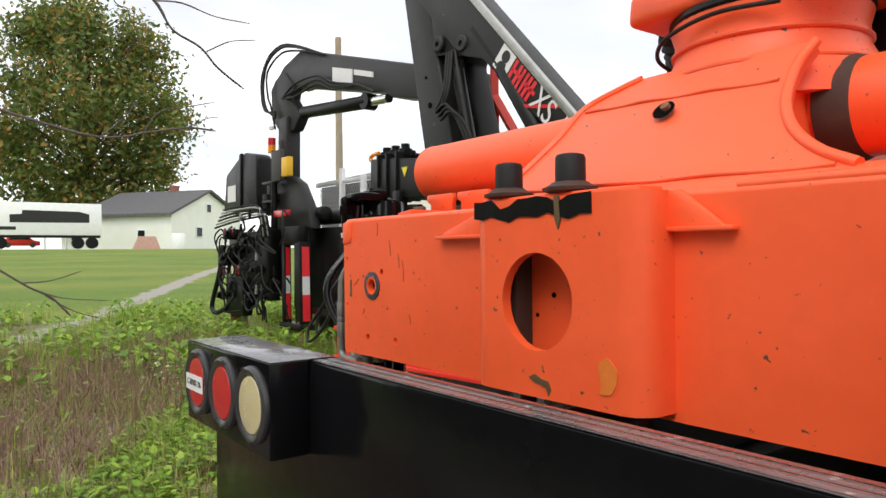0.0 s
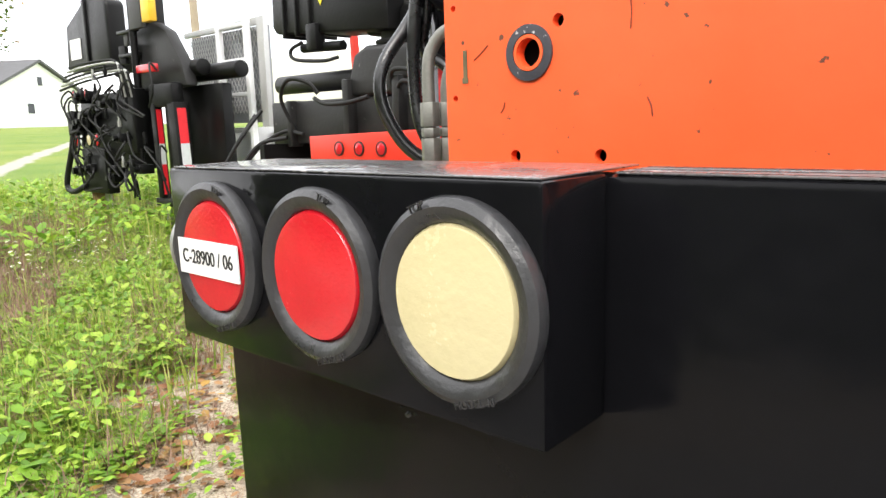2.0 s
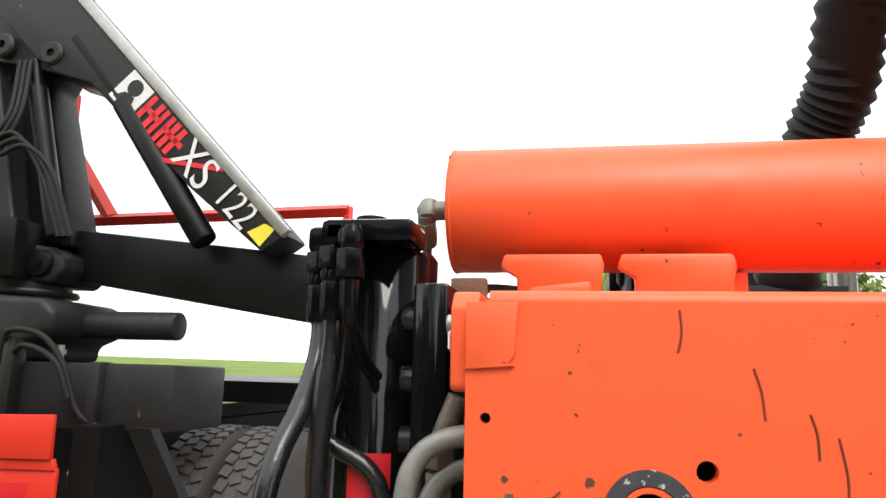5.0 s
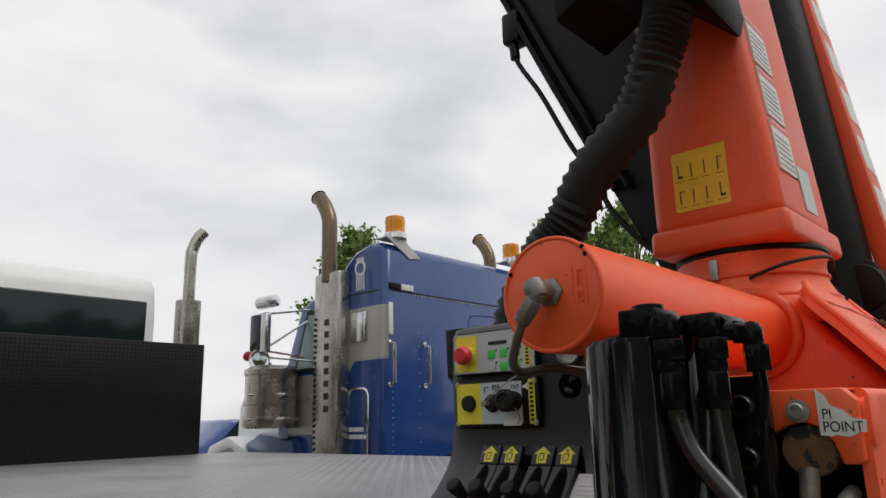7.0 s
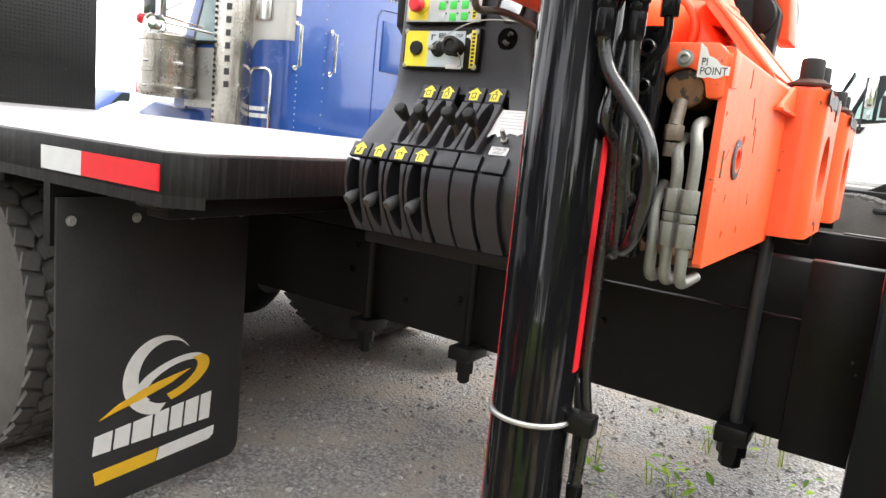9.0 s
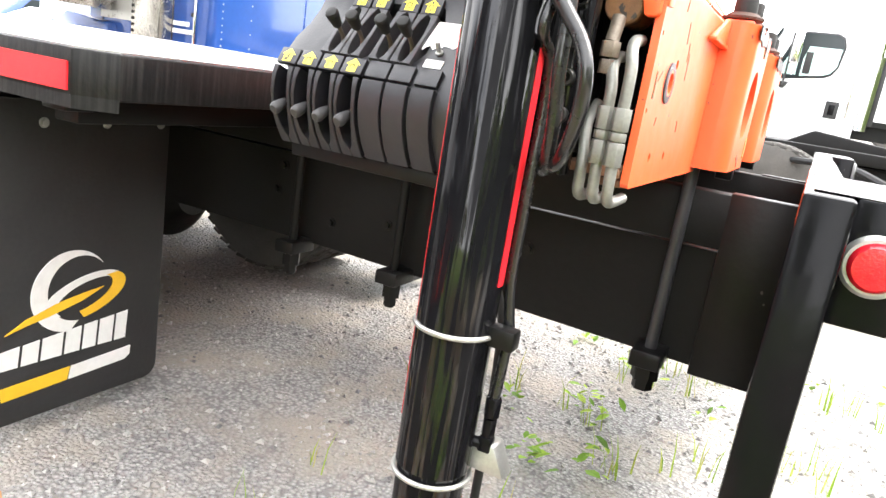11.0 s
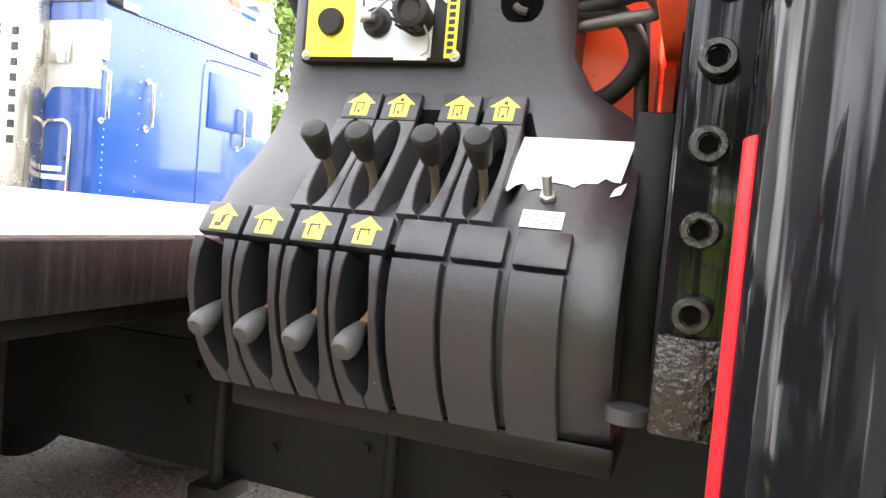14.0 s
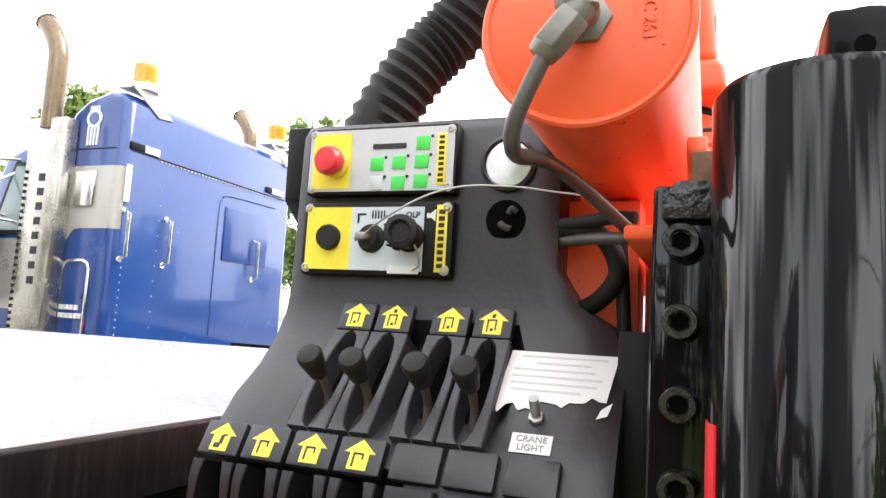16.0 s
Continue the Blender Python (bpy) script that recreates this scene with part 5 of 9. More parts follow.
# sticker, toggle switch and its label
m = on_front(0.662, 1.212, 0.0006)
bm = B()
random.seed(11)
e = [(-0.052, 0.033), (0.050, 0.033)] + [(0.050 - 0.102 * k / 16, -0.018 - 0.016 * (k / 16) + random.uniform(-0.007, 0.006)) for k in range(1, 17)] + [(-0.056, -0.032)]
prism(bm, e, "z", 0, 0.0006, m=m)
prism(bm, [(0.040, -0.028), (0.049, -0.020), (0.046, -0.034), (0.037, -0.038)], "z", 0, 0.0006, m=m)
st = part("instruction_sticker", bm, WHITE_DECAL, console, "torn white instruction sticker with faded print")
bm = B()
for k, (w0, w1) in enumerate(((-0.040, 0.040), (-0.026, 0.026), (-0.046, 0.030), (-0.046, 0.038), (-0.046, 0.034), (-0.044, 0.02))):
    box(bm, w0, w1, 0.026 - k * 0.008, 0.028 - k * 0.008, 0.0005, 0.0009, m=m)
part("faded_print", bm, mat("faded_grey_print", (0.55, 0.55, 0.56), 0.6, var=0.1), st)
m = on_front(0.6765, 1.160, 0.0006)
bm = B()
box(bm, -0.018, 0.018, -0.0095, 0.0095, 0, 0.0008, m=m)
sl = part("switch_label", bm, WHITE_DECAL, console, "small worn white crane light label")
lettering("CRANE", 0.0085, m @ Matrix.Translation((0, 0.004, 0.001)), mat("grey_print", (0.22, 0.22, 0.23), 0.6), sl)
lettering("LIGHT", 0.0085, m @ Matrix.Translation((0, -0.0045, 0.001)), bpy.data.materials["grey_print"], sl)
m = on_front(0.6765, 1.180, 0.0)
bm = B()
hex_nut(bm, m @ Vector((0, 0, 0)), m.to_3x3() @ Vector((0, 0, 1)), 0.0075, 0.005)
cyl(bm, m @ Vector((0, 0, 0.003)), m @ Vector((0, 0.004, 0.024)), 0.0042, 0.0046, 16)
part("toggle_switch", bm, STEEL, console, "metal toggle switch")

# remote boxes
def remote_box(z0, z1):
    bm = B()
    box(bm, -1.003, -0.984, 0.787, 0.9695, z0, z1, 0.004)
    b = part("switch_box", bm, BLACK, console, "black framed switch box with corner screws")
    for y in (0.795, 0.9615):
        for z in (z0 + 0.008, z1 - 0.008):
            bm = bolt(B(), (-1.003, y, z), (-1, 0, 0), 0.0038, 0.0025)
            part("screw", bm, STEEL, b)
    return b


up, low = remote_box(1.396, 1.474), remote_box(1.3065, 1.389)


def flat(parent, name, material, y0, y1, z0, z1, label="", x=-1.0030, t=0.0012, w=0.0):
    bm = B()
    box(bm, x - t, x, y0, y1, z0, z1, w)
    return part(name, bm, material, parent, label)


flat(up, "faceplate", GREY_DECAL, 0.7905, 0.966, 1.400, 1.470, "grey printed faceplate")
flat(up, "yellow_field", YELLOW, 0.913, 0.961, 1.403, 1.466, "yellow field under the stop button", -1.0041)
flat(up, "logo_field", YELLOW, 0.7985, 0.8095, 1.405, 1.462, "yellow maker's strip", -1.0041, w=0.001)
for k in range(9):
    part("print_bar", box(B(), -1.0057, -1.005, 0.801, 0.807, 1.4085 + k * 0.0059, 1.412 + k * 0.0059), INK, up)
flat(up, "display", INK, 0.846, 0.886, 1.447, 1.4525, "dark indicator strip", -1.0041)
for y, z, g in ((0.826, 1.452, 1), (0.880, 1.430, 1), (0.8535, 1.431, 1), (0.827, 1.4315, 1), (0.880, 1.4085, 0), (0.8535, 1.4085, 1), (0.827, 1.410, 1)):
    b = flat(up, "key_button", GREEN if g else GREY_DECAL, y - 0.008, y + 0.008, z - 0.0075, z + 0.0075, "green membrane key" if g else "worn blank membrane key", -1.0041, 0.0012, 0.001)
    bm = B()
    cyl(bm, (-1.0041, y - 0.0105, z + 0.007), (-1.005, y - 0.0105, z + 0.007), 0.0018, seg=10)
    part("indicator", bm, INK, up)
bm = lathe(B(), [(0.0165, 0), (0.0165, 0.006), (0.0145, 0.008)], (-1.0045, 0.930, 1.431), (-1, 0, 0), 28)
part("button_collar", bm, YELLOW, up, "yellow collar")
bm = lathe(B(), [(0.0125, 0), (0.0125, 0.012), (0.0165, 0.016), (0.0165, 0.022), (0.013, 0.028), (0.0, 0.0295)], (-1.0045, 0.930, 1.431), (-1, 0, 0), 32)
part("stop_button", bm, RED_KNOB, up, "red mushroom emergency stop button")
flat(low, "yellow_field", YELLOW, 0.907, 0.963, 1.3125, 1.382, "yellow field")
pale = flat(low, "white_field", mat("pale_blue_grey_panel", (0.55, 0.62, 0.66), 0.4, var=0.12, scale=20), 0.820, 0.907, 1.3125, 1.382, "pale printed field")
flat(low, "logo_field", YELLOW, 0.7935, 0.806, 1.312, 1.384, "yellow maker's strip", w=0.001)
for k in range(9):
    part("print_bar", box(B(), -1.005, -1.0040, 0.7965, 0.803, 1.3165 + k * 0.0072, 1.321 + k * 0.0072), INK, low)
lettering("OLP", 0.009, Matrix.Translation((-1.0046, 0.833, 1.373)) @ face_left, INK, low)
flat(low, "cable_label", WHITE_DECAL, 0.823, 0.859, 1.3095, 1.318, "small peeling white label", -1.0042)
bm = B()
prism(bm, [(0.817, 1.370), (0.812, 1.370), (0.807, 1.366), (0.807, 1.379), (0.812, 1.375), (0.817, 1.375)], "x", -1.0045, -1.0030)
part("horn_mark", bm, WHITE_DECAL, low)
bm = B()
box(bm, -1.005, -1.0042, 0.889, 0.899, 1.373, 1.375)
box(bm, -1.005, -1.0042, 0.897, 0.899, 1.364, 1.375)
for k in range(5):
    box(bm, -1.005, -1.0042, 0.866 + k * 0.0035, 0.8675 + k * 0.0035, 1.369, 1.378)
part("printed_symbol", bm, INK, pale)
bm = lathe(B(), [(0.014, 0), (0.0145, 0.003), (0.013, 0.008), (0.0, 0.0085)], (-1.0042, 0.933, 1.348), (-1, 0, 0), 32)
part("push_button", bm, RUBBER, low, "round black push button")
bm = lathe(B(), [(0.0155, 0), (0.0155, 0.004), (0.0125, 0.006), (0.011, 0.013), (0.0, 0.0135)], (-1.0042, 0.880, 1.347), (-1, 0, 0), 32)
key = part("key_switch", bm, RUBBER, low, "black key switch with a key in it")
bm = B()
box(bm, -1.030, -1.016, 0.876, 0.888, 1.344, 1.351, 0.001)
cyl(bm, (-1.024, 0.890, 1.344), (-1.026, 0.876, 1.349), 0.003)
part("key", bm, STEEL, key, "worn metal key")
bm = B()
lathe(bm, [(0.0165, 0), (0.0165, 0.006), (0.0145, 0.008), (0.0145, 0.020), (0.0175, 0.022), (0.0175, 0.036), (0.012, 0.038), (0.009, 0.034), (0.0, 0.034)], (-1.0042, 0.8355, 1.349), (-1, -0.12, 0.05), 28)
sock = part("pendant_socket", bm, RUBBER, low, "ribbed black socket cap")
for k in range(14):
    a = 2 * math.pi * k / 14
    part("rib", box(B(), -1.037, -1.022, 0.8345 + 0.0176 * math.cos(a) - 0.001, 0.8345 + 0.0176 * math.cos(a) + 0.001, 1.350 + 0.0176 * math.sin(a) - 0.001, 1.350 + 0.0176 * math.sin(a) + 0.001), RUBBER, sock)
bm = tube(B(), [(-1.026, 0.878, 1.350), (-1.03, 0.85, 1.368), (-1.025, 0.81, 1.390), (-1.02, 0.77, 1.400), (-1.018, 0.72, 1.399), (-1.02, 0.68, 1.393), (-1.03, 0.64, 1.386)], 0.0011, 8)
part("key_wire", bm, STEEL, low, "thin wire tied to the key")
bm = tube(B(), [(-1.03, 0.823, 1.345), (-1.02, 0.818, 1.33), (-1.012, 0.82, 1.318), (-1.009, 0.828, 1.313)], 0.0012, 8)
part("cap_chain", bm, STEEL, low, "thin retaining chain")
# sight glass and open hole
bm = lathe(B(), [(0.030, 0), (0.030, 0.005), (0.026, 0.007), (0.024, 0.001)], (-0.9885, 0.734, 1.430), (-1, 0, 0), 40)
part("gauge_bezel", bm, PLASTIC, console, "black round bezel")
bm = lathe(B(), [(0.0245, 0), (0.0, 0.0005)], (-0.9905, 0.734, 1.430), (-1, 0, 0), 40)
part("gauge_glass", bm, CHROME, console, "shiny round level glass")
# Flat near-black disc gives the shade of the open hole.
bm = lathe(B(), [(0.0215, 0), (0.0, 0.0004)], (-0.9892, 0.7345, 1.370), (-1, 0, 0), 36)
part("hole", bm, DARK, console, "round hole, its dark inside painted on a disc")
bm = B()
tube(bm, [(-0.992, 0.722, 1.378), (-0.993, 0.727, 1.381), (-0.992, 0.731, 1.376)], 0.0035, 8)
tube(bm, [(-0.992, 0.74, 1.366), (-0.993, 0.735, 1.362), (-0.992, 0.728, 1.36)], 0.004, 8)
part("wire_stub", bm, SKIN_GREY, console)
# things behind the console: support plate, hoses
bm = B()
box(bm, -1.03, -0.99, 0.577, 0.612, 0.99, 1.262, 0.003)
box(bm, -1.06, -0.87, 0.60, 0.985, 0.945, 0.972, 0.004)
part("console_bracket", bm, BLACK, console, "black steel console bracket")
bm = B()
cyl(bm, (-1.09, 0.592, 1.006), (-1.09, 0.592, 1.018), 0.017)
part("grey_pad", bm, SKIN_GREY, console, "worn grey round pad")
bm = tube(B(), [(-0.96, 0.71, 1.36), (-0.985, 0.645, 1.36), (-0.98, 0.62, 1.32), (-0.96, 0.65, 1.285), (-0.95, 0.70, 1.28)], 0.0095, 12)
part("bent_hose", bm, RUBBER, crane, "curved black hose beside the console")
bm = tube(B(), [(-0.97, 0.62, 1.36), (-0.965, 0.615, 1.28), (-0.97, 0.61, 1.2)], 0.007, 12)
part("bent_hose", bm, RUBBER, crane, "hanging black hose beside the console")
bm = B()
box(bm, -0.93, -0.86, 0.605, 0.80, 1.25, 1.40)
part("base_side_plate", bm, ORANGE, crane, "orange side plate of the crane base")

# tie rods and bolt heads along the frame
for y in (1.027, 1.397):
    bm = B()
    cyl(bm, (-0.505, y, 0.48), (-0.505, y, 1.0), 0.013)
    part("tie_rod", bm, DUSTY_BLACK, crane, "black clamping rod")
    bm = B()
    box(bm, -0.55, -0.44, y - 0.035, y + 0.035, 0.552, 0.592, 0.006)
    cyl(bm, (-0.505, y, 0.512), (-0.505, y, 0.552), 0.028, seg=6)
    cyl(bm, (-0.505, y, 0.486), (-0.505, y, 0.512), 0.020, seg=6)
    part("rod_clamp", bm, BLACK, crane)
for y, z in ((1.13, 0.90), (1.32, 0.92), (1.30, 0.66), (1.10, 0.70), (1.52, 0.72), (0.82, 0.66), (1.50, 0.80), (0.66, 0.74)):
    bm = bolt(B(), (-0.485 if z > 0.85 else -0.454, y, z), (-1, 0, 0), 0.011, 0.012, False)
    part("frame_bolt", bm, BLACK, truck)
bm = B()
prism(bm, [(0.74, 0.86), (0.98, 0.86), (0.98, 0.91), (0.74, 0.89)], "x", -0.56, -0.49, 0.003)
part("frame_step", bm, BLACK, truck)


# ---- neighbouring crane truck with the red bumper ----
# the yard leans a little under the two crane trucks
YARD_TILT = Matrix.Translation((-1.1, 0.605, 1.192)) @ Matrix.Rotation(radians(0.693), 4, Vector((-0.938, 0.260, -0.231))) @ Matrix.Translation((1.1, -0.6, -1.2))


def wpart(name, bm, material, parent, label="", smooth=38):
    """A part built in world coordinates under a thing that stands elsewhere."""
    root = parent if parent.parent is None else parent.parent
    stand = YARD_TILT if root.name.startswith(("red_bumper", "black_crane", "bare_sapling")) else Matrix()
    bmesh.ops.transform(bm, matrix=root.matrix_basis.inverted() @ stand, verts=bm.verts)
    return part(name, bm, material, parent, label, smooth)


def small_lamp(parent, p, r, material, label, d=(0, -1, 0)):
    bm = lathe(B(), [(r * 1.25, 0), (r * 1.25, r * 0.15), (r * 1.05, r * 0.25), (r, r * 0.05)], p, d, 24)
    wpart("lamp_ring", bm, RUBBER, parent)
    bm = lathe(B(), [(r, 0), (r, r * 0.15), (r * 0.6, r * 0.3), (0, r * 0.33)], p, d, 24)
    return wpart("lamp_lens", bm, material, parent, label)


ht = thing("red_bumper_crane_truck", "crane truck with a red channel bumper and folded black loader crane", "truck", YARD_TILT @ Matrix.Translation((-3.5, 2.3, 0)))
bm = B()
prism(bm, [(-4.73, 0.42), (-2.28, 0.50), (-2.28, 0.765), (-4.73, 0.685)], "y", 2.215, 2.23, 0.003)
rb = wpart("bumper", bm, RED, ht, "red painted steel channel bumper")
for z in (0.655, 0.42):
    bm = prism(B(), [(-4.73, z), (-2.28, z + 0.08), (-2.28, z + 0.11), (-4.73, z + 0.03)], "y", 2.18, 2.30, 0.006)
    wpart("bumper_flange", bm, RED, rb)
for x, z, mtl, lab in ((-4.63, 0.545, RED_LENS, "red lens"), (-4.47, 0.553, RED_LENS, "red lens"), (-4.316, 0.556, mat("yellowed_lens", (0.80, 0.66, 0.10), 0.2, var=0.1, coat=0.4), "yellowed lens"), (-2.64, 0.628, CREAM_LENS, "cream lens"), (-2.50, 0.636, RED_LENS, "red lens"), (-2.36, 0.64, RED_LENS, "red lens")):
    small_lamp(rb, (x, 2.214, z), 0.05, mtl, lab)
bm = lathe(B(), [(0.018, 0), (0.014, 0.012), (0, 0.014)], (-4.18, 2.214, 0.562), (0, -1, 0), 16)
wpart("marker_lamp", bm, WHITE_DECAL, rb)
bm = B()
prism(bm, [(-3.90, 0.915), (-2.965, 0.935), (-2.97, 1.098), (-3.90, 1.07)], "y", 2.165, 2.19, 0.004)
pn = wpart("lamp_panel", bm, RED, ht, "red folded steel panel with three small lamps")
wpart("panel_fold", prism(B(), [(-3.90, 0.915), (-2.965, 0.935), (-2.95, 0.895), (-3.83, 0.875)], "y", 2.18, 2.205, 0.003), RED, pn)
wpart("lower_panel", prism(B(), [(-3.83, 0.70), (-2.95, 0.73), (-2.95, 0.90), (-3.83, 0.88)], "y", 2.19, 2.212, 0.004), RED, pn)
for x in (-3.632, -3.463, -3.285):
    small_lamp(pn, (x, 2.164, 1.0), 0.033, RED_LENS, "small red lens")
bm = B()
prism(bm, [(-3.74, 0.775), (-3.06, 0.795), (-3.06, 0.845), (-3.74, 0.825)], "y", 2.187, 2.1905)
wpart("reflective_tape", bm, RED_TAPE, pn, "red reflective tape")
for x in (-3.555, -3.255):
    bm = B()
    box(bm, x - 0.065, x + 0.065, 2.184, 2.187, 0.782, 0.842)
    wpart("reflective_tape", bm, WHITE_TAPE, pn, "white reflective tape")
bm = B()
box(bm, -4.68, -2.66, 2.45, 2.90, 1.02, 1.295, 0.015)
box(bm, -4.45, -4.40, 2.40, 2.5, 1.0, 1.30, 0.01)
box(bm, -3.02, -2.97, 2.40, 2.5, 1.0, 1.30, 0.01)
wpart("crane_base", bm, WEATHERED_BLACK, ht, "dusty black crane base beam")
bm = B()
prism(bm, [(-3.84, 1.295), (-3.835, 1.38), (-3.78, 1.54), (-3.67, 1.585), (-3.30, 1.57), (-3.23, 1.51), (-3.24, 1.42), (-3.36, 1.37), (-3.37, 1.295)], "y", 2.42, 2.95, 0.03, seg=3)
wpart("slew_housing", bm, WEATHERED_BLACK, ht, "worn dark slewing housing")
for x in (-3.85, -3.42):
    wpart("housing_lug", box(B(), x, x + 0.055, 2.38, 2.46, 1.05, 1.40, 0.01), WEATHERED_BLACK, ht)
for x0, x1, z in ((-4.87, -3.82, 1.425), (-3.45, -2.79, 1.468)):
    bm = B()
    cyl(bm, (x0, 2.68, z), (x1, 2.68, z), 0.064, seg=28, w=0.006)
    wpart("slew_cylinder", bm, WEATHERED_BLACK, ht, "dusty black slewing cylinder")
bm = B()
cyl(bm, (-3.6, 2.72, 1.56), (-3.6, 2.72, 1.67), 0.17, seg=36)
lathe(bm, [(0.20, 0), (0.205, 0.012), (0.20, 0.024), (0.18, 0.026)], (-3.6, 2.72, 1.60), (0, 0, 1), 36)
prism(bm, [(-3.90, 1.79), (-3.82, 1.66), (-3.40, 1.65), (-3.34, 1.71), (-3.35, 1.78), (-3.42, 1.82), (-3.56, 1.84), (-3.63, 1.92), (-3.91, 2.97), (-4.0, 3.45), (-4.33, 3.45), (-4.07, 2.28), (-3.97, 1.86)], "y", 2.58, 2.92, 0.02, seg=3)
hc = wpart("column", bm, WEATHERED_BLACK, ht, "dusty black crane column")
bm = prism(B(), [(-3.60, 1.86), (-3.37, 1.83), (-3.62, 2.66), (-3.50, 2.90), (-3.62, 3.4), (-3.97, 3.4)], "y", 2.66, 2.88, 0.02)
wpart("inner_column", bm, BLACK, hc, "black inner web of the column")
for x, z in ((-3.81, 2.83), (-3.53, 2.77)):
    bm = lathe(B(), [(0.062, 0), (0.062, 0.03), (0.05, 0.04), (0.022, 0.04), (0.020, 0.01)], (x, 2.585, z), (0, -1, 0), 24)
    wpart("pin_boss", bm, WEATHERED_BLACK, hc, "round pin boss")
wpart("head_plate", prism(B(), [(-3.93, 2.95), (-3.86, 2.76), (-3.74, 2.74), (-3.60, 2.70), (-3.28, 2.62), (-3.46, 2.95), (-3.60, 3.4), (-3.95, 3.4)], "y", 2.585, 2.60, 0.006), WEATHERED_BLACK, hc, "black link plate at the boom's foot")
bm = B()
cyl(bm, (-3.455, 2.55, 1.74), (-3.455, 2.93, 1.74), 0.062, seg=28, w=0.008)
cyl(bm, (-3.455, 2.54, 1.74), (-3.455, 2.55, 1.74), 0.025, seg=20)
wpart("pivot_pin", bm, BLACK, hc)
for x, z, s in ((-3.79, 2.03, 0.05), (-3.94, 2.40, 0.022), (-3.81, 1.92, 0.018), (-3.77, 1.95, 0.012), (-3.99, 2.62, 0.012)):
    bm = B()
    if s > 0.04:
        box(bm, x - s, x + s, 2.574, 2.579, z - 0.04, z + 0.045)
        wpart("label", bm, WHITE_DECAL, hc, "small white label")
    else:
        cyl(bm, (x, 2.574, z), (x, 2.59, z), s, seg=16)
        wpart("column_hole", bm, DARK, hc)
for pts in ([(-3.38, 2.56, 1.86), (-3.5, 2.57, 2.25), (-3.60, 2.58, 2.60)],):
    bm = B()
    cyl(bm, pts[0], pts[2], 0.045, seg=28)
    cyl(bm, pts[2], (-3.64, 2.59, 2.75), 0.028, seg=20)
    wpart("lift_cylinder", bm, BLACK, ht, "black hydraulic lift cylinder")
for off in (0.0, 0.03, 0.06):
    bm = tube(B(), [(-3.70 + off, 2.56, 2.74), (-3.66 + off, 2.50, 2.45), (-3.72 + off, 2.47, 2.30 - off), (-3.58 + off, 2.46, 2.33 - off), (-3.44 + off, 2.48, 2.15), (-3.32 + off, 2.5, 1.85)], 0.012, 10)
    wpart("hydraulic_hose", bm, RUBBER, ht)
# boom with decals, sloping down over the base
bd = Vector((0.692, 0, -0.722))
bn = Vector((0.722, 0, 0.692))
bo = Vector((-3.22, 2.56, 2.86))
bm_m = Matrix(((bd.x, 0, bn.x, bo.x), (0, 1, 0, bo.y), (bd.z, 0, bn.z, bo.z), (0, 0, 0, 1)))
bm = B()
prism(bm, [(-1.3, 0.0), (1.38, 0.0), (1.36, -0.13), (0.9, -0.19), (0.12, -0.235), (-0.05, -0.33), (-0.2, -0.36), (-1.3, -0.36)], "y", 0.0, 0.26, 0.012, m=bm_m)
hb2 = wpart("boom", bm, WEATHERED_BLACK, ht, "black crane boom with red and white decals")
bm = B()
box(bm, -1.0, 1.38, -0.012, 0.03, -0.022, 0.028, 0.006, m=bm_m)
wpart("boom_rail", bm, STEEL, hb2, "bare steel strip along the boom")


def decal(name, mtl, u0, u1, v0, v1, lab=""):
    b = B()
    box(b, u0, u1, -0.004, -0.001, v0, v1, m=bm_m)
    return wpart(name, b, mtl, hb2, lab)


decal("emblem_field", WHITE_DECAL, 0.245, 0.41, -0.20, -0.03, "white square emblem field")
bm = B()
prism(bm, arc(0.325, -0.085, 0.042, 0, 345, 20), "y", -0.006, -0.002, m=bm_m)
prism(bm, [(0.265, -0.185), (0.39, -0.185), (0.36, -0.12), (0.30, -0.13)], "y", -0.006, -0.002, m=bm_m)
wpart("emblem_mark", bm, INK, hb2, "plain dark emblem shape")
for u0, u1, cross in ((0.425, 0.455, 1), (0.485, 0.515, 1), (0.53, 0.555, 0), (0.575, 0.60, 1), (0.615, 0.645, 1), (0.66, 0.69, 1)):
    decal("red_bar", RED_TAPE, u0, u1, -0.18, -0.035, "red letter-high bar")
    if cross:
        decal("red_bar", RED_TAPE, u0, u1 + 0.03, -0.115, -0.09)
bm = prism(B(), [(0.68, -0.205), (0.69, -0.225), (0.955, -0.03), (0.945, -0.01)], "y", -0.005, -0.001, m=bm_m)
wpart("red_stripe", bm, RED_TAPE, hb2, "red stripe across the decal")
for text, size, u, v, st in (("XS", 0.225, 0.835, -0.105, 0.85), ("122", 0.185, 1.12, -0.085, 0.78)):
    tm = ht.matrix_basis.inverted() @ YARD_TILT @ bm_m @ Matrix(((1, 0, 0, u), (0, 0, -1, -0.006), (0, 1, 0, v), (0, 0, 0, 1)))
    lettering(text, size, tm, WHITE_DECAL, hb2, "model_mark", 0.001, st)
bm = prism(B(), [(1.25, -0.12), (1.34, -0.12), (1.33, -0.02), (1.28, -0.035)], "y", -0.005, -0.001, m=bm_m)
wpart("yellow_tip", bm, YELLOW, hb2, "yellow warning patch")
bm = B()
cyl(bm, (-3.42, 2.60, 2.85), (-3.12, 2.60, 2.50), 0.045, seg=24)
cyl(bm, (-3.14, 2.60, 2.52), (-2.66, 2.60, 1.84), 0.058, seg=24, w=0.01)
wpart("boom_cylinder", bm, BLACK, ht, "black boom cylinder")
bm = B()
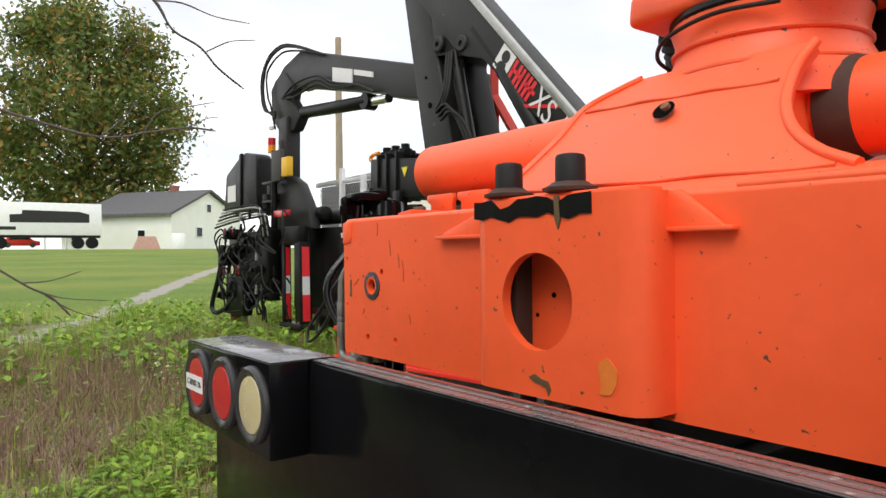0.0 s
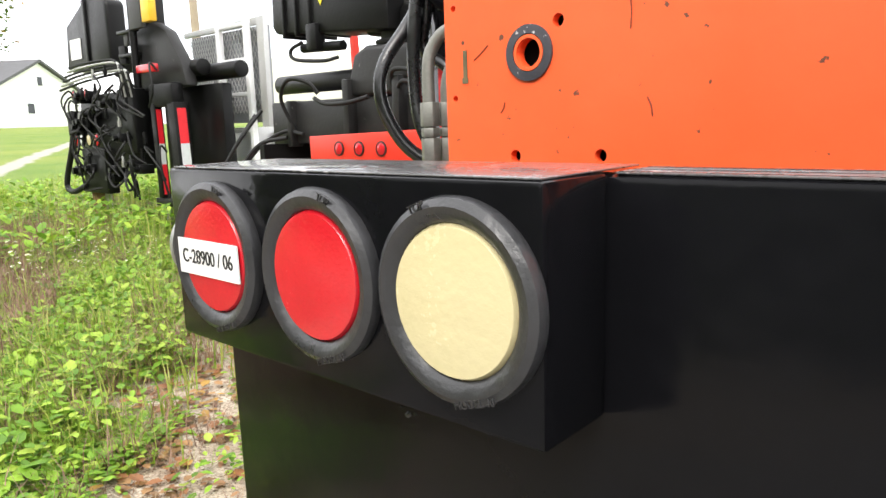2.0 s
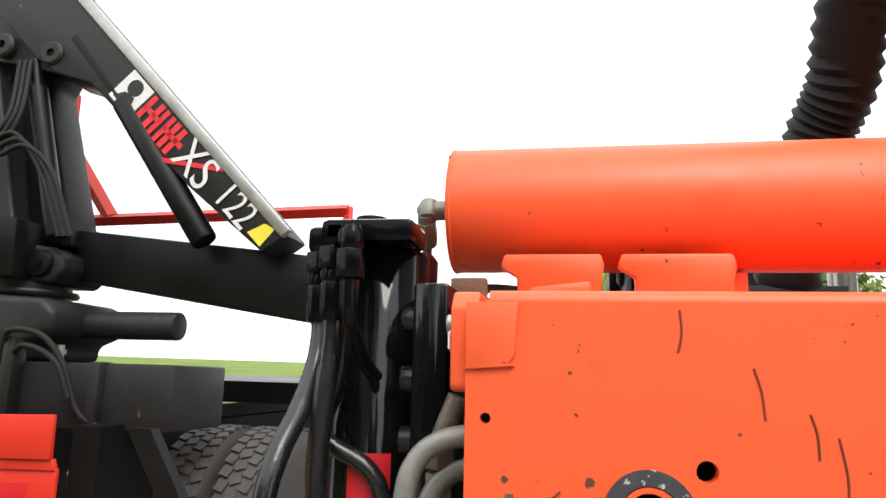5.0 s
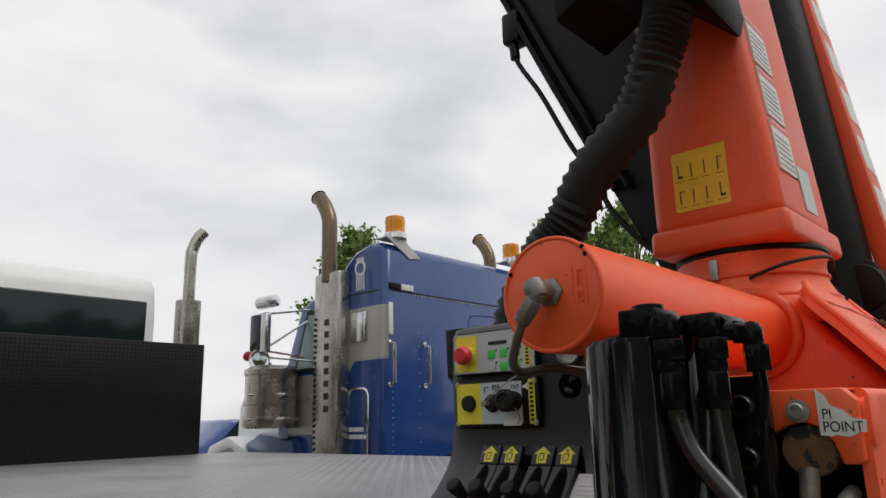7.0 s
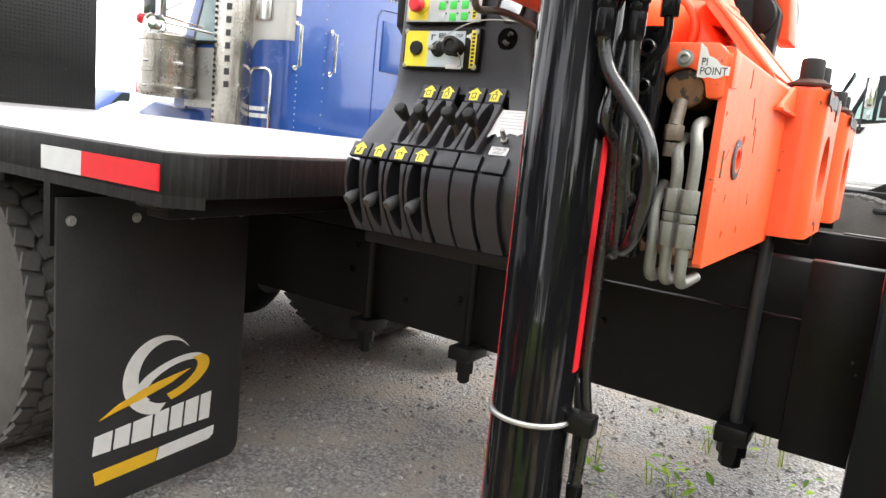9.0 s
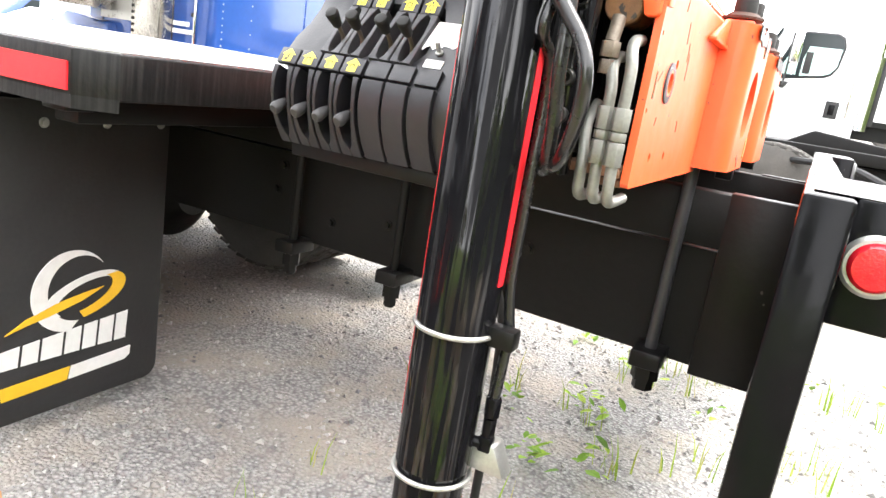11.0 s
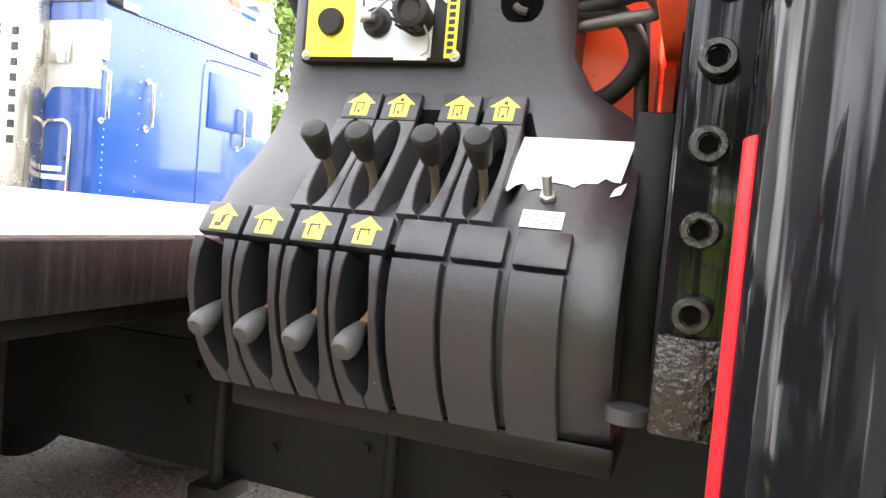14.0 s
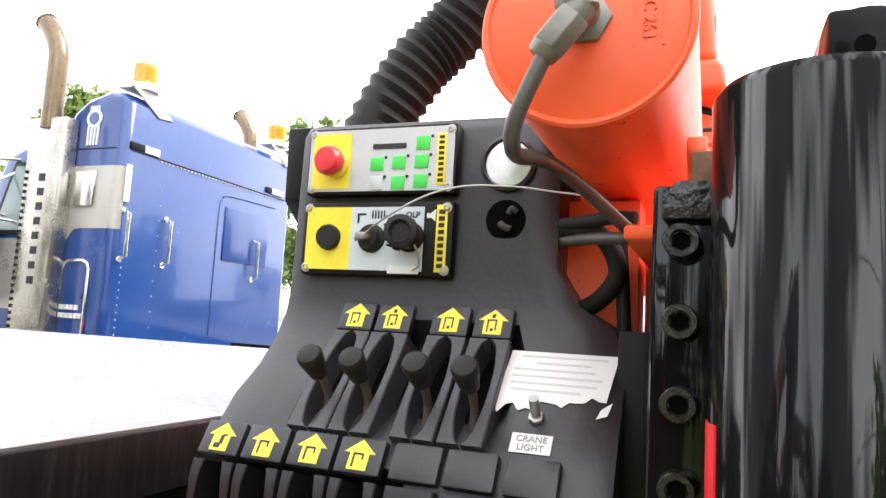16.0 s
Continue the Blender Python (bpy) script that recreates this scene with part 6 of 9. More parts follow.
prism(bm, [(-4.61, 1.78), (-4.57, 1.735), (-3.84, 1.684), (-3.5, 1.66), (-3.5, 1.93), (-3.85, 1.975), (-4.20, 2.02), (-4.60, 2.05)], "y", 2.45, 2.75, 0.015)
arm = wpart("folded_arm", bm, BLACK, ht, "black folded outer arm with ribs")
for x in (-4.47, -4.34, -4.20):
    bm = B()
    box(bm, x - 0.012, x + 0.012, 2.435, 2.77, 1.70, 2.07, 0.003)
    wpart("arm_rib", bm, BLACK, arm)
    bm = B()
    lathe(bm, [(0.055, 0), (0.055, 0.06), (0.035, 0.065), (0.035, 0.10), (0.0, 0.10)], (x - 0.03, 2.55, 2.04), (0, 0, 1), 14)
    box(bm, x - 0.08, x + 0.02, 2.50, 2.62, 2.03, 2.09, 0.008)
    wpart("arm_valve", bm, BLACK, arm)
bm = B()
prism(bm, [(-4.13, 1.935), (-4.05, 1.935), (-4.09, 1.86)], "y", 2.446, 2.4495)
wpart("warning_triangle", bm, YELLOW, arm, "yellow warning triangle")
bm = tube(B(), [(-4.55, 2.5, 2.1), (-4.64, 2.5, 2.09), (-4.68, 2.5, 2.06), (-4.60, 2.5, 2.03)], 0.016, 10)
wpart("amber_hook", bm, AMBER, arm)
bm = B()
box(bm, -4.22, -4.12, 2.42, 2.5, 1.60, 1.76, 0.01)
cyl(bm, (-4.35, 2.5, 1.63), (-3.95, 2.5, 1.615), 0.03)
wpart("arm_bracket", bm, BLACK, arm)
bm = tube(B(), [(-4.3, 2.45, 1.66), (-4.42, 2.45, 1.62), (-4.38, 2.45, 1.56), (-4.1, 2.45, 1.53), (-3.95, 2.45, 1.54)], 0.012, 10)
wpart("hydraulic_hose", bm, RUBBER, ht)
bm = B()
prism(bm, [(-3.50, 1.94), (-2.2, 1.80), (-2.2, 1.50), (-3.50, 1.70)], "y", 2.72, 3.05, 0.015)
wpart("lower_arm", bm, BLACK, ht, "black lower arm")
for pts, r in (([(-4.05, 3.2, 2.96), (-3.91, 3.2, 2.83), (-3.885, 3.2, 1.2)], 0.042), ([(-3.91, 3.2, 2.55), (-3.58, 3.2, 2.10)], 0.042), ([(-3.88, 3.2, 2.08), (-2.2, 3.2, 2.12)], 0.036), ([(-4.70, 3.2, 2.50), (-4.62, 3.2, 1.2)], 0.036), ([(-2.2, 3.2, 2.14), (-2.2, 3.2, 1.2)], 0.026)):
    bm = tube(B(), pts, r, 4, curve=False)
    wpart("rack_tube", bm, RED, ht, "red square tube of a cab rack")
for pts in ([(-4.80, 2.45, 1.25), (-4.86, 2.30, 1.05), (-5.0, 2.2, 0.80), (-5.12, 2.15, 0.62), (-5.05, 2.12, 0.53), (-4.9, 2.15, 0.62), (-4.72, 2.2, 0.86), (-4.62, 2.3, 1.02), (-4.45, 2.4, 1.06)],
            [(-4.88, 2.45, 1.22), (-4.93, 2.3, 1.0), (-5.03, 2.2, 0.75), (-5.0, 2.18, 0.6), (-4.84, 2.25, 0.8), (-4.70, 2.35, 1.0), (-4.5, 2.42, 1.1), (-4.3, 2.42, 1.08)],
            [(-4.40, 2.44, 1.1), (-4.42, 2.35, 1.3), (-4.30, 2.32, 1.42), (-4.15, 2.36, 1.40), (-4.10, 2.4, 1.33)],
            [(-3.45, 2.42, 1.32), (-3.38, 2.36, 1.42), (-3.22, 2.36, 1.40), (-3.12, 2.38, 1.28), (-3.05, 2.4, 1.1), (-2.95, 2.42, 1.03)],
            [(-3.42, 2.42, 1.30), (-3.30, 2.36, 1.36), (-3.15, 2.36, 1.30), (-3.08, 2.38, 1.15)],
            [(-4.1, 2.37, 1.30), (-3.95, 2.34, 1.26), (-3.75, 2.34, 1.26), (-3.6, 2.37, 1.29)]):
    bm = tube(B(), pts, 0.013, 10)
    wpart("hydraulic_hose", bm, RUBBER, ht, "black hydraulic hose")
for x in (-3.44, -3.28):
    bm = B()
    cyl(bm, (x, 2.55, 1.30), (x, 2.55, 1.37), 0.018)
    cyl(bm, (x, 2.55, 1.33), (x, 2.55, 1.35), 0.028, seg=6)
    wpart("hose_fitting", bm, STEEL, ht)
for s in (-1, 1):
    w = dual_wheel(s * 0.98, 0.95, s, ht)
bm = B()
box(bm, -3.95, -3.87, 2.5, 8.5, 0.7, 1.0)
box(bm, -3.13, -3.05, 2.5, 8.5, 0.7, 1.0)
box(bm, -4.55, -4.50, 2.25, 2.7, 0.7, 1.02)
box(bm, -2.98, -2.86, 2.3, 2.7, 0.55, 1.05)
prism(bm, [(-2.75, 1.05), (-2.65, 1.05), (-2.45, 0.72), (-2.55, 0.72)], "y", 2.3, 2.36)
wpart("frame", bm, DUSTY_BLACK, ht, "black truck frame")
bm = B()
box(bm, -4.75, -2.3, 3.6, 8.0, 1.10, 1.22)
wpart("deck", bm, BLACK, ht)

# ---- the farther crane truck ----
xt = thing("black_crane_truck", "truck with a black rear loader crane, outriggers down in the weeds", "truck", YARD_TILT @ Matrix.Translation((-8.8, 3.4, 0)))
MESH_ALU = mat("dull_mesh_aluminium", (0.30, 0.31, 0.32), 0.5, metal=0.4, var=0.2, scale=8)
bm = B()
prism(bm, [(-10.95, 1.96), (-9.55, 1.90), (-9.55, 2.70), (-9.62, 2.76), (-10.05, 2.83), (-10.2, 2.82), (-10.86, 2.55)], "y", 3.5, 3.74, 0.04)
tk = wpart("oil_tank", bm, BLACK, xt, "black hydraulic oil tank")
bm = B()
prism(bm, [(-10.22, 1.95), (-10.14, 1.95), (-10.14, 2.83), (-10.22, 2.80)], "y", 3.47, 3.52, 0.01)
wpart("tank_edge", bm, BLACK, tk)
bm = B()
box(bm, -10.74, -10.40, 3.488, 3.497, 2.10, 2.36)
wpart("label", bm, WHITE_DECAL, tk, "white label")
bm = B()
prism(bm, [(-8.40, 1.58), (-7.34, 1.58), (-7.42, 1.82), (-7.70, 2.16), (-7.95, 2.27), (-8.38, 2.29)], "y", 3.28, 3.42, 0.03)
box(bm, -8.32, -8.05, 3.28, 3.48, 2.2, 3.05, 0.02)
prism(bm, [(-8.30, 2.85), (-7.94, 2.85), (-7.76, 3.01), (-8.02, 3.27), (-7.95, 3.42), (-8.22, 3.66), (-8.50, 3.62), (-8.66, 3.50), (-8.62, 3.12), (-8.45, 2.95)], "y", 3.32, 3.47, 0.03)
wpart("column", bm, WEATHERED_BLACK, xt, "black crane column")
bm = B()
prism(bm, [(-8.6, 3.60), (-8.3, 3.76), (-7.79, 3.86), (-5.11, 3.09), (-4.4, 2.89), (-4.4, 2.57), (-5.11, 2.76), (-5.69, 2.88), (-5.8, 2.95), (-7.89, 3.41), (-8.1, 3.42)], "y", 3.35, 3.65, 0.03)
xb = wpart("boom", bm, WEATHERED_BLACK, xt, "black folded crane boom")
bm = B()
cyl(bm, (-7.80, 3.4, 3.07), (-6.2, 3.4, 2.93), 0.075, w=0.01)
cyl(bm, (-6.2, 3.33, 2.93), (-6.2, 3.47, 2.93), 0.09)
wpart("boom_cylinder", bm, BLACK, xt, "black boom cylinder")
wpart("cylinder_rod", cyl(B(), (-6.2, 3.4, 2.925), (-5.80, 3.4, 2.90), 0.05), CHROME, xt, "bright cylinder rod")
bm = B()
prism(bm, [(-6.92, 3.26), (-6.46, 3.15), (-6.46, 3.33), (-6.92, 3.45)], "y", 3.335, 3.348)
wpart("label", bm, WHITE_DECAL, xb, "white label on the boom")
bm = B()
prism(bm, [(-6.42, 3.26), (-6.02, 3.15), (-6.02, 3.21), (-6.42, 3.32)], "y", 3.335, 3.348)
wpart("label", bm, WHITE_DECAL, xb)
random.seed(5)
for k in range(7):
    a = random.uniform(-0.1, 0.15)
    bm = tube(B(), [(-8.38, 3.27, 3.02 + a), (-8.62 - a, 3.27, 3.25), (-8.72 - a, 3.27, 3.5 + a), (-8.65, 3.27, 3.80 + a * 0.8), (-8.25, 3.27, 3.93 + a * 0.5), (-7.85, 3.30, 3.88 + a * 0.3), (-7.1, 3.33, 3.64)], 0.013, 8)
    wpart("hydraulic_hose", bm, RUBBER, xt)
for k in range(3):
    bm = tube(B(), [(-8.2, 3.28, 3.3), (-7.8, 3.28, 3.26 + 0.08 * k), (-7.2, 3.28, 3.30 + 0.05 * k), (-6.8, 3.28, 3.16 + 0.04 * k), (-6.3, 3.3, 3.12), (-5.95, 3.3, 2.98)], 0.014, 8)
    wpart("hydraulic_hose", bm, RUBBER, xt)
bm = B()
box(bm, -8.20, -7.93, 3.14, 3.20, 2.20, 2.60, 0.01)
wpart("control_plate", bm, SKIN_GREY, xt, "grey control plate")
bm = B()
box(bm, -7.86, -7.68, 3.12, 3.2, 2.24, 2.48, 0.01)
wpart("yellow_sign", bm, GOLD_DECAL, xt, "yellow sign")
bm = B()
cyl(bm, (-8.25, 3.2, 1.60), (-8.25, 3.2, 2.62), 0.04)
wpart("mast", bm, BLACK, xt)
wpart("brace", tube(B(), [(-8.62, 3.5, 2.24), (-9.12, 3.5, 1.85)], 0.055, 4, curve=False), DUSTY_BLACK, xt, "slanting black brace")
for z, mtl in ((2.60, AMBER), (2.70, RED_LENS)):
    bm = B()
    cyl(bm, (-8.33, 3.2, z), (-8.33, 3.2, z + 0.095), 0.05)
    wpart("signal_light", bm, mtl, xt)
for k in range(6):
    bm = tube(B(), [(-10.05 + 0.07 * k, 3.05, 1.66 + 0.05 * k), (-9.2, 3.02, 1.72 + 0.04 * k), (-8.25 - 0.05 * k, 3.05, 1.76 + 0.03 * k), (-8.12 - 0.05 * k, 3.05, 1.70 + 0.02 * k), (-8.10 - 0.05 * k, 3.08, 1.5)], 0.015, 8)
    wpart("steel_pipe", bm, STEEL if k in (1, 4) else DUSTY_BLACK, xt, "bright hydraulic pipe")
for x0, x1, z in ((-8.4, -7.28, 1.77), (-8.3, -6.82, 1.725)):
    bm = B()
    cyl(bm, (x0, 3.45 if z > 1.75 else 3.6, z), (x1, 3.45 if z > 1.75 else 3.6, z), 0.085, seg=24, w=0.01)
    wpart("slew_cylinder", bm, BLACK, xt)
wpart("crane_base", box(B(), -9.75, -8.25, 3.15, 3.4, 0.72, 1.58, 0.02), BLACK, xt, "black crane base with lamps")
wpart("hose_guard", box(B(), -9.6, -8.95, 3.05, 3.2, 0.42, 0.95, 0.02), BLACK, xt)
wpart("valve_box", box(B(), -9.95, -9.7, 3.05, 3.2, 1.1, 1.4, 0.02), BLACK, xt)
wpart("leg_guide", box(B(), -8.6, -8.2, 3.1, 3.26, 0.9, 1.6, 0.02), BLACK, xt)
for k in range(3):
    small_lamp(xt, (-9.55 + k * 0.18, 3.02, 1.58), 0.05, RED_LENS, "red lamp")
for x, mtl in ((-9.62, RED_LENS), (-9.44, WHITE_DECAL), (-9.24, CREAM_LENS), (-9.02, RED_LENS)):
    small_lamp(xt, (x, 3.02, 1.05), 0.065, mtl, "round lamp")
bm = B()
box(bm, -8.05, -7.66, 3.1, 3.16, 1.735, 1.82, 0.01)
wpart("red_lamp", bm, RED_LENS, xt, "red lamp bar")
random.seed(9)
for k in range(16):
    x, z = random.uniform(-9.75, -8.0), random.uniform(0.7, 1.7)
    bm = tube(B(), [(x, 3.05, z), (x + random.uniform(-.15, .15), 2.98, z - 0.1), (x + random.uniform(-.25, .25), 2.98, z - random.uniform(.15, .3)), (x + random.uniform(-.3, .3), 3.08, z - random.uniform(.1, .35))], 0.014, 8)
    wpart("hydraulic_hose", bm, RUBBER, xt)
    bm = B()
    x, z = random.uniform(-9.7, -8.0), random.uniform(0.6, 1.7)
    box(bm, x - .06, x + .07, 3.0, 3.15, z - .05, z + .05, 0.01)
    cyl(bm, (x, 2.95, z), (x, 3.1, z), 0.03)
    wpart("valve", bm, BLACK, xt)
random.seed(19)
for k in range(22):
    x, z = random.uniform(-9.7, -7.3), random.uniform(0.75, 1.8)
    bm = tube(B(), [(x, 3.02, z), (x + random.uniform(-.1, .1), 2.94, z + 0.06), (x + random.uniform(-.3, .3), 2.93, z - random.uniform(.05, .2)), (x + random.uniform(-.35, .35), 3.0, z - random.uniform(.2, .5))], 0.011, 8)
    wpart("hydraulic_hose", bm, RUBBER, xt)
for k in range(18):
    x, z = random.uniform(-9.7, -7.4), random.uniform(0.7, 1.8)
    bm = B()
    cyl(bm, (x, 3.0, z), (x, 3.0, z + 0.07), 0.022, seg=6)
    cyl(bm, (x, 3.0, z + 0.07), (x, 3.0, z + 0.12), 0.015, seg=10)
    wpart("hose_fitting", bm, STEEL if k % 5 == 0 else BLACK, xt)
for x, z, w, h, mtl in ((-8.62, 1.98, 0.16, 0.2, DUSTY_BLACK), (-8.50, 2.15, 0.10, 0.16, SKIN_GREY), (-8.32, 1.98, 0.06, 0.20, DUSTY_BLACK), (-8.75, 1.80, 0.22, 0.09, DUSTY_BLACK), (-8.28, 2.55, 0.05, 0.09, WHITE_DECAL), (-8.45, 2.95, 0.06, 0.05, WHITE_DECAL)):
    wpart("cover_plate", box(B(), x - w / 2, x + w / 2, 3.225, 3.27, z - h / 2, z + h / 2, 0.008), mtl, xt)
for z in (1.95, 2.2):
    wpart("column_rib", box(B(), -8.66, -8.22, 3.2, 3.26, z, z + 0.035, 0.006), BLACK, xt)
bm = tube(B(), [(-9.7, 3.05, 1.40), (-9.72, 3.0, 1.0), (-9.98, 3.0, 0.62), (-10.02, 3.0, 0.46), (-9.8, 3.0, 0.42), (-9.5, 3.05, 0.52)], 0.035, 10)
wpart("hydraulic_hose", bm, RUBBER, xt, "thick drooping hose")
for x, y, h, lean in ((-7.85, 3.20, 0.045, 0.03), (-7.45, 3.24, 0.078, 0.05)):
    bm = frustum(B(), (x - h, x + h, y - h, y + h, 0.40), (x - h - lean, x + h - lean, y - h, y + h, 1.42), 0.008)
    o = wpart("stabiliser_leg", bm, BLACK, xt, "black stabiliser leg with red and white tape")
    for k, (z0, z1) in enumerate(((1.36, 1.0), (1.0, 0.78), (0.78, 0.46))):
        q = [(x + h + 0.004 - lean * (z - 0.4) / 1.02, z) for z in (z1, z0)]
        bm = prism(B(), [q[0], (q[0][0] - 0.02, z1), (q[1][0] - 0.02, z0), q[1]], "y", y - h * 0.62, y + h * 0.62)
        wpart("reflective_tape", bm, WHITE_TAPE if k == 1 else RED_TAPE, o)
wpart("crane_frame", box(B(), -8.3, -7.05, 3.50, 3.62, 0.55, 1.60, 0.02), BLACK, xt, "dark frame behind the stabiliser legs")
wpart("leg_clamp", box(B(), -7.95, -7.34, 3.14, 3.33, 0.34, 0.42, 0.01), BLACK, xt)
wpart("leg_head", box(B(), -7.96, -7.44, 3.16, 3.30, 1.38, 1.62, 0.03), BLACK, xt)
for x, r, mtl in ((-7.85, 0.035, STEEL), (-7.45, 0.075, RUST), (-9.55, 0.12, RUST), (-9.38, 0.04, STEEL)):
    bm = B()
    cyl(bm, (x, 3.23, 0), (x, 3.23, 0.45), r)
    wpart("leg_foot", bm, mtl, xt, "rusty leg foot" if mtl is RUST else "bare steel rod")
bm = B()
box(bm, -7.40, -6.95, 3.3, 3.36, 0.55, 0.62)
cyl(bm, (-8.9, 4.6, 0.5), (-6.9, 4.6, 0.5), 0.49, seg=40)
box(bm, -9.5, -7.0, 4.2, 9.0, 0.75, 1.1)
wpart("chassis", bm, BLACK, xt, "dark truck chassis and wheels")
for x, z1 in ((-7.62, 2.38), (-7.08, 2.25)):
    bm = prism(B(), [(x - 0.034, 0.44), (x + 0.034, 0.44), (x + 0.004, z1), (x - 0.064, z1)], "y", 3.84, 3.90, 0.006)
    wpart("ladder_rail", bm, WHITE, xt, "white ladder rail")
for z in (0.455, 0.735, 1.10, 1.475, 1.83, 2.19):
    wpart("ladder_rung", box(B(), -7.64, -7.10, 3.85, 3.89, z, z + 0.045, 0.006), WHITE, xt, "white ladder rung")
bm = B()
box(bm, -7.00, -6.88, 3.92, 3.98, 1.15, 2.27, 0.006)
box(bm, -7.86, -7.80, 3.96, 4.0, 1.25, 2.28, 0.004)
prism(bm, [(-8.55, 2.20), (-6.9, 2.20), (-6.9, 2.28), (-8.55, 2.26)], "y", 3.95, 3.99, 0.004)
wpart("rack_post", bm, GALV_GREY, xt, "aluminium rack post")
wpart("body_panel", box(B(), -8.5, -6.95, 4.02, 4.05, 1.20, 2.2), MESH_ALU, xt, "dull aluminium panel behind the mesh")
for x0, x1 in ((-8.5, -7.87), (-7.78, -7.0)):
    for j in range(8):
        bm = B()
        z = 1.30 + j * 0.11
        for k in range(12):
            u, w = x0 + (x1 - x0) * k / 12, (x1 - x0) / 12
            for a, c in ((z, z + 0.11), (z + 0.11, z)):
                prism(bm, [(u, a), (u + w, c), (u + w, c + 0.008), (u, a + 0.008)], "y", 3.99, 3.997)
        wpart("mesh_panel", bm, GALV_GREY, xt)
bm = B()
box(bm, -7.6, -7.2, 3.95, 4.2, 0.45, 1.15, 0.01)
wpart("step_box", bm, GALV_GREY, xt)

# pale van body and pole behind them
vb = thing("box_van_body", "pale cream box body standing in the yard behind", "van body", Matrix.Translation((-13.18, 9.22, -0.07)))
bm = B()
prism(bm, [(-1.3, 0.9), (3.7, 0.9), (3.7, 2.42), (3.2, 2.62), (-1.3, 2.76)], "y", -0.1, 1.9, 0.08, seg=3)
part("box", bm, mat("cream_paint", (0.70, 0.68, 0.58), 0.5, var=0.06, scale=1), vb)
bm = B()
for x in (-0.4, 2.6):
    cyl(bm, (x, 0.0, 0.45), (x, 1.8, 0.45), 0.45)
part("axle", bm, TYRE, vb)
for k in range(6):
    part("reflective_tape", box(B(), -1.25 + k * 0.3, -0.97 + k * 0.3, -0.106, -0.101, 1.24, 1.31), RED_TAPE if k % 2 == 0 else WHITE_TAPE, vb, "band of red and white tape")
pole = thing("utility_pole", "plain wooden utility pole", "pole", Matrix.Translation((-22.47, 12.05, 0.18)))
bm = B()
cyl(bm, (0, 0, 0), (0, 0, 9), 0.15, 0.11)
part("post", bm, mat("weathered_pole_wood", (0.32, 0.26, 0.19), 0.85, var=0.2, scale=3), pole)

# ---- house, trailer and tree on the rise ----
house = thing("house", "pale sided house with a grey shingled gable roof", "house", Matrix(((-0.8, -0.6, 0, -62.15), (-0.6, 0.8, 0, 17.48), (0, 0, 1, 1.71), (0, 0, 0, 1))))
# local x runs along the eave wall, local y along the gable wall
bm = B()
prism(bm, [(0, -0.1), (10.8, -0.1), (10.8, 3.15), (5.4, 5.35), (0, 3.15)], "x", 0, 9.5)
hw = part("wall", bm, SIDING, house, "pale horizontal siding")
for k in range(15):
    bm = B()
    box(bm, 0, 9.5, -0.02, 0.0, 0.1 + k * 0.2, 0.115 + k * 0.2)
    part("siding_board", bm, SIDING, hw)
bm = B()
for a, c in (((-0.5, 2.95), (5.4, 5.40)), ((11.3, 2.95), (5.4, 5.40))):
    prism(bm, [a, c, (c[0], c[1] + 0.22), (a[0], a[1] + 0.22)], "x", -0.35, 9.9)
part("roof", bm, SHINGLE, house, "grey shingle roof")
bm = B()
box(bm, 3.4, 4.0, 5.1, 5.7, 5.0, 6.1)
part("chimney", bm, mat("chimney_brick", (0.24, 0.10, 0.07), 0.9, var=0.3), house, "brick chimney")
bm = B()
box(bm, 9.5, 12.6, 0.9, 5.0, -0.1, 2.75)
for px_ in (11.0, 13.4):
    box(bm, px_, px_ + 0.12, -0.2, -0.08, -0.1, 2.7)
box(bm, 9.5, 13.8, -0.45, -0.35, 2.55, 2.75)
prism(B_porch := B(), [(-0.5, 2.7), (5.4, 3.9), (5.4, 4.05), (-0.5, 2.85)], "x", 9.5, 14.0)
part("porch_roof", B_porch, SHINGLE, house, "grey shingled porch roof")
part("porch", bm, SIDING, house, "low lean-to porch")
for x0, y0, z0, w, h, gable in ((2.6, 0, 1.0, 0.9, 0.8, False), (10.2, 0.4, 0.9, 0.8, 0.9, False), (0, 3.4, 1.1, 1.0, 1.0, True), (0, 5.0, 3.4, 0.8, 0.9, True)):
    bm = B()
    if gable:
        box(bm, -0.06, 0.01, y0, y0 + w, z0, z0 + h, 0.02)
    else:
        box(bm, x0, x0 + w, y0 - 0.06, y0 + 0.01, z0, z0 + h, 0.02)
    wn_ = part("window", bm, WHITE, house, "small white framed window")
    bm = B()
    if gable:
        box(bm, -0.08, -0.055, y0 + 0.1, y0 + w - 0.1, z0 + 0.1, z0 + h - 0.1)
    else:
        box(bm, x0 + 0.1, x0 + w - 0.1, y0 - 0.08, y0 - 0.055, z0 + 0.1, z0 + h - 0.1)
    part("pane", bm, GLASS, wn_)
junk = thing("garden_table", "faded pink and white boards leaning by the house", "boards", Matrix.Translation((-58.56, 14.37, 1.64)))
bm = B()
prism(bm, [(-1.0, 0), (1.2, 0), (0.8, 1.1), (-0.5, 1.1)], "x", 0, 0.2)
part("board", bm, mat("faded_pink_board", (0.55, 0.33, 0.28), 0.8, var=0.2), junk)
tank = thing("white_barrel", "white plastic barrel by the house wall", "barrel", Matrix.Translation((-59.45, 17.27, 1.64)))
bm = lathe(B(), [(0.55, 0), (0.6, 0.3), (0.6, 1.1), (0.5, 1.4), (0, 1.4)], (0, 0, 0), (0, 0, 1), 20)
part("drum", bm, WHITE, tank)
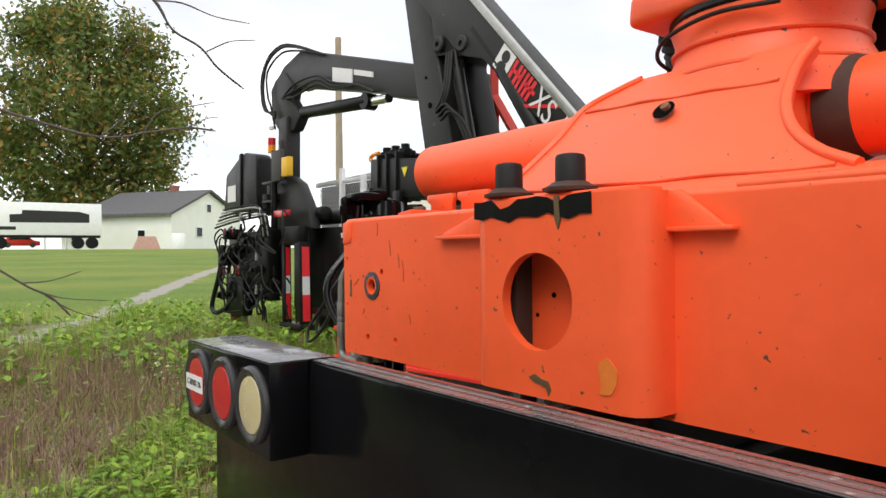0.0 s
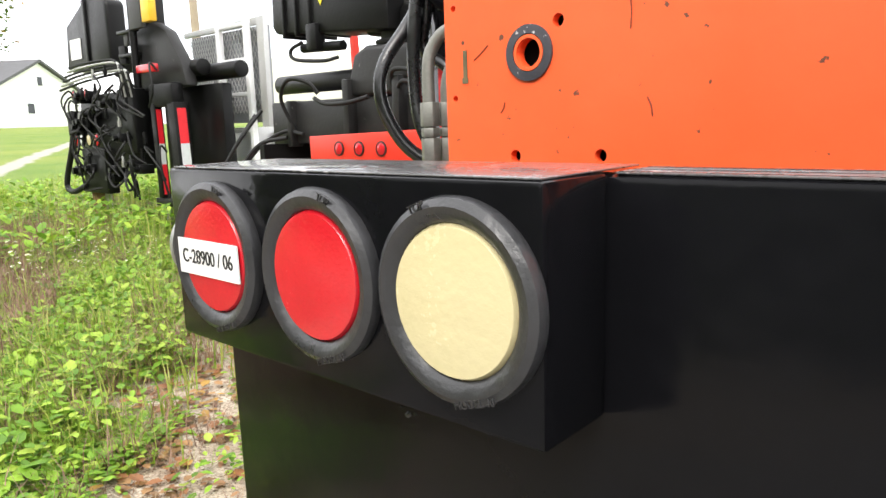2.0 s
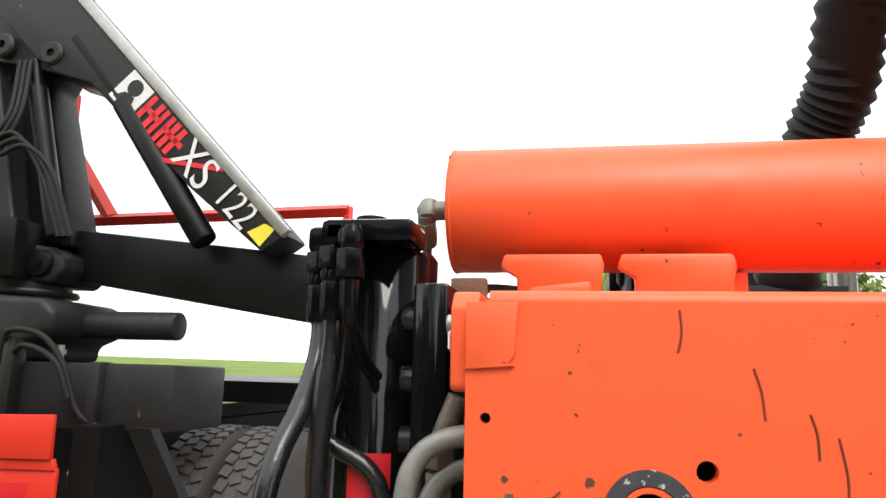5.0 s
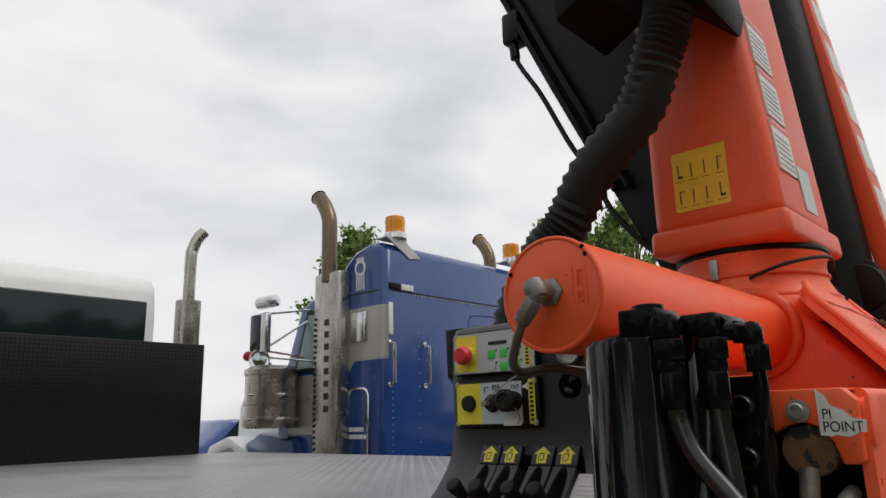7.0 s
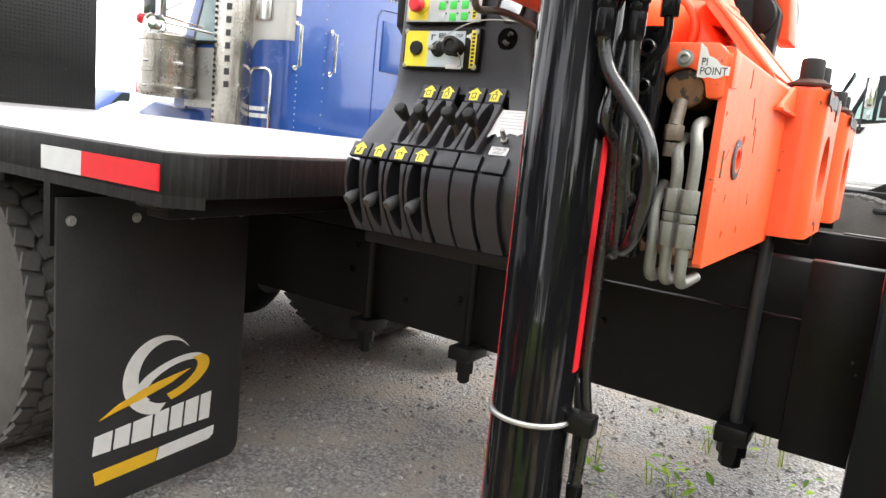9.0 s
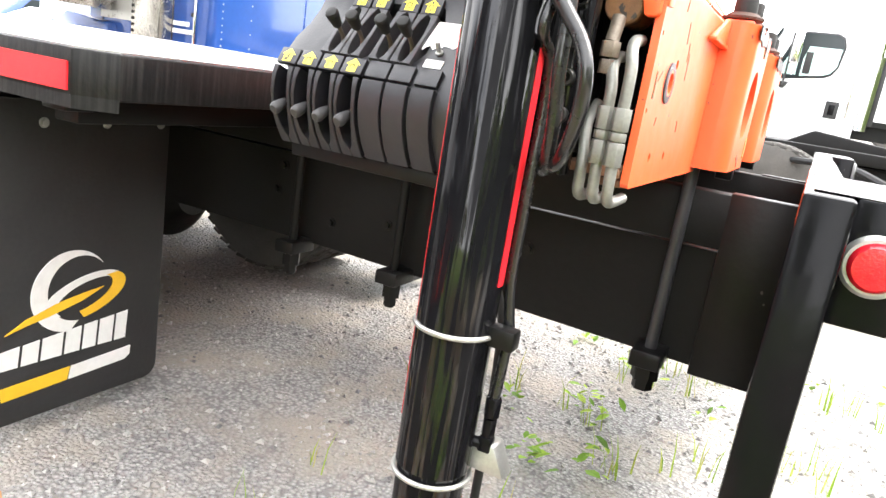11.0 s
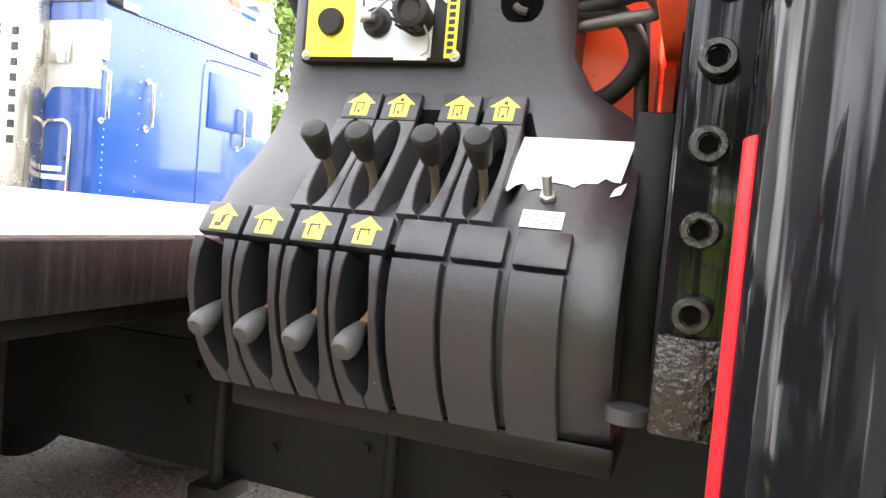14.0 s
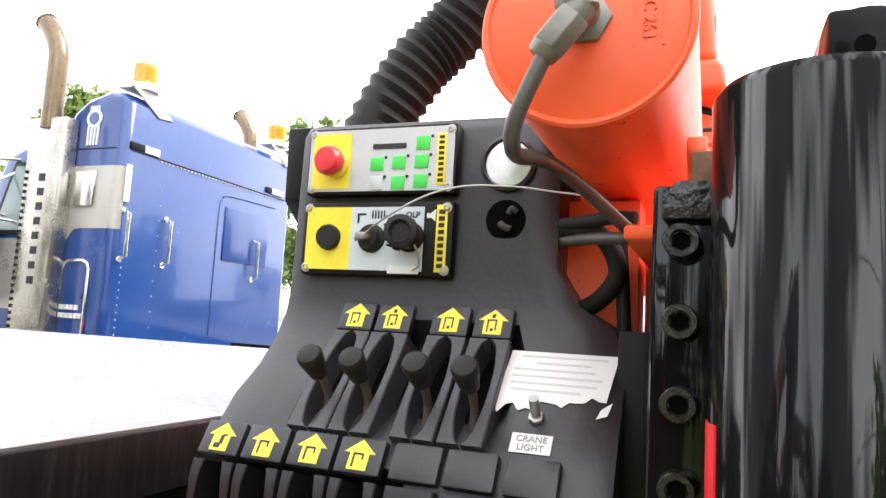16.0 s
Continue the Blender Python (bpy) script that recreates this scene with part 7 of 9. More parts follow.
trailer = thing("white_trailer", "white box trailer with a blacked-out sign on its side", "trailer", Matrix.Translation((-61.98, 7.78, 1.8)))
bm = B()
box(bm, -1.2, 1.2, -3.9, 3.9, 1.05, 3.55, 0.05)
tb = part("body", bm, WHITE, trailer)
bm = B()
prism(bm, [(-2.4, 2.0), (3.0, 2.05), (3.0, 2.7), (2.3, 2.9), (-1.6, 2.95), (-1.6, 2.65), (-2.4, 2.6)], "x", 1.2, 1.22)
box(bm, 1.2, 1.22, -3.3, -2.0, 1.45, 1.7)
part("sign_patch", bm, INK, tb, "blacked-out sign area")
bm = B()
box(bm, 1.0, 1.15, -3.8, 3.8, 0.85, 1.05)
for y in (-3.0, 2.2, 3.2):
    cyl(bm, (0.9, y, 0.45), (1.2, y, 0.45), 0.45)
part("running_gear", bm, BLACK, trailer)


def far_car(x, y, z, mtl, lab):
    c = thing("parked_car", lab, "car", Matrix.Translation((x, y, z)), "cars by the house")
    bm = B()
    prism(bm, [(-2.0, 0.25), (2.0, 0.25), (2.05, 0.75), (1.3, 0.9), (0.8, 1.4), (-0.9, 1.42), (-1.5, 0.95), (-2.05, 0.8)], "x", -0.8, 0.8, 0.08)
    part("body", bm, mtl, c)
    bm = B()
    prism(bm, [(-1.2, 0.95), (1.05, 0.95), (0.7, 1.32), (-0.8, 1.34)], "x", 0.78, 0.815)
    part("window", bm, GLASS, c)
    for yy in (-1.25, 1.25):
        bm = B()
        cyl(bm, (0.6, yy, 0.32), (0.82, yy, 0.32), 0.32)
        part("wheel", bm, TYRE, c)


far_car(-94.95, 18.48, 2.14, WHITE, "white car parked by the house")
far_car(-94.97, 9.68, 2.24, RED, "dark red car parked under the trailer")
far_car(-94.98, 5.88, 2.28, WHITE, "pale car parked by the trailer")
far_car(-83.95, 16.85, 2.02, GLASS, "dark car parked by the porch")


def leaf_material(name, cols):
    m = bpy.data.materials.new(name)
    m.use_nodes = True
    n, l = m.node_tree.nodes, m.node_tree.links
    b = n["Principled BSDF"]
    g = n.new("ShaderNodeNewGeometry")
    r = n.new("ShaderNodeValToRGB")
    e = r.color_ramp.elements
    while len(e) < len(cols):
        e.new(0.5)
    for k, c in enumerate(cols):
        e[k].position, e[k].color = k / (len(cols) - 1), (*c, 1)
    l.new(g.outputs["Random Per Island"], r.inputs["Fac"])
    l.new(r.outputs["Color"], b.inputs["Base Color"])
    b.inputs["Roughness"].default_value = 0.6
    t = n.new("ShaderNodeBsdfTranslucent")
    l.new(r.outputs["Color"], t.inputs["Color"])
    mx = n.new("ShaderNodeMixShader")
    mx.inputs[0].default_value = 0.3
    l.new(b.outputs[0], mx.inputs[1])
    l.new(t.outputs[0], mx.inputs[2])
    l.new(mx.outputs[0], n["Material Output"].inputs["Surface"])
    return m


LEAF_MAPLE = leaf_material("autumn_maple_leaves", [(0.055, 0.10, 0.018), (0.09, 0.145, 0.026), (0.13, 0.185, 0.035), (0.20, 0.22, 0.045), (0.38, 0.20, 0.04)])
LEAF_POPLAR = leaf_material("poplar_leaves", [(0.075, 0.13, 0.03), (0.13, 0.20, 0.045), (0.20, 0.28, 0.065), (0.28, 0.34, 0.11)])
LEAF_RUSSET = leaf_material("russet_shrub_leaves", [(0.20, 0.07, 0.02), (0.10, 0.10, 0.03), (0.16, 0.12, 0.03)])


def from_arrays(name, verts, faces, material, parent=None, label=""):
    me = bpy.data.meshes.new(name)
    me.from_pydata(verts, [], faces)
    me.materials.append(material)
    ob = new(name, me)
    ob.parent = parent
    if label:
        ob["label"] = label
    return ob


def tree(name, label, base, height, radius, crown_low, clumps, per, leaf, material, seed, shape=1.0):
    rng = np.random.default_rng(seed)
    t = thing(name, label, "tree", Matrix.Translation(base))
    bm = B()
    tube(bm, [(0, 0, -0.2), (0.1, 0, height * 0.3), (-0.1, 0.1, height * 0.6), (0, 0, height * 0.9)], [height * 0.022, height * 0.018, height * 0.01, height * 0.004], 10)
    centres = []
    for k in range(clumps):
        a, h = rng.uniform(0, 2 * math.pi), rng.uniform(0, 1)
        prof = math.sin(math.pi * (0.12 + 0.80 * h)) ** shape
        r = radius * prof * math.sqrt(rng.uniform(0.25, 1.0)) * rng.uniform(0.8, 1.12)
        c = Vector((r * math.cos(a), r * math.sin(a), crown_low + (height - crown_low) * h))
        centres.append((c, radius * rng.uniform(0.10, 0.20)))
        if k % 3 == 0:
            tube(bm, [(0, 0, c.z * 0.6), (c.x * 0.5, c.y * 0.5, c.z * 0.86), tuple(c)], [height * 0.006, height * 0.004, height * 0.0015], 6, 3)
    part("trunk", bm, BARK, t, "tapered trunk and limbs")
    vs, fs = [], []
    for c, cr in centres:
        p = rng.normal(0, 0.55, (per, 3)) * cr + np.array(c)
        p[:, 2] += rng.uniform(-0.2, 0.2) * cr
        for q in p:
            d1, d2 = rng.normal(0, 1, 3), rng.normal(0, 1, 3)
            d1 /= np.linalg.norm(d1)
            d2 -= d1 * d2.dot(d1)
            d2 /= np.linalg.norm(d2)
            s = leaf * rng.uniform(0.5, 1.2)
            i = len(vs)
            vs += [tuple(q - d1 * s), tuple(q + d2 * s * 0.5), tuple(q + d1 * s), tuple(q - d2 * s * 0.5)]
            fs.append((i, i + 1, i + 2, i + 3))
    from_arrays("crown", vs, fs, material, t, "crown of many leaf clumps with gaps")
    return t


tree("maple_tree", "large maple turning from green to autumn orange", (-84.96, 15.25, 1.99), 25.6, 11.2, 4.0, 330, 105, 0.35, LEAF_MAPLE, 3, 0.6)
tree("shrub_tree", "russet shrubby tree at the field's edge", (-64.0, 1.69, 1.88), 6.0, 3.2, 0.8, 60, 60, 0.3, LEAF_RUSSET, 4)
tree("shrub_tree", "green shrubby tree at the field's edge", (-70.01, -4.3, 1.97), 7.0, 5.0, 0.6, 60, 60, 0.32, LEAF_MAPLE, 14)
tree("poplar_tree", "tall green poplar behind the blue truck", (38.6, 20.3, 1.2), 13.0, 4.2, 2.0, 110, 80, 0.26, LEAF_POPLAR, 5)
tree("poplar_tree", "tall green poplar behind the blue truck", (32.7, 21.8, 1.0), 11.6, 3.0, 2.0, 80, 80, 0.25, LEAF_POPLAR, 15)
tree("poplar_tree", "green tree behind the blue truck's cab", (29.4, 36.6, 0.95), 13.2, 3.6, 1.5, 100, 80, 0.26, LEAF_POPLAR, 6)
tree("poplar_tree", "green tree far behind the parked trucks", (15.3, 47.8, 0.5), 7.5, 4.0, 0.8, 70, 70, 0.3, LEAF_POPLAR, 7)
tree("poplar_tree", "green tree far behind the parked trucks", (50.3, 21.2, 1.55), 10.0, 4.5, 1.0, 80, 70, 0.3, LEAF_POPLAR, 17)

# bare branches hanging into view
bare = thing("bare_sapling", "bare grey sapling with thin leafless twigs", "tree", Matrix.Translation((-4.0, -2.2, 0.033)))
TWIG = mat("grey_twig_bark", (0.11, 0.085, 0.075), 0.85, var=0.3, scale=30)
bm = tube(B(), [(-4.0, -2.2, 0), (-4.02, -2.15, 1.6), (-3.95, -2.2, 3.2), (-4.0, -2.1, 4.6)], [0.05, 0.04, 0.03, 0.015], 10)
wpart("trunk", bm, TWIG, bare)
for pts, r in (([(-4, -2.15, 3.4), (-4, -0.9, 3.35), (-4, 0.2, 3.1), (-4, 0.57, 2.8), (-4, 0.69, 2.63), (-4, 0.86, 2.55), (-4, 0.97, 2.44), (-4, 1.14, 2.33)], 0.007),
               ([(-4, 0.58, 2.78), (-4, 0.75, 2.80), (-4, 0.95, 2.76), (-4, 1.18, 2.76)], 0.0035), ([(-4, 0.90, 2.53), (-4, 1.05, 2.62), (-4, 1.22, 2.66)], 0.003),
               ([(-4, 0.62, 2.86), (-4, 0.72, 2.90), (-4, 0.80, 3.0)], 0.003), ([(-4, 0.2, 3.1), (-4, 0.35, 2.75), (-4, 0.45, 2.7)], 0.003),
               ([(-4, -2.15, 2.4), (-4, -1.2, 2.3), (-4, -0.45, 2.12), (-4, -0.19, 2.03), (-4, 0.22, 1.94), (-4, 0.42, 1.95), (-4, 0.52, 1.98), (-4, 0.78, 2.04), (-4, 0.96, 2.04)], 0.006),
               ([(-4, 0.30, 1.94), (-4, 0.42, 2.06), (-4, 0.50, 2.18)], 0.003), ([(-4, 0.52, 1.98), (-4, 0.62, 2.12), (-4, 0.75, 2.16), (-4, 0.95, 2.22)], 0.0028), ([(-4, 0.78, 2.04), (-4, 0.9, 2.11), (-4, 0.98, 2.13)], 0.002),
               ([(-4, -2.18, 1.75), (-4, -1.3, 1.65), (-4, -0.46, 1.36), (-4, -0.26, 1.23), (-4, -0.06, 1.09), (-4, 0.05, 1.03), (-4, 0.15, 0.92)], 0.006),
               ([(-4, -0.09, 1.11), (-4, 0.05, 1.12), (-4, 0.2, 1.17)], 0.003), ([(-4, 0.0, 1.06), (-4, 0.12, 1.02), (-4, 0.34, 1.0)], 0.0025), ([(-4, 0.02, 1.04), (-4, 0.16, 0.95), (-4, 0.3, 0.90)], 0.0025)):
    bm = tube(B(), pts, [r * 1.4, r, r * 0.5], 7, 5)
    wpart("twig", bm, TWIG, bare)

# ---- blue sleeper truck beyond the deck ----
kw = thing("blue_sleeper_truck", "blue conventional truck with sleeper, silver band and chrome stack", "truck", Matrix.Translation((3.8, 4.95, 0)))
KX0, KX1, KY = 2.558, 5.005, 4.965
bm = B()
prism(bm, [(KY, 0.86), (KY, 2.93), (KY + 0.05, 3.02), (KY + 0.20, 3.05), (KY + 0.45, 2.99), (KY + 0.60, 2.88), (KY + 0.70, 2.70), (KY + 0.72, 2.5), (KY + 0.72, 0.86)], "x", KX0, KX1, 0.085, seg=5)
sl_ = wpart("sleeper", bm, BLUE, kw, "blue sleeper body")
bm = B()
prism(bm, [(KY + 0.075, 1.885), (KY + 0.075, 2.40), (5.60, 2.40), (5.60, 1.62), (5.40, 1.875), (5.34, 1.885)], "x", KX0 - 0.006, KX0 + 0.004)
prism(bm, arc(KX0 + 0.085, KY + 0.085, 0.0905, 180, 250, 8) + arc(KX0 + 0.085, KY + 0.085, 0.080, 250, 180, 8), "z", 1.885, 2.40)
band_ = wpart("silver_band", bm, SILVER, sl_, "silver-grey band that wraps the rear corner")
bm = B()
for z in (1.889, 2.396):
    tube(bm, [(KX0 - 0.006, 5.40, z), (KX0 - 0.006, KY + 0.09, z)], 0.004, 6, curve=False)
wpart("pinstripe", bm, WHITE_DECAL, band_, "thin pale pinstripe")
# roof seam with its rivets, running round the corner
bm = B()
tube(bm, [(KX0 - 0.002, 5.62, 2.545), (KX0 - 0.002, KY + 0.09, 2.545), (KX0 + 0.03, KY + 0.026, 2.545), (KX0 + 0.09, KY - 0.002, 2.545), (KX1 - 0.1, KY - 0.002, 2.545)], 0.006, 6, curve=False)
wpart("roof_seam", bm, INK, sl_, "dark roof seam")
for k in range(40):
    wpart("rivet", lathe(B(), [(0.011, 0), (0.008, 0.006), (0, 0.007)], (2.98 + k * 0.048, KY - 0.001, 2.525), (0, -1, 0), 8), STEEL, sl_)
for x in (2.66, 3.02):
    for k in range(11):
        wpart("rivet", lathe(B(), [(0.008, 0), (0.006, 0.004), (0, 0.005)], (x, KY - 0.001, 0.98 + k * (0.06 if x < 3 else 0.13)), (0, -1, 0), 6), STEEL, sl_)
bm = B()
prism(bm, arc(5.302, 2.80, 0.080, 0, 345, 23), "x", KX0 - 0.010, KX0)
for k in range(4):
    box(bm, KX0 - 0.010, KX0, 5.245 + k * 0.034, 5.262 + k * 0.034, 2.575, 2.74)
    box(bm, KX0 - 0.010, KX0, 5.255 + k * 0.028, 5.270 + k * 0.028, 2.865, 2.905)
wpart("emblem", bm, WHITE_DECAL, sl_, "white round emblem")
wpart("emblem_core", prism(B(), arc(5.302, 2.80, 0.052, 0, 345, 23), "x", KX0 - 0.014, KX0 - 0.009), BLUE, sl_)
bm = B()
box(bm, KX0 - 0.03, KX0, 5.205, 5.42, 2.06, 2.36, 0.03, 4)
lt_ = wpart("latch", bm, CHROME, sl_, "chrome paddle latch plate")
wpart("latch_paddle", box(B(), KX0 - 0.045, KX0 - 0.028, 5.25, 5.375, 2.11, 2.31, 0.015, 3), CHROME, lt_)
bm = tube(B(), [(KX0 - 0.01, 5.182, 0.95), (KX0 - 0.01, 5.182, 1.55), (KX0 - 0.01, 5.205, 1.60), (KX0 - 0.01, 5.25, 1.621), (KX0 - 0.01, 5.40, 1.621), (KX0 - 0.01, 5.445, 1.60), (KX0 - 0.01, 5.466, 1.55), (KX0 - 0.01, 5.466, 0.95), (KX0 - 0.01, 5.182, 0.95)], 0.015, 8, curve=False)
wpart("door_frame", bm, CHROME, sl_, "chrome framed luggage door")
wpart("door_lock", lathe(B(), [(0.02, 0), (0.015, 0.02), (0, 0.022)], (KX0, 5.215, 1.33), (-1, 0, 0), 12), RUBBER, sl_)
for k in range(9):
    for z in (1.155, 1.222):
        if (k, z) != (8, 1.222):
            wpart("print_bar", box(B(), KX0 - 0.014, KX0, 5.57 - k * 0.045, 5.603 - k * 0.045, z, z + 0.04), WHITE_DECAL, sl_)
for x, z0, z1 in ((2.625, 1.645, 2.045), (3.10, 1.643, 2.042), (4.37, 1.621, 2.028)):
    bm = tube(B(), [(x, KY, z0), (x, KY - 0.065, z0 + 0.02), (x, KY - 0.065, z1 - 0.02), (x, KY, z1)], 0.0165, 10, curve=False)
    for z in (z0, z1):
        cyl(bm, (x, KY, z), (x, KY - 0.012, z), 0.026, seg=12)
    wpart("grab_handle", bm, CHROME, sl_, "chrome grab handle")
wpart("marker_strip", box(B(), 2.60, 2.655, KY - 0.025, KY - 0.002, 2.11, 2.42, 0.01), WHITE_DECAL, sl_, "white vertical marker strip")
bm = B()
box(bm, 3.88, 4.60, KY - 0.014, KY + 0.004, 1.77, 2.30, 0.06, 4)
rw = wpart("rear_panel", bm, BLUE, sl_, "blue covered rear window with rounded corners")
bm = tube(B(), [(3.79, KY - 0.001, 1.05), (3.79, KY - 0.001, 2.20), (3.83, KY - 0.001, 2.36), (3.93, KY - 0.001, 2.41), (4.70, KY - 0.001, 2.43)], 0.010, 6)
wpart("pressed_edge", bm, BLUE, sl_, "pressed raised edge round the rear window")
for x0, x1, x2, z in ((2.62, 2.775, 2.945, 2.587), (4.50, 4.606, 4.827, 2.602)):
    wpart("wiring_cover", box(B(), x0, x1, KY - 0.014, KY, z - 0.028, z + 0.028, 0.004), DUSTY_BLACK, sl_)
    wpart("plate", box(B(), x1 + 0.004, x2, KY - 0.014, KY, z - 0.03, z + 0.03, 0.002), WHITE_DECAL, sl_, "white marker plate")
for x, z in ((2.76, 3.075), (4.69, 3.11)):
    bm = prism(B(), [(x - 0.17, z), (x + 0.05, z), (x + 0.30, z - 0.17), (x + 0.14, z - 0.19), (x - 0.17, z - 0.01)], "y", KY - 0.012, KY + 0.004)
    box(bm, x - 0.17, x + 0.11, KY - 0.01, KY + 0.16, z - 0.012, z, 0.002)
    bp_ = wpart("beacon_bracket", bm, GALV_GREY, sl_, "bent pale metal beacon bracket")
    wpart("beacon_base", lathe(B(), [(0.115, 0), (0.115, 0.05), (0.10, 0.065)], (x, KY + 0.05, z), (0, 0, 1), 24), CHROME, sl_)
    wpart("beacon", lathe(B(), [(0.102, 0.0), (0.102, 0.02), (0.098, 0.022), (0.102, 0.10), (0.104, 0.12), (0.098, 0.122), (0.098, 0.16), (0.07, 0.175), (0, 0.178)], (x, KY + 0.05, z + 0.062), (0, 0, 1), 28), AMBER, sl_, "amber beacon")
bm = B()
box(bm, 2.40, 2.56, 5.455, 5.845, 0.86, 2.79, 0.03)
sg = wpart("stack_guard", bm, STAINED, kw, "stained stainless stack guard")
for k in range(8):
    wpart("guard_slot", box(B(), 2.393, 2.402, 5.60, 5.66, 1.41 + k * 0.12, 1.47 + k * 0.12), INK, sg)
for k in range(24):
    wpart("guard_perforation", box(B(), 2.394, 2.402, 5.80, 5.825, 1.05 + k * 0.055, 1.075 + k * 0.055), DUSTY_BLACK, sg)
for x, y in ((2.45, 5.665), (5.10, 5.665)):
    bm = tube(B(), [(x, y, 2.7), (x, y, 3.20), (x, y + 0.01, 3.36), (x, y + 0.06, 3.48), (x, y + 0.13, 3.58), (x, y + 0.19, 3.64)], 0.080, 28)
    ep = wpart("exhaust_pipe", bm, BURNT, kw, "curved heat-stained steel exhaust stack")
    wpart("pipe_mouth", lathe(B(), [(0.088, 0), (0.0, 0.001)], (x, y + 0.1915, 3.6415), (0, 0.707, 0.707), 28), SOOT_AND_SHADE, ep, "sooty mouth of the stack")
bm = B()
prism(bm, [(5.68, 0.86), (5.68, 2.55), (5.95, 2.60), (6.15, 2.61), (6.35, 2.52), (6.62, 1.85), (6.72, 1.6), (6.74, 0.86)], "x", 2.60, 4.95, 0.06, seg=3)
wpart("cab", bm, BLUE, kw, "blue conventional cab")
bm = prism(B(), [(5.80, 1.83), (5.80, 2.46), (6.20, 2.47), (6.42, 1.83)], "x", 2.588, 2.602, 0.004)
cw_ = wpart("window_rubber", bm, RUBBER, kw, "black rubber round the cab window")
# Brightness behind the window is put into the glass colour.
wpart("side_window", prism(B(), [(5.84, 1.87), (5.84, 2.42), (6.17, 2.43), (6.36, 1.87)], "x", 2.582, 2.589), bpy.data.materials.get("cab_daylight_glass") or mat("cab_daylight_glass", (0.20, 0.27, 0.27), 0.06, var=0.1, scale=2, spec=0.7), cw_, "cab window, daylight painted into its colour")
wpart("cab_side_band", box(B(), 2.588, 2.60, 5.72, 6.5, 1.20, 1.80), SILVER, kw, "silver door panel")
wpart("door_seam", tube(B(), [(2.597, 6.48, 0.95), (2.597, 6.48, 1.78), (2.597, 6.42, 1.84)], 0.006, 6, curve=False), INK, kw)
bm = lathe(B(), [(0.25, 1.27), (0.275, 1.31), (0.275, 1.38), (0.266, 1.385), (0.266, 1.50), (0.276, 1.505), (0.276, 1.54), (0.266, 1.545), (0.266, 1.80), (0.280, 1.81), (0.280, 1.86), (0.22, 1.90), (0, 1.91)], (2.34, 6.46, 0), (0, 0, 1), 44)
cleaner = wpart("air_cleaner", bm, STAINED, kw, "round chrome air cleaner")
for z in (1.36, 1.60):
    bm = tube(B(), [(2.06, 6.44, z), (2.30, 6.175, z), (2.52, 6.25, z), (2.60, 6.3, z)], 0.014, 8)
    wpart("strap", bm, CHROME, cleaner, "chrome strap")
bm = B()
box(bm, 2.17, 2.25, 6.35, 6.62, 2.03, 2.455, 0.025, 3)
mir = wpart("mirror", bm, CHROME, kw, "chrome west-coast mirror")
wpart("mirror_glass", box(B(), 2.155, 2.171, 6.415, 6.605, 2.06, 2.43, 0.002), GLASS, mir)
wpart("mirror_frame", box(B(), 2.15, 2.172, 6.355, 6.405, 2.04, 2.445, 0.004), WHITE, mir)
wpart("mirror_lamp", cyl(B(), (2.18, 6.52, 2.555), (2.27, 6.29, 2.575), 0.065, seg=24, w=0.02), CHROME, mir, "chrome bullet lamp on the mirror")
wpart("round_mirror", lathe(B(), [(0.105, -0.02), (0.108, 0.0), (0.10, 0.008), (0.092, 0.006)], (2.18, 6.45, 1.965), (-0.5, -0.86, 0.1), 32), CHROME, mir, "round chrome convex mirror")
wpart("round_mirror_glass", lathe(B(), [(0.093, 0.0), (0.06, 0.010), (0, 0.014)], (2.18, 6.45, 1.965), (-0.5, -0.86, 0.1), 32), mat("convex_mirror", (0.45, 0.50, 0.50), 0.05, metal=0.9, var=0.05), mir)
for pts in ([(2.21, 6.45, 2.44), (2.70, 6.1, 2.50)], [(2.21, 6.45, 2.06), (2.66, 6.2, 1.98)], [(2.21, 6.45, 2.06), (2.70, 6.12, 2.46)], [(2.2, 6.45, 2.03), (2.34, 6.46, 1.90)], [(2.21, 6.35, 1.98), (2.63, 6.05, 1.93)]):
    wpart("mirror_arm", tube(B(), pts, 0.012, 8, curve=False), CHROME, mir)
wpart("marker_lamp", lathe(B(), [(0.05, -0.03), (0.055, 0), (0.045, 0.03), (0, 0.045)], (2.15, 6.62, 2.01), (-0.5, -0.86, 0), 20), RED_LENS, kw, "red marker lamp beside the mirror")
bm = B()
prism(bm, [(7.0, 0.80), (7.12, 1.06), (7.45, 1.19), (7.85, 1.08), (8.0, 0.8), (7.85, 0.8), (7.7, 0.98), (7.42, 1.06), (7.2, 0.98), (7.12, 0.8)], "x", 2.45, 2.9, 0.03)
wpart("fender", bm, WHITE, kw, "pale wheel arch of the front fender")
wpart("fender_skirt", prism(B(), [(6.2, 0.80), (6.3, 1.16), (6.9, 1.22), (7.2, 1.10), (7.0, 0.8)], "x", 2.50, 2.9, 0.04), BLUE, kw, "blue fender behind the wheel")
bm = B()
prism(bm, [(6.7, 1.1), (6.7, 1.66), (7.2, 1.74), (7.75, 1.70), (7.9, 1.55), (7.95, 1.0)], "x", 2.85, 4.7, 0.08, seg=4)
wpart("hood", bm, WHITE, kw, "pale hood seen beyond the mirror")
wpart("fender_lamp", box(B(), 2.33, 2.36, 6.83, 6.97, 1.29, 1.40, 0.01), RED_LENS, kw, "red square lamp")
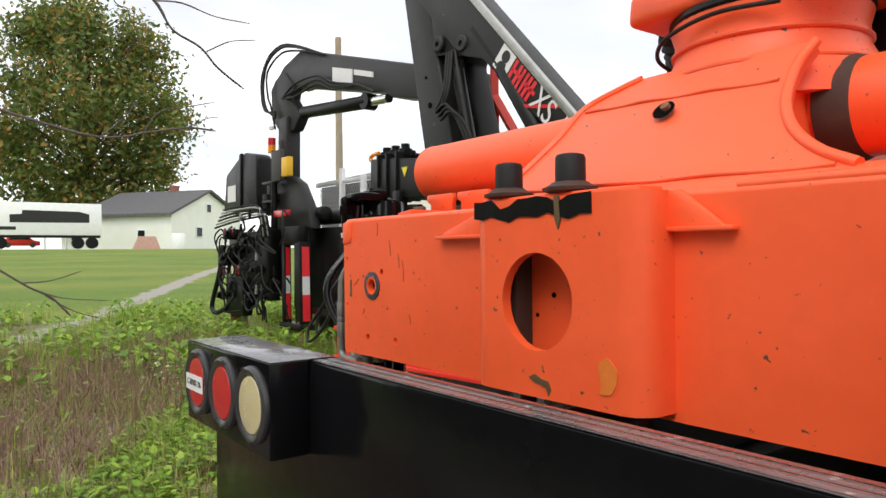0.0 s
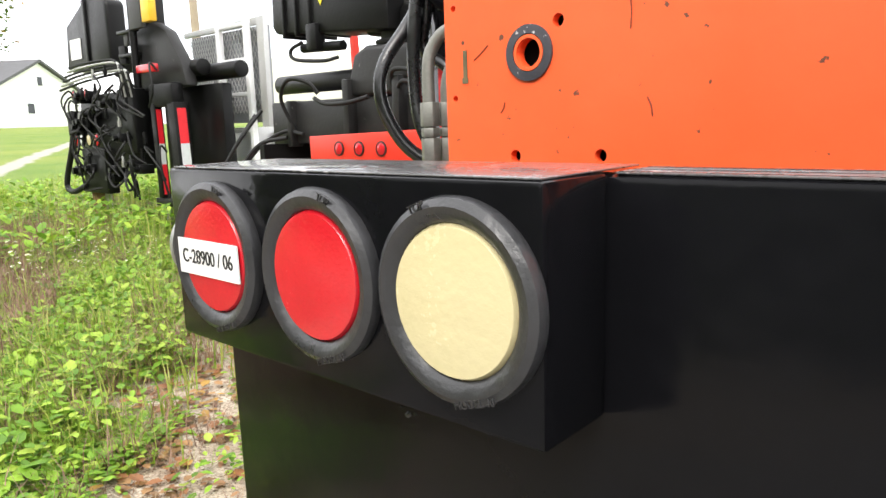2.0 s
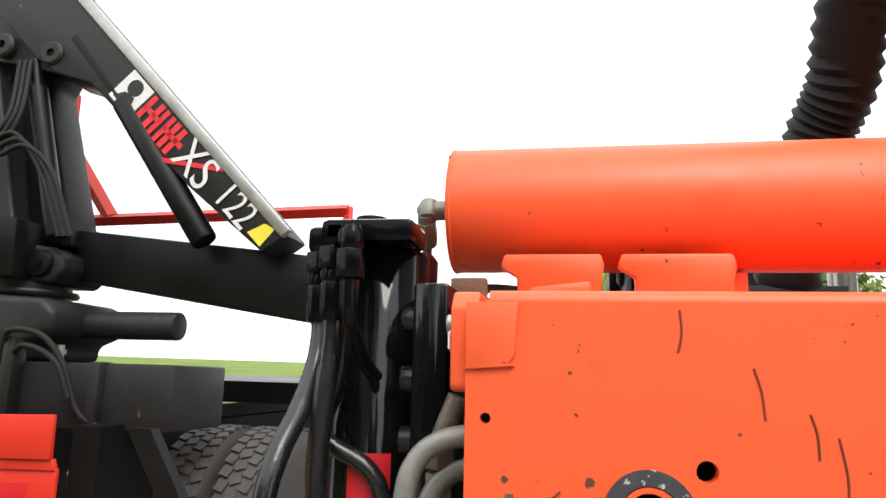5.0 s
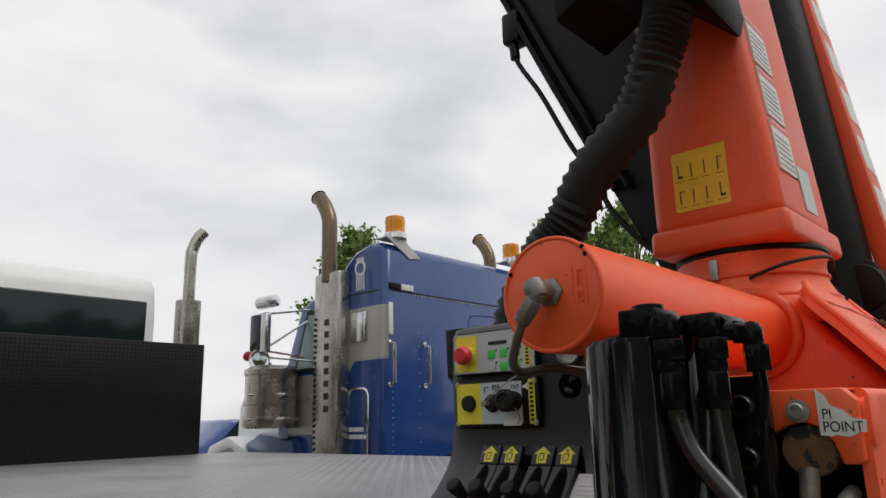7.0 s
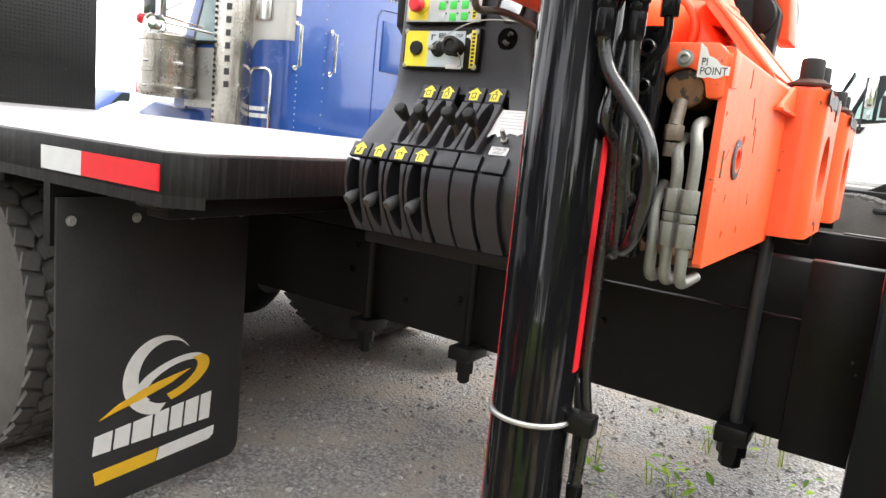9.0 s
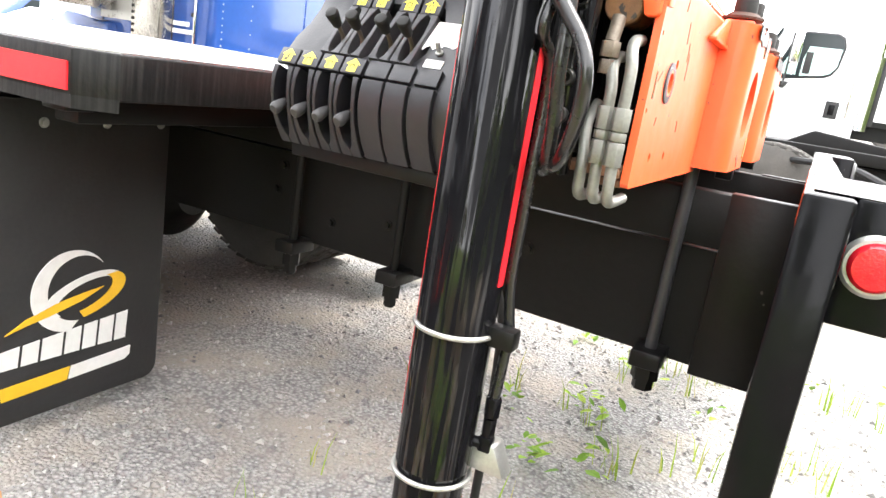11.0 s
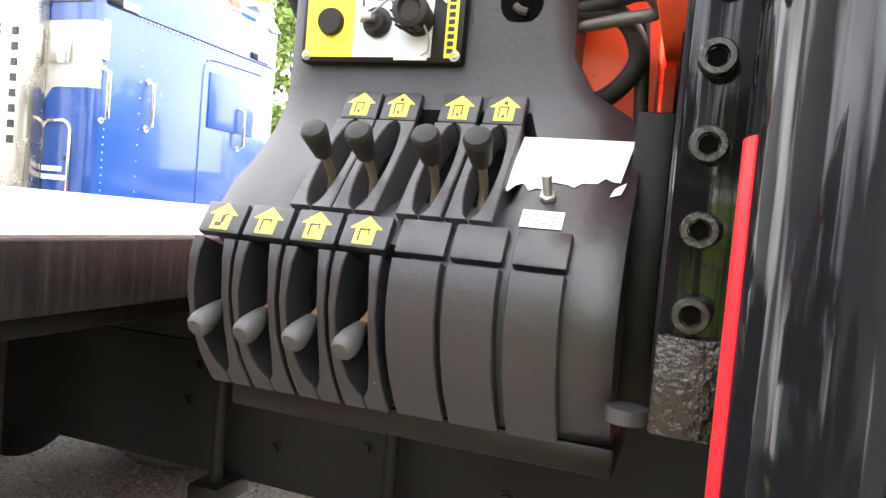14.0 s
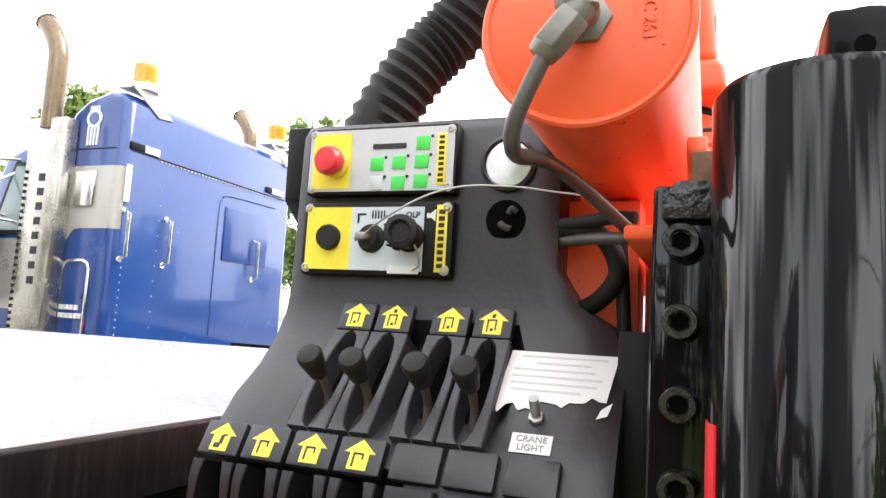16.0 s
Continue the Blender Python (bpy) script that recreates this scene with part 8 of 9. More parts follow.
for x in (3.40, 4.15):
    bm = B()
    box(bm, x, x + 0.08, -1.2, 8.4, 0.72, 0.98, 0.004)
    wpart("frame_rail", bm, BLACK, kw, "black frame rail")
for s, x in ((-1, 2.90), (1, 4.78)):
    for y in (0.31, 1.67):
        w = dual_wheel(x + 0.17 * s - 3.8, y - 4.95, s, kw, 0.53)
    w = dual_wheel(x - 3.8, 7.45 - 4.95, s, kw, 0.48)
bm = B()
box(bm, 3.2, 4.5, -0.6, 0.6, 1.0, 1.08, 0.01)
prism(bm, [(-0.8, 1.0), (0.4, 1.0), (0.1, 1.18), (-0.5, 1.12)], "x", 3.4, 4.3, 0.02)
wpart("fifth_wheel", bm, DUSTY_BLACK, kw, "greasy fifth wheel plate")
bm = tube(B(), [(2.0, -0.3, 0.95), (2.3, -0.1, 1.0), (2.8, 0.3, 0.98), (3.4, 0.5, 1.05)], 0.02, 8)
wpart("air_hose", bm, RUBBER, kw)

# ---- white day-cab truck farther off ----
fl = thing("white_day_cab_truck", "white day-cab truck with a tall stack, parked beyond", "truck", Matrix.Translation((13.0, 0.6, 0)))
bm = B()
prism(bm, [(-0.22, 0.55), (-0.20, 2.42), (-0.12, 2.56), (0.04, 2.66), (0.6, 2.76), (1.1, 2.68), (1.27, 2.52), (1.65, 1.72), (3.5, 1.52), (3.7, 1.0), (3.6, 0.55)], "x", 12.5, 14.6, 0.07, seg=4)
fc = wpart("cab", bm, WHITE, fl, "white cab")
outline = [(1.28, 1.67), (1.27, 1.85), (1.12, 2.26), (1.02, 2.40), (0.90, 2.49), (0.38, 2.50), (0.27, 2.44), (0.22, 2.28), (0.26, 1.92), (0.34, 1.78), (0.46, 1.72), (1.10, 1.63), (1.20, 1.62)]
bm = prism(B(), outline, "x", 12.482, 12.502, 0.004)
dw = wpart("door_window", bm, mat("window_rubber", (0.012, 0.012, 0.013), 0.5, var=0.2), fl, "door window in black rubber")
inset = [(0.75 + (y - 0.75) * 0.95, 2.08 + (z - 2.08) * 0.94) for y, z in outline]
wpart("tinted_pane", prism(B(), inset, "x", 12.477, 12.4815), GLASS, dw, "dark reflecting pane")
# Daylight through the cab is painted as opaque pale green panes.
wpart("daylight_pane", prism(B(), [(0.86, 2.02), (0.80, 2.24), (0.27, 2.24), (0.29, 1.93), (0.37, 1.81), (0.48, 1.76), (0.86, 1.71)], "x", 12.4735, 12.4768), mat("daylight_painted_glass", (0.42, 0.60, 0.56), 0.08, var=0.08, scale=2, spec=0.8), dw, "opaque pane painted with pale greenish daylight")
wpart("quarter_pane", prism(B(), [(1.20, 1.72), (1.17, 1.90), (1.06, 2.16), (0.93, 2.06), (0.93, 1.72)], "x", 12.4735, 12.4768), bpy.data.materials["daylight_painted_glass"], dw)
wpart("inner_mirror", box(B(), 12.45, 12.47, 0.71, 0.83, 1.76, 2.14, 0.02, 3), INK, dw, "far mirror seen through the window")
for pts in ([(12.494, 0.04, 2.62), (12.494, 0.04, 0.60)], [(12.494, 1.42, 1.9), (12.494, 1.36, 2.2), (12.494, 1.20, 2.54)], [(12.494, 1.42, 1.9), (12.494, 1.40, 0.62)], [(12.494, 1.40, 0.62), (12.494, 0.04, 0.60)]):
    wpart("door_seam", tube(B(), pts, 0.007, 6, curve=False), SILVER, fc)
wpart("windscreen", prism(B(), [(1.30, 2.52), (1.33, 2.54), (1.67, 1.75), (1.64, 1.72)], "x", 12.53, 14.57), GLASS, fc, "dark raked windscreen")
wpart("grab_bar", tube(B(), [(12.50, -0.02, 2.19), (12.45, -0.02, 2.15), (12.45, -0.05, 1.05), (12.50, -0.05, 1.02)], 0.018, 8, curve=False), CHROME, fc, "chrome grab bar")
dh = wpart("door_handle", box(B(), 12.478, 12.5, 0.09, 0.31, 1.04, 1.34, 0.01, 3), INK, fl, "black recessed door handle")
wpart("handle_paddle", box(B(), 12.47, 12.48, 0.15, 0.25, 1.10, 1.28, 0.02, 3), GLOSS_BLACK, dh)
wpart("roof_rail", tube(B(), [(12.8, 0.64, 2.74), (12.8, 0.64, 2.80), (12.8, 0.18, 2.76), (12.8, 0.18, 2.70)], 0.015, 8, curve=False), GALV_GREY, fc, "grey roof rail")
bm = box(B(), 12.15, 12.24, 0.91, 1.07, 1.88, 2.42, 0.04, 3)
mirw = wpart("mirror", bm, CHROME, fl, "chrome wing mirror")
wpart("spot_mirror", cyl(B(), (12.2, 0.96, 1.78), (12.2, 1.0, 1.78), 0.09, seg=24, w=0.01), CHROME, mirw, "round spot mirror")
wpart("mirror_arm", tube(B(), [(12.5, 1.1, 1.52), (12.22, 1.08, 1.55), (12.2, 1.08, 2.40), (12.5, 1.0, 2.45)], 0.02, 8, curve=False), INK, mirw, "black mirror bracket")
wpart("mirror_foot", prism(B(), [(1.00, 1.58), (1.22, 1.58), (1.13, 1.46), (1.07, 1.46)], "x", 12.44, 12.5, 0.01), INK, mirw)
bm = B()
cyl(bm, (12.6, -0.33, 0.9), (12.6, -0.33, 2.2), 0.11)
tube(bm, [(12.6, -0.33, 2.1), (12.6, -0.33, 3.1), (12.6, -0.38, 3.25), (12.6, -0.5, 3.3)], 0.06, 16)
wpart("exhaust_pipe", bm, CHROME, fl, "tall chrome exhaust stack")
wpart("heat_shield", box(B(), 12.55, 12.72, -0.50, -0.43, 1.0, 2.25, 0.02), INK, fl, "black heat shield")
bm = B()
box(bm, 12.9, 13.0, -5.5, 3.0, 0.75, 1.0)
box(bm, 13.9, 14.0, -5.5, 3.0, 0.75, 1.0)
box(bm, 12.7, 14.2, -3.0, -0.4, 1.0, 1.10)
wpart("frame", bm, BLACK, fl, "black frame")
for s in (-1, 1):
    for y in (-3.2, -4.5, 2.6):
        dual_wheel(s * 0.95 + 0.45, y - 0.6, s, fl)
fl.matrix_basis = Matrix.Translation((13.0, 0.40, 0.44))
bl = thing("blue_car", "blue car parked far beyond the trucks", "car", Matrix.Translation((7.0, 14.0, 0)))
bm = B()
prism(bm, [(-2.1, 0.3), (2.1, 0.3), (2.15, 0.8), (1.2, 0.95), (0.6, 1.4), (-1.0, 1.42), (-1.6, 0.95), (-2.1, 0.85)], "y", -0.85, 0.85, 0.1)
part("body", bm, BLUE, bl)
bm = B()
prism(bm, [(-1.3, 0.95), (0.9, 0.95), (0.5, 1.33), (-0.9, 1.35)], "y", -0.87, -0.83)
part("window", bm, GLASS, bl)
for x in (-1.3, 1.3):
    bm = B()
    cyl(bm, (x, -0.87, 0.33), (x, -0.65, 0.33), 0.33)
    part("wheel", bm, TYRE, bl)
wt = thing("white_van_truck", "white box truck in the far yard", "truck", Matrix.Translation((34, -5.0, 1.1)))
bm = B()
box(bm, -1.2, 1.2, -4, 4, 0.9, 3.6, 0.05)
part("body", bm, WHITE, wt)
bm = B()
for y in (-3, 2.6):
    cyl(bm, (-1.25, y, 0.5), (1.25, y, 0.5), 0.5)
part("axle", bm, TYRE, wt)


# ---- woods behind the yard: unseen, inferred from reflections, added to darken black paint ----
rng = np.random.default_rng(21)
vs, fs = [], []
for k in range(15000):
    a = rng.uniform(-1.0, 0.75)
    r = rng.uniform(15, 22)
    x, y = r * math.sin(a) * 1.5 + 2, -r * math.cos(a)
    h = 7.0 + 1.8 * math.sin(x * 0.7) + 1.2 * math.sin(x * 1.9 + 1)
    q = np.array((x, y, h * rng.uniform(0, 1) ** 0.8))
    d1, d2 = rng.normal(0, 1, 3), rng.normal(0, 1, 3)
    d1 /= np.linalg.norm(d1)
    d2 -= d1 * d2.dot(d1)
    d2 /= np.linalg.norm(d2)
    s = rng.uniform(0.3, 0.7)
    i = len(vs)
    vs += [tuple(q - d1 * s), tuple(q + d2 * s * 0.6), tuple(q + d1 * s), tuple(q - d2 * s * 0.6)]
    fs.append((i, i + 1, i + 2, i + 3))
tagged(from_arrays("woods", vs, fs, LEAF_POPLAR), "dense green woods, unseen, added behind the yard to darken reflections", "woods", kind="stuff")

# ---- weeds, dry grass and fallen leaves ----
GREEN_LEAF = leaf_material("fresh_weed_leaves", [(0.08, 0.175, 0.013), (0.15, 0.30, 0.020), (0.255, 0.425, 0.032), (0.38, 0.49, 0.065)])
GRASS = leaf_material("green_grass_blades", [(0.16, 0.28, 0.02), (0.24, 0.38, 0.04), (0.34, 0.42, 0.07), (0.44, 0.40, 0.13)])
STRAW = leaf_material("dry_straw_blades", [(0.34, 0.21, 0.135), (0.23, 0.135, 0.09), (0.15, 0.082, 0.055), (0.40, 0.29, 0.19)])
LITTER = leaf_material("fallen_brown_leaves", [(0.34, 0.14, 0.05), (0.24, 0.12, 0.06), (0.42, 0.24, 0.10), (0.14, 0.08, 0.05), (0.50, 0.30, 0.06)])
PETAL = leaf_material("small_white_flowers", [(0.75, 0.75, 0.68), (0.80, 0.74, 0.45)])


def field(x, y):
    """Broad patchiness of the growth, 0 to 1."""
    return 0.5 + 0.5 * noise.noise(Vector((x * 0.9, y * 0.9, 3.1))) + 0.25 * noise.noise(Vector((x * 2.7, y * 2.7, 8.0)))


def blades(name, count, zone, height, width, material, label, keep, seed, lean=0.5):
    rng = np.random.default_rng(seed)
    vs, fs = [], []
    while len(fs) < count * 2:
        x, y = zone(rng)
        if rng.uniform() > keep(x, y):
            continue
        n = int(rng.integers(3, 8))
        for _ in range(n):
            bx, by = x + rng.normal(0, 0.02), y + rng.normal(0, 0.02)
            a, h = rng.uniform(0, 2 * math.pi), height * rng.uniform(0.4, 1.25)
            l = lean * h * rng.uniform(0.2, 1.2)
            w = width * rng.uniform(0.6, 1.3)
            ca, sa = math.cos(a), math.sin(a)
            z = rise(bx, by)
            i = len(vs)
            vs += [(bx - sa * w, by + ca * w, z - 0.01), (bx + sa * w, by - ca * w, z - 0.01), (bx + ca * l * 0.35 + sa * w * 0.7, by + sa * l * 0.35 - ca * w * 0.7, z + h * 0.6), (bx + ca * l * 0.35 - sa * w * 0.7, by + sa * l * 0.35 + ca * w * 0.7, z + h * 0.6), (bx + ca * l, by + sa * l, z + h)]
            fs += [(i, i + 1, i + 2, i + 3), (i + 3, i + 2, i + 4)]
    return tagged(from_arrays(name, vs, fs, material), label, "grass", kind="stuff")


def leafy(name, count, zone, size, material, label, keep, seed, up=0.6, per=(6, 12), height=0.12):
    rng = np.random.default_rng(seed)
    vs, fs = [], []
    made = 0
    while made < count:
        x, y = zone(rng)
        if rng.uniform() > keep(x, y):
            continue
        made += 1
        z0 = rise(x, y)
        for _ in range(int(rng.integers(*per))):
            a = rng.uniform(0, 2 * math.pi)
            s = size * rng.uniform(0.5, 1.3)
            ox, oy, oz = x + rng.normal(0, size * 0.9), y + rng.normal(0, size * 0.9), z0 + 0.01 + height * rng.uniform(0, 1)
            ca, sa, t = math.cos(a), math.sin(a), rng.uniform(-0.2, up)
            w = s * rng.uniform(0.22, 0.38)
            i = len(vs)
            for u, v, lift in ((0, 0, 0), (0.35, 1, 0.02), (0.35, -1, 0.02), (0.7, 0.8, -0.02), (0.7, -0.8, -0.02), (1.0, 0, -0.16), (0.5, 0, -0.03)):
                vs.append((ox + ca * u * s - sa * v * w, oy + sa * u * s + ca * v * w, oz + u * s * t + lift * s))
            fs += [(i, i + 2, i + 6), (i, i + 6, i + 1), (i + 1, i + 6, i + 3), (i + 2, i + 4, i + 6), (i + 3, i + 6, i + 5), (i + 4, i + 5, i + 6)]
    return tagged(from_arrays(name, vs, fs, material), label, "weeds", kind="stuff")


near = lambda r: (-1.9 - 5.5 * r.uniform(), r.uniform(-1.2, 3.6))
mid = lambda r: (r.uniform(-9.5, -3.0), r.uniform(-2.6, 5.5))
far = lambda r: (r.uniform(-14.5, -6.5), r.uniform(-3.0, 9.0))


def band(x, y):
    """Position across the strips of growth: above 1.1 bare soil, 0 to 1.1 green weeds, below 0 dry grass."""
    return y + 0.65 * (x + 3.9) + 0.55 * noise.noise(Vector((x * 1.6, y * 1.6, 5.0)))


def yard(x, y):
    """0 on the gravel where the trucks stand, 1 off it."""
    g = y - 2.1 + 0.5 * noise.noise(Vector((x, y, 1.0)))
    return 0.02 if (x > -5.6 and g > 0) or (x > -2.0 and y > 0.9) else 1.0


def soft(v, a, b):
    return max(0.0, min(1.0, (v - a) / (b - a)))


green_band = lambda x, y: yard(x, y) * max(0.03, 0.85 * soft(band(x, y), 0.05, 0.45) * soft(-band(x, y), -1.25, -0.95), 0.55 * soft(field(x, y), 0.62, 0.8) * (x < -4.5))
brown_band = lambda x, y: yard(x, y) * max(0.03, soft(-band(x, y), -0.55, 0.1) * soft(field(x, y), 0.05, 0.3), 0.5 * (0.9 < band(x, y) < 1.5) * soft(field(x, y), 0.5, 0.7))
off_path = lambda x, y: 0.0 if abs((x + 9.8) * 0.49 + (y + 0.4) * 0.872) < 0.5 else 1.0
leafy("broadleaf_weeds", 3400, near, 0.040, GREEN_LEAF, "low broad-leaved green weeds beside the bumper", lambda x, y: green_band(x, y) * soft(field(x * 2.2, y * 2.2), 0.38, 0.62), 31, 0.6, (7, 13), 0.055)
leafy("broadleaf_weeds", 700, near, 0.06, GREEN_LEAF, "taller leafy weeds beside the bumper", lambda x, y: green_band(x, y) * soft(field(x * 1.7 + 9, y * 1.7), 0.45, 0.75), 51, 0.9, (4, 9), 0.10)
leafy("broadleaf_weeds", 2000, mid, 0.052, GREEN_LEAF, "broad-leaved green weeds among dry grass", green_band, 32, 0.8, (6, 12), 0.13)
blades("grass_tufts", 12000, near, 0.12, 0.0026, GRASS, "tufts of green grass", green_band, 33)
blades("grass_tufts", 9000, mid, 0.22, 0.0035, GRASS, "longer green grass between dry stalks", lambda x, y: yard(x, y) * (0.5 * green_band(x, y) + 0.08), 34)
blades("dry_grass", 34000, mid, 0.24, 0.0024, STRAW, "matted dry brown grass and stalks", brown_band, 35, 1.5)
blades("dry_grass", 6500, near, 0.09, 0.0018, STRAW, "short dry grass on bare soil", lambda x, y: 0.3, 36, 2.2)
blades("dry_grass", 7000, near, 0.15, 0.0020, STRAW, "dry grass between the green weeds", lambda x, y: yard(x, y) * soft(band(x, y), -0.2, 0.3) * soft(-band(x, y), -1.4, -0.9) * soft(field(x * 3 + 4, y * 3), 0.4, 0.65), 56, 1.4)
blades("tall_weeds", 8000, far, 0.42, 0.005, GRASS, "tall mixed weeds at the field's edge", lambda x, y: off_path(x, y) * yard(x, y) * min(1.0, field(x, y)), 37, 0.35)
leafy("tall_weed_leaves", 1100, far, 0.10, GREEN_LEAF, "leafy weeds at the field's edge", lambda x, y: off_path(x, y) * yard(x, y) * 0.5 * soft(field(x, y), 0.4, 0.7), 38, 0.9, (8, 16), 0.34)
blades("dry_stalks", 2600, mid, 0.42, 0.0024, STRAW, "upright dry brown weed stalks", lambda x, y: 0.3 * brown_band(x, y) if x < -4.2 else 0.0, 39, 0.25)
leafy("fallen_leaves", 1700, lambda r: (-1.35 - 3.2 * r.uniform(), r.uniform(-0.9, 2.4)), 0.052, LITTER, "curled brown fallen leaves on the soil", lambda x, y: 0.8 * soft(band(x, y), 0.5, 1.0) + 0.15, 40, 0.35, (1, 4), 0.012)
leafy("white_flowers", 60, lambda r: (r.uniform(-7.5, -5.5), r.uniform(1.0, 2.2)), 0.028, PETAL, "small white wildflowers", lambda x, y: 1.0, 41, 0.5, (4, 9), 0.32)
leafy("gravel_weeds", 26, lambda r: (r.uniform(-1.1, 1.5), r.uniform(-0.9, 0.9)), 0.045, GREEN_LEAF, "scattered weeds in the gravel", lambda x, y: 0.5, 42, 1.0, (5, 12), 0.10)
blades("gravel_grass", 450, lambda r: (r.uniform(-1.2, 1.6), r.uniform(-0.9, 1.2)), 0.14, 0.003, GRASS, "thin grass in the gravel", lambda x, y: 0.25 * (field(x * 2, y * 2) > 0.55) + 0.01, 43)
# loose stones of the gravel
rng = np.random.default_rng(50)
vs, fs = [], []
for k in range(9000):
    x, y = -1.9 + 3.6 * rng.uniform(), -0.8 + 4.2 * rng.uniform()
    s = 0.004 + 0.012 * rng.uniform() ** 2.5
    i = len(vs)
    for dx, dy, dz in ((1, 0, 0.1), (-0.5, 0.85, 0), (-0.5, -0.85, 0.15), (0, 0, 0.8), (0.2, 0.1, -0.6)):
        vs.append((x + s * (dx + rng.uniform(-0.3, 0.3)), y + s * (dy + rng.uniform(-0.3, 0.3)), s * (dz + rng.uniform(-0.1, 0.2))))
    fs += [(i, i + 1, i + 3), (i + 1, i + 2, i + 3), (i + 2, i, i + 3), (i + 1, i, i + 4), (i + 2, i + 1, i + 4), (i, i + 2, i + 4)]
STONE = leaf_material("gravel_stone", [(0.18, 0.18, 0.18), (0.32, 0.31, 0.30), (0.46, 0.45, 0.43), (0.60, 0.59, 0.57)])
tagged(from_arrays("gravel_stones", vs, fs, STONE), "loose grey gravel stones", "gravel", kind="stuff")

bm = tube(B(), [(-1.19, 0.46, 0.87), (-1.162, 0.45, 0.814), (-1.118, 0.45, 0.75), (-1.10, 0.45, 0.60), (-1.10, 0.45, 0.34), (-1.12, 0.45, 0.27)], 0.0085, 10)
part("leg_hose", bm, RUBBER, crane, "thin black hose beside the leg")
# label on the outer brake lamp
bm = B()
box(bm, -1.146, -1.046, -0.0880, -0.0866, 0.981, 1.014)
lab = part("stock_label", bm, WHITE_DECAL, box_left, "white printed stock label stuck on the lens")
lettering("C-28900 / 06", 0.0185, Matrix.Translation((-1.096, -0.0883, 0.9975)) @ Matrix.Rotation(radians(90), 4, "X"), INK, lab, stretch=0.86)

# column decals, hose, cover and folded arms of the crane
bm = B()
box(bm, -0.1815, -0.178, -0.040, 0.086, 1.770, 1.912, m=col_m)
ys = part("yellow_plate", bm, GOLD_DECAL, column, "yellow instruction plate with arm pictograms")
for row in (0, 1):
    for k in range(4):
        y, z = 0.072 - k * 0.031, 1.862 - row * 0.062
        bm = B()
        box(bm, -0.1822, -0.1813, y - 0.001, y + 0.0015, z - 0.012, z + 0.02, m=col_m)
        if k in (0, 3):
            top = (k == 3) != bool(row)
            box(bm, -0.1822, -0.1813, y - 0.010, y + 0.0015, z + (0.017 if top else -0.012), z + (0.019 if top else -0.006), m=col_m)
        box(bm, -0.1822, -0.1813, y - 0.012, y + 0.008, z - 0.020, z - 0.019, m=col_m)
        part("pictogram", bm, INK, ys)
GREY_PRINT = mat("grey_label_print", (0.35, 0.35, 0.36), 0.6)


def rear_label(name, z0, z1, x0, x1, material, parent, label="", lift=0.0015):
    bm = prism(B(), [(col_rear(z0) + 0.004, z0), (col_rear(z0) - lift, z0), (col_rear(z1) - lift, z1), (col_rear(z1) + 0.004, z1)], "x", x0, x1)
    return part(name, bm, material, parent, label)


for z0, z1 in ((1.835, 1.955), (1.967, 2.087), (2.10, 2.22)):
    q = rear_label("label", z0, z1, -0.405, -0.285, WHITE_DECAL, column, "white warning label with red heading")
    rear_label("label_heading", z1 - 0.016, z1 - 0.004, -0.402, -0.288, RED_TAPE, q, "", 0.0022)
    for k in range(6):
        rear_label("print_line", z0 + 0.01 + k * 0.014, z0 + 0.015 + k * 0.014, -0.398, -0.30, GREY_PRINT, q, "", 0.0022)
rear_label("label", 1.765, 1.875, -0.275, -0.185, GREY_DECAL, column, "grey type plate")
rear_label("label", 1.835, 1.875, -0.305, -0.281, GREEN, column, "small green label")
bm = tube(B(), [(-0.68, 1.09, 1.44), (-0.66, 1.055, 1.58), (-0.64, 1.0, 1.688), (-0.62, 0.945, 1.755), (-0.62, 0.865, 1.864), (-0.60, 0.755, 1.975), (-0.60, 0.70, 2.09), (-0.60, 0.67, 2.16), (-0.60, 0.65, 2.25)], 0.053, 24, 10, ribs=0.0038)
part("ribbed_hose", bm, RUBBER, crane, "thick ribbed black hose sleeve", 60)
bm = B()
prism(bm, [(0.90, 2.22), (0.80, 2.27), (0.66, 2.235), (0.562, 2.135), (0.55, 2.18), (0.585, 2.5), (0.92, 2.55)], "x", -0.69, -0.447, 0.012)
part("hose_cover", bm, DUSTY_BLACK, crane, "dark bent cover over the hose")
bm = B()
prism(bm, [(0.78, 1.60), (0.84, 1.60), (0.885, 1.679), (1.127, 2.17), (1.292, 2.552), (1.68, 3.4), (1.30, 3.4), (0.83, 2.2)], "x", -0.28, -0.06, 0.012)
oa = part("outer_arm", bm, BLACK, crane, "black folded outer arm")
for off in (0.035, 0.075):
    bm = tube(B(), [(-0.295, 1.02 - off, 1.92), (-0.297, 1.20 - off, 2.30), (-0.295, 1.45 - off, 2.85), (-0.293, 1.66 - off, 3.3)], 0.011, 8)
    part("arm_pipe", bm, GLOSS_BLACK, oa)
bm = tube(B(), [(-0.285, 1.31, 2.50), (-0.285, 1.29, 2.42), (-0.285, 1.21, 2.28), (-0.285, 1.125, 2.10), (-0.29, 1.06, 1.99), (-0.29, 1.0, 1.86), (-0.28, 0.91, 1.745), (-0.27, 0.85, 1.72)], 0.008, 10)
part("arm_cable", bm, RUBBER, crane, "black cable hanging beside the arm")
bm = B()
box(bm, -0.31, -0.24, 1.27, 1.335, 2.49, 2.60, 0.012)
cyl(bm, (-0.285, 1.30, 2.44), (-0.285, 1.305, 2.50), 0.016)
part("arm_end_block", bm, BLACK, crane, "small black sensor block on the arm")
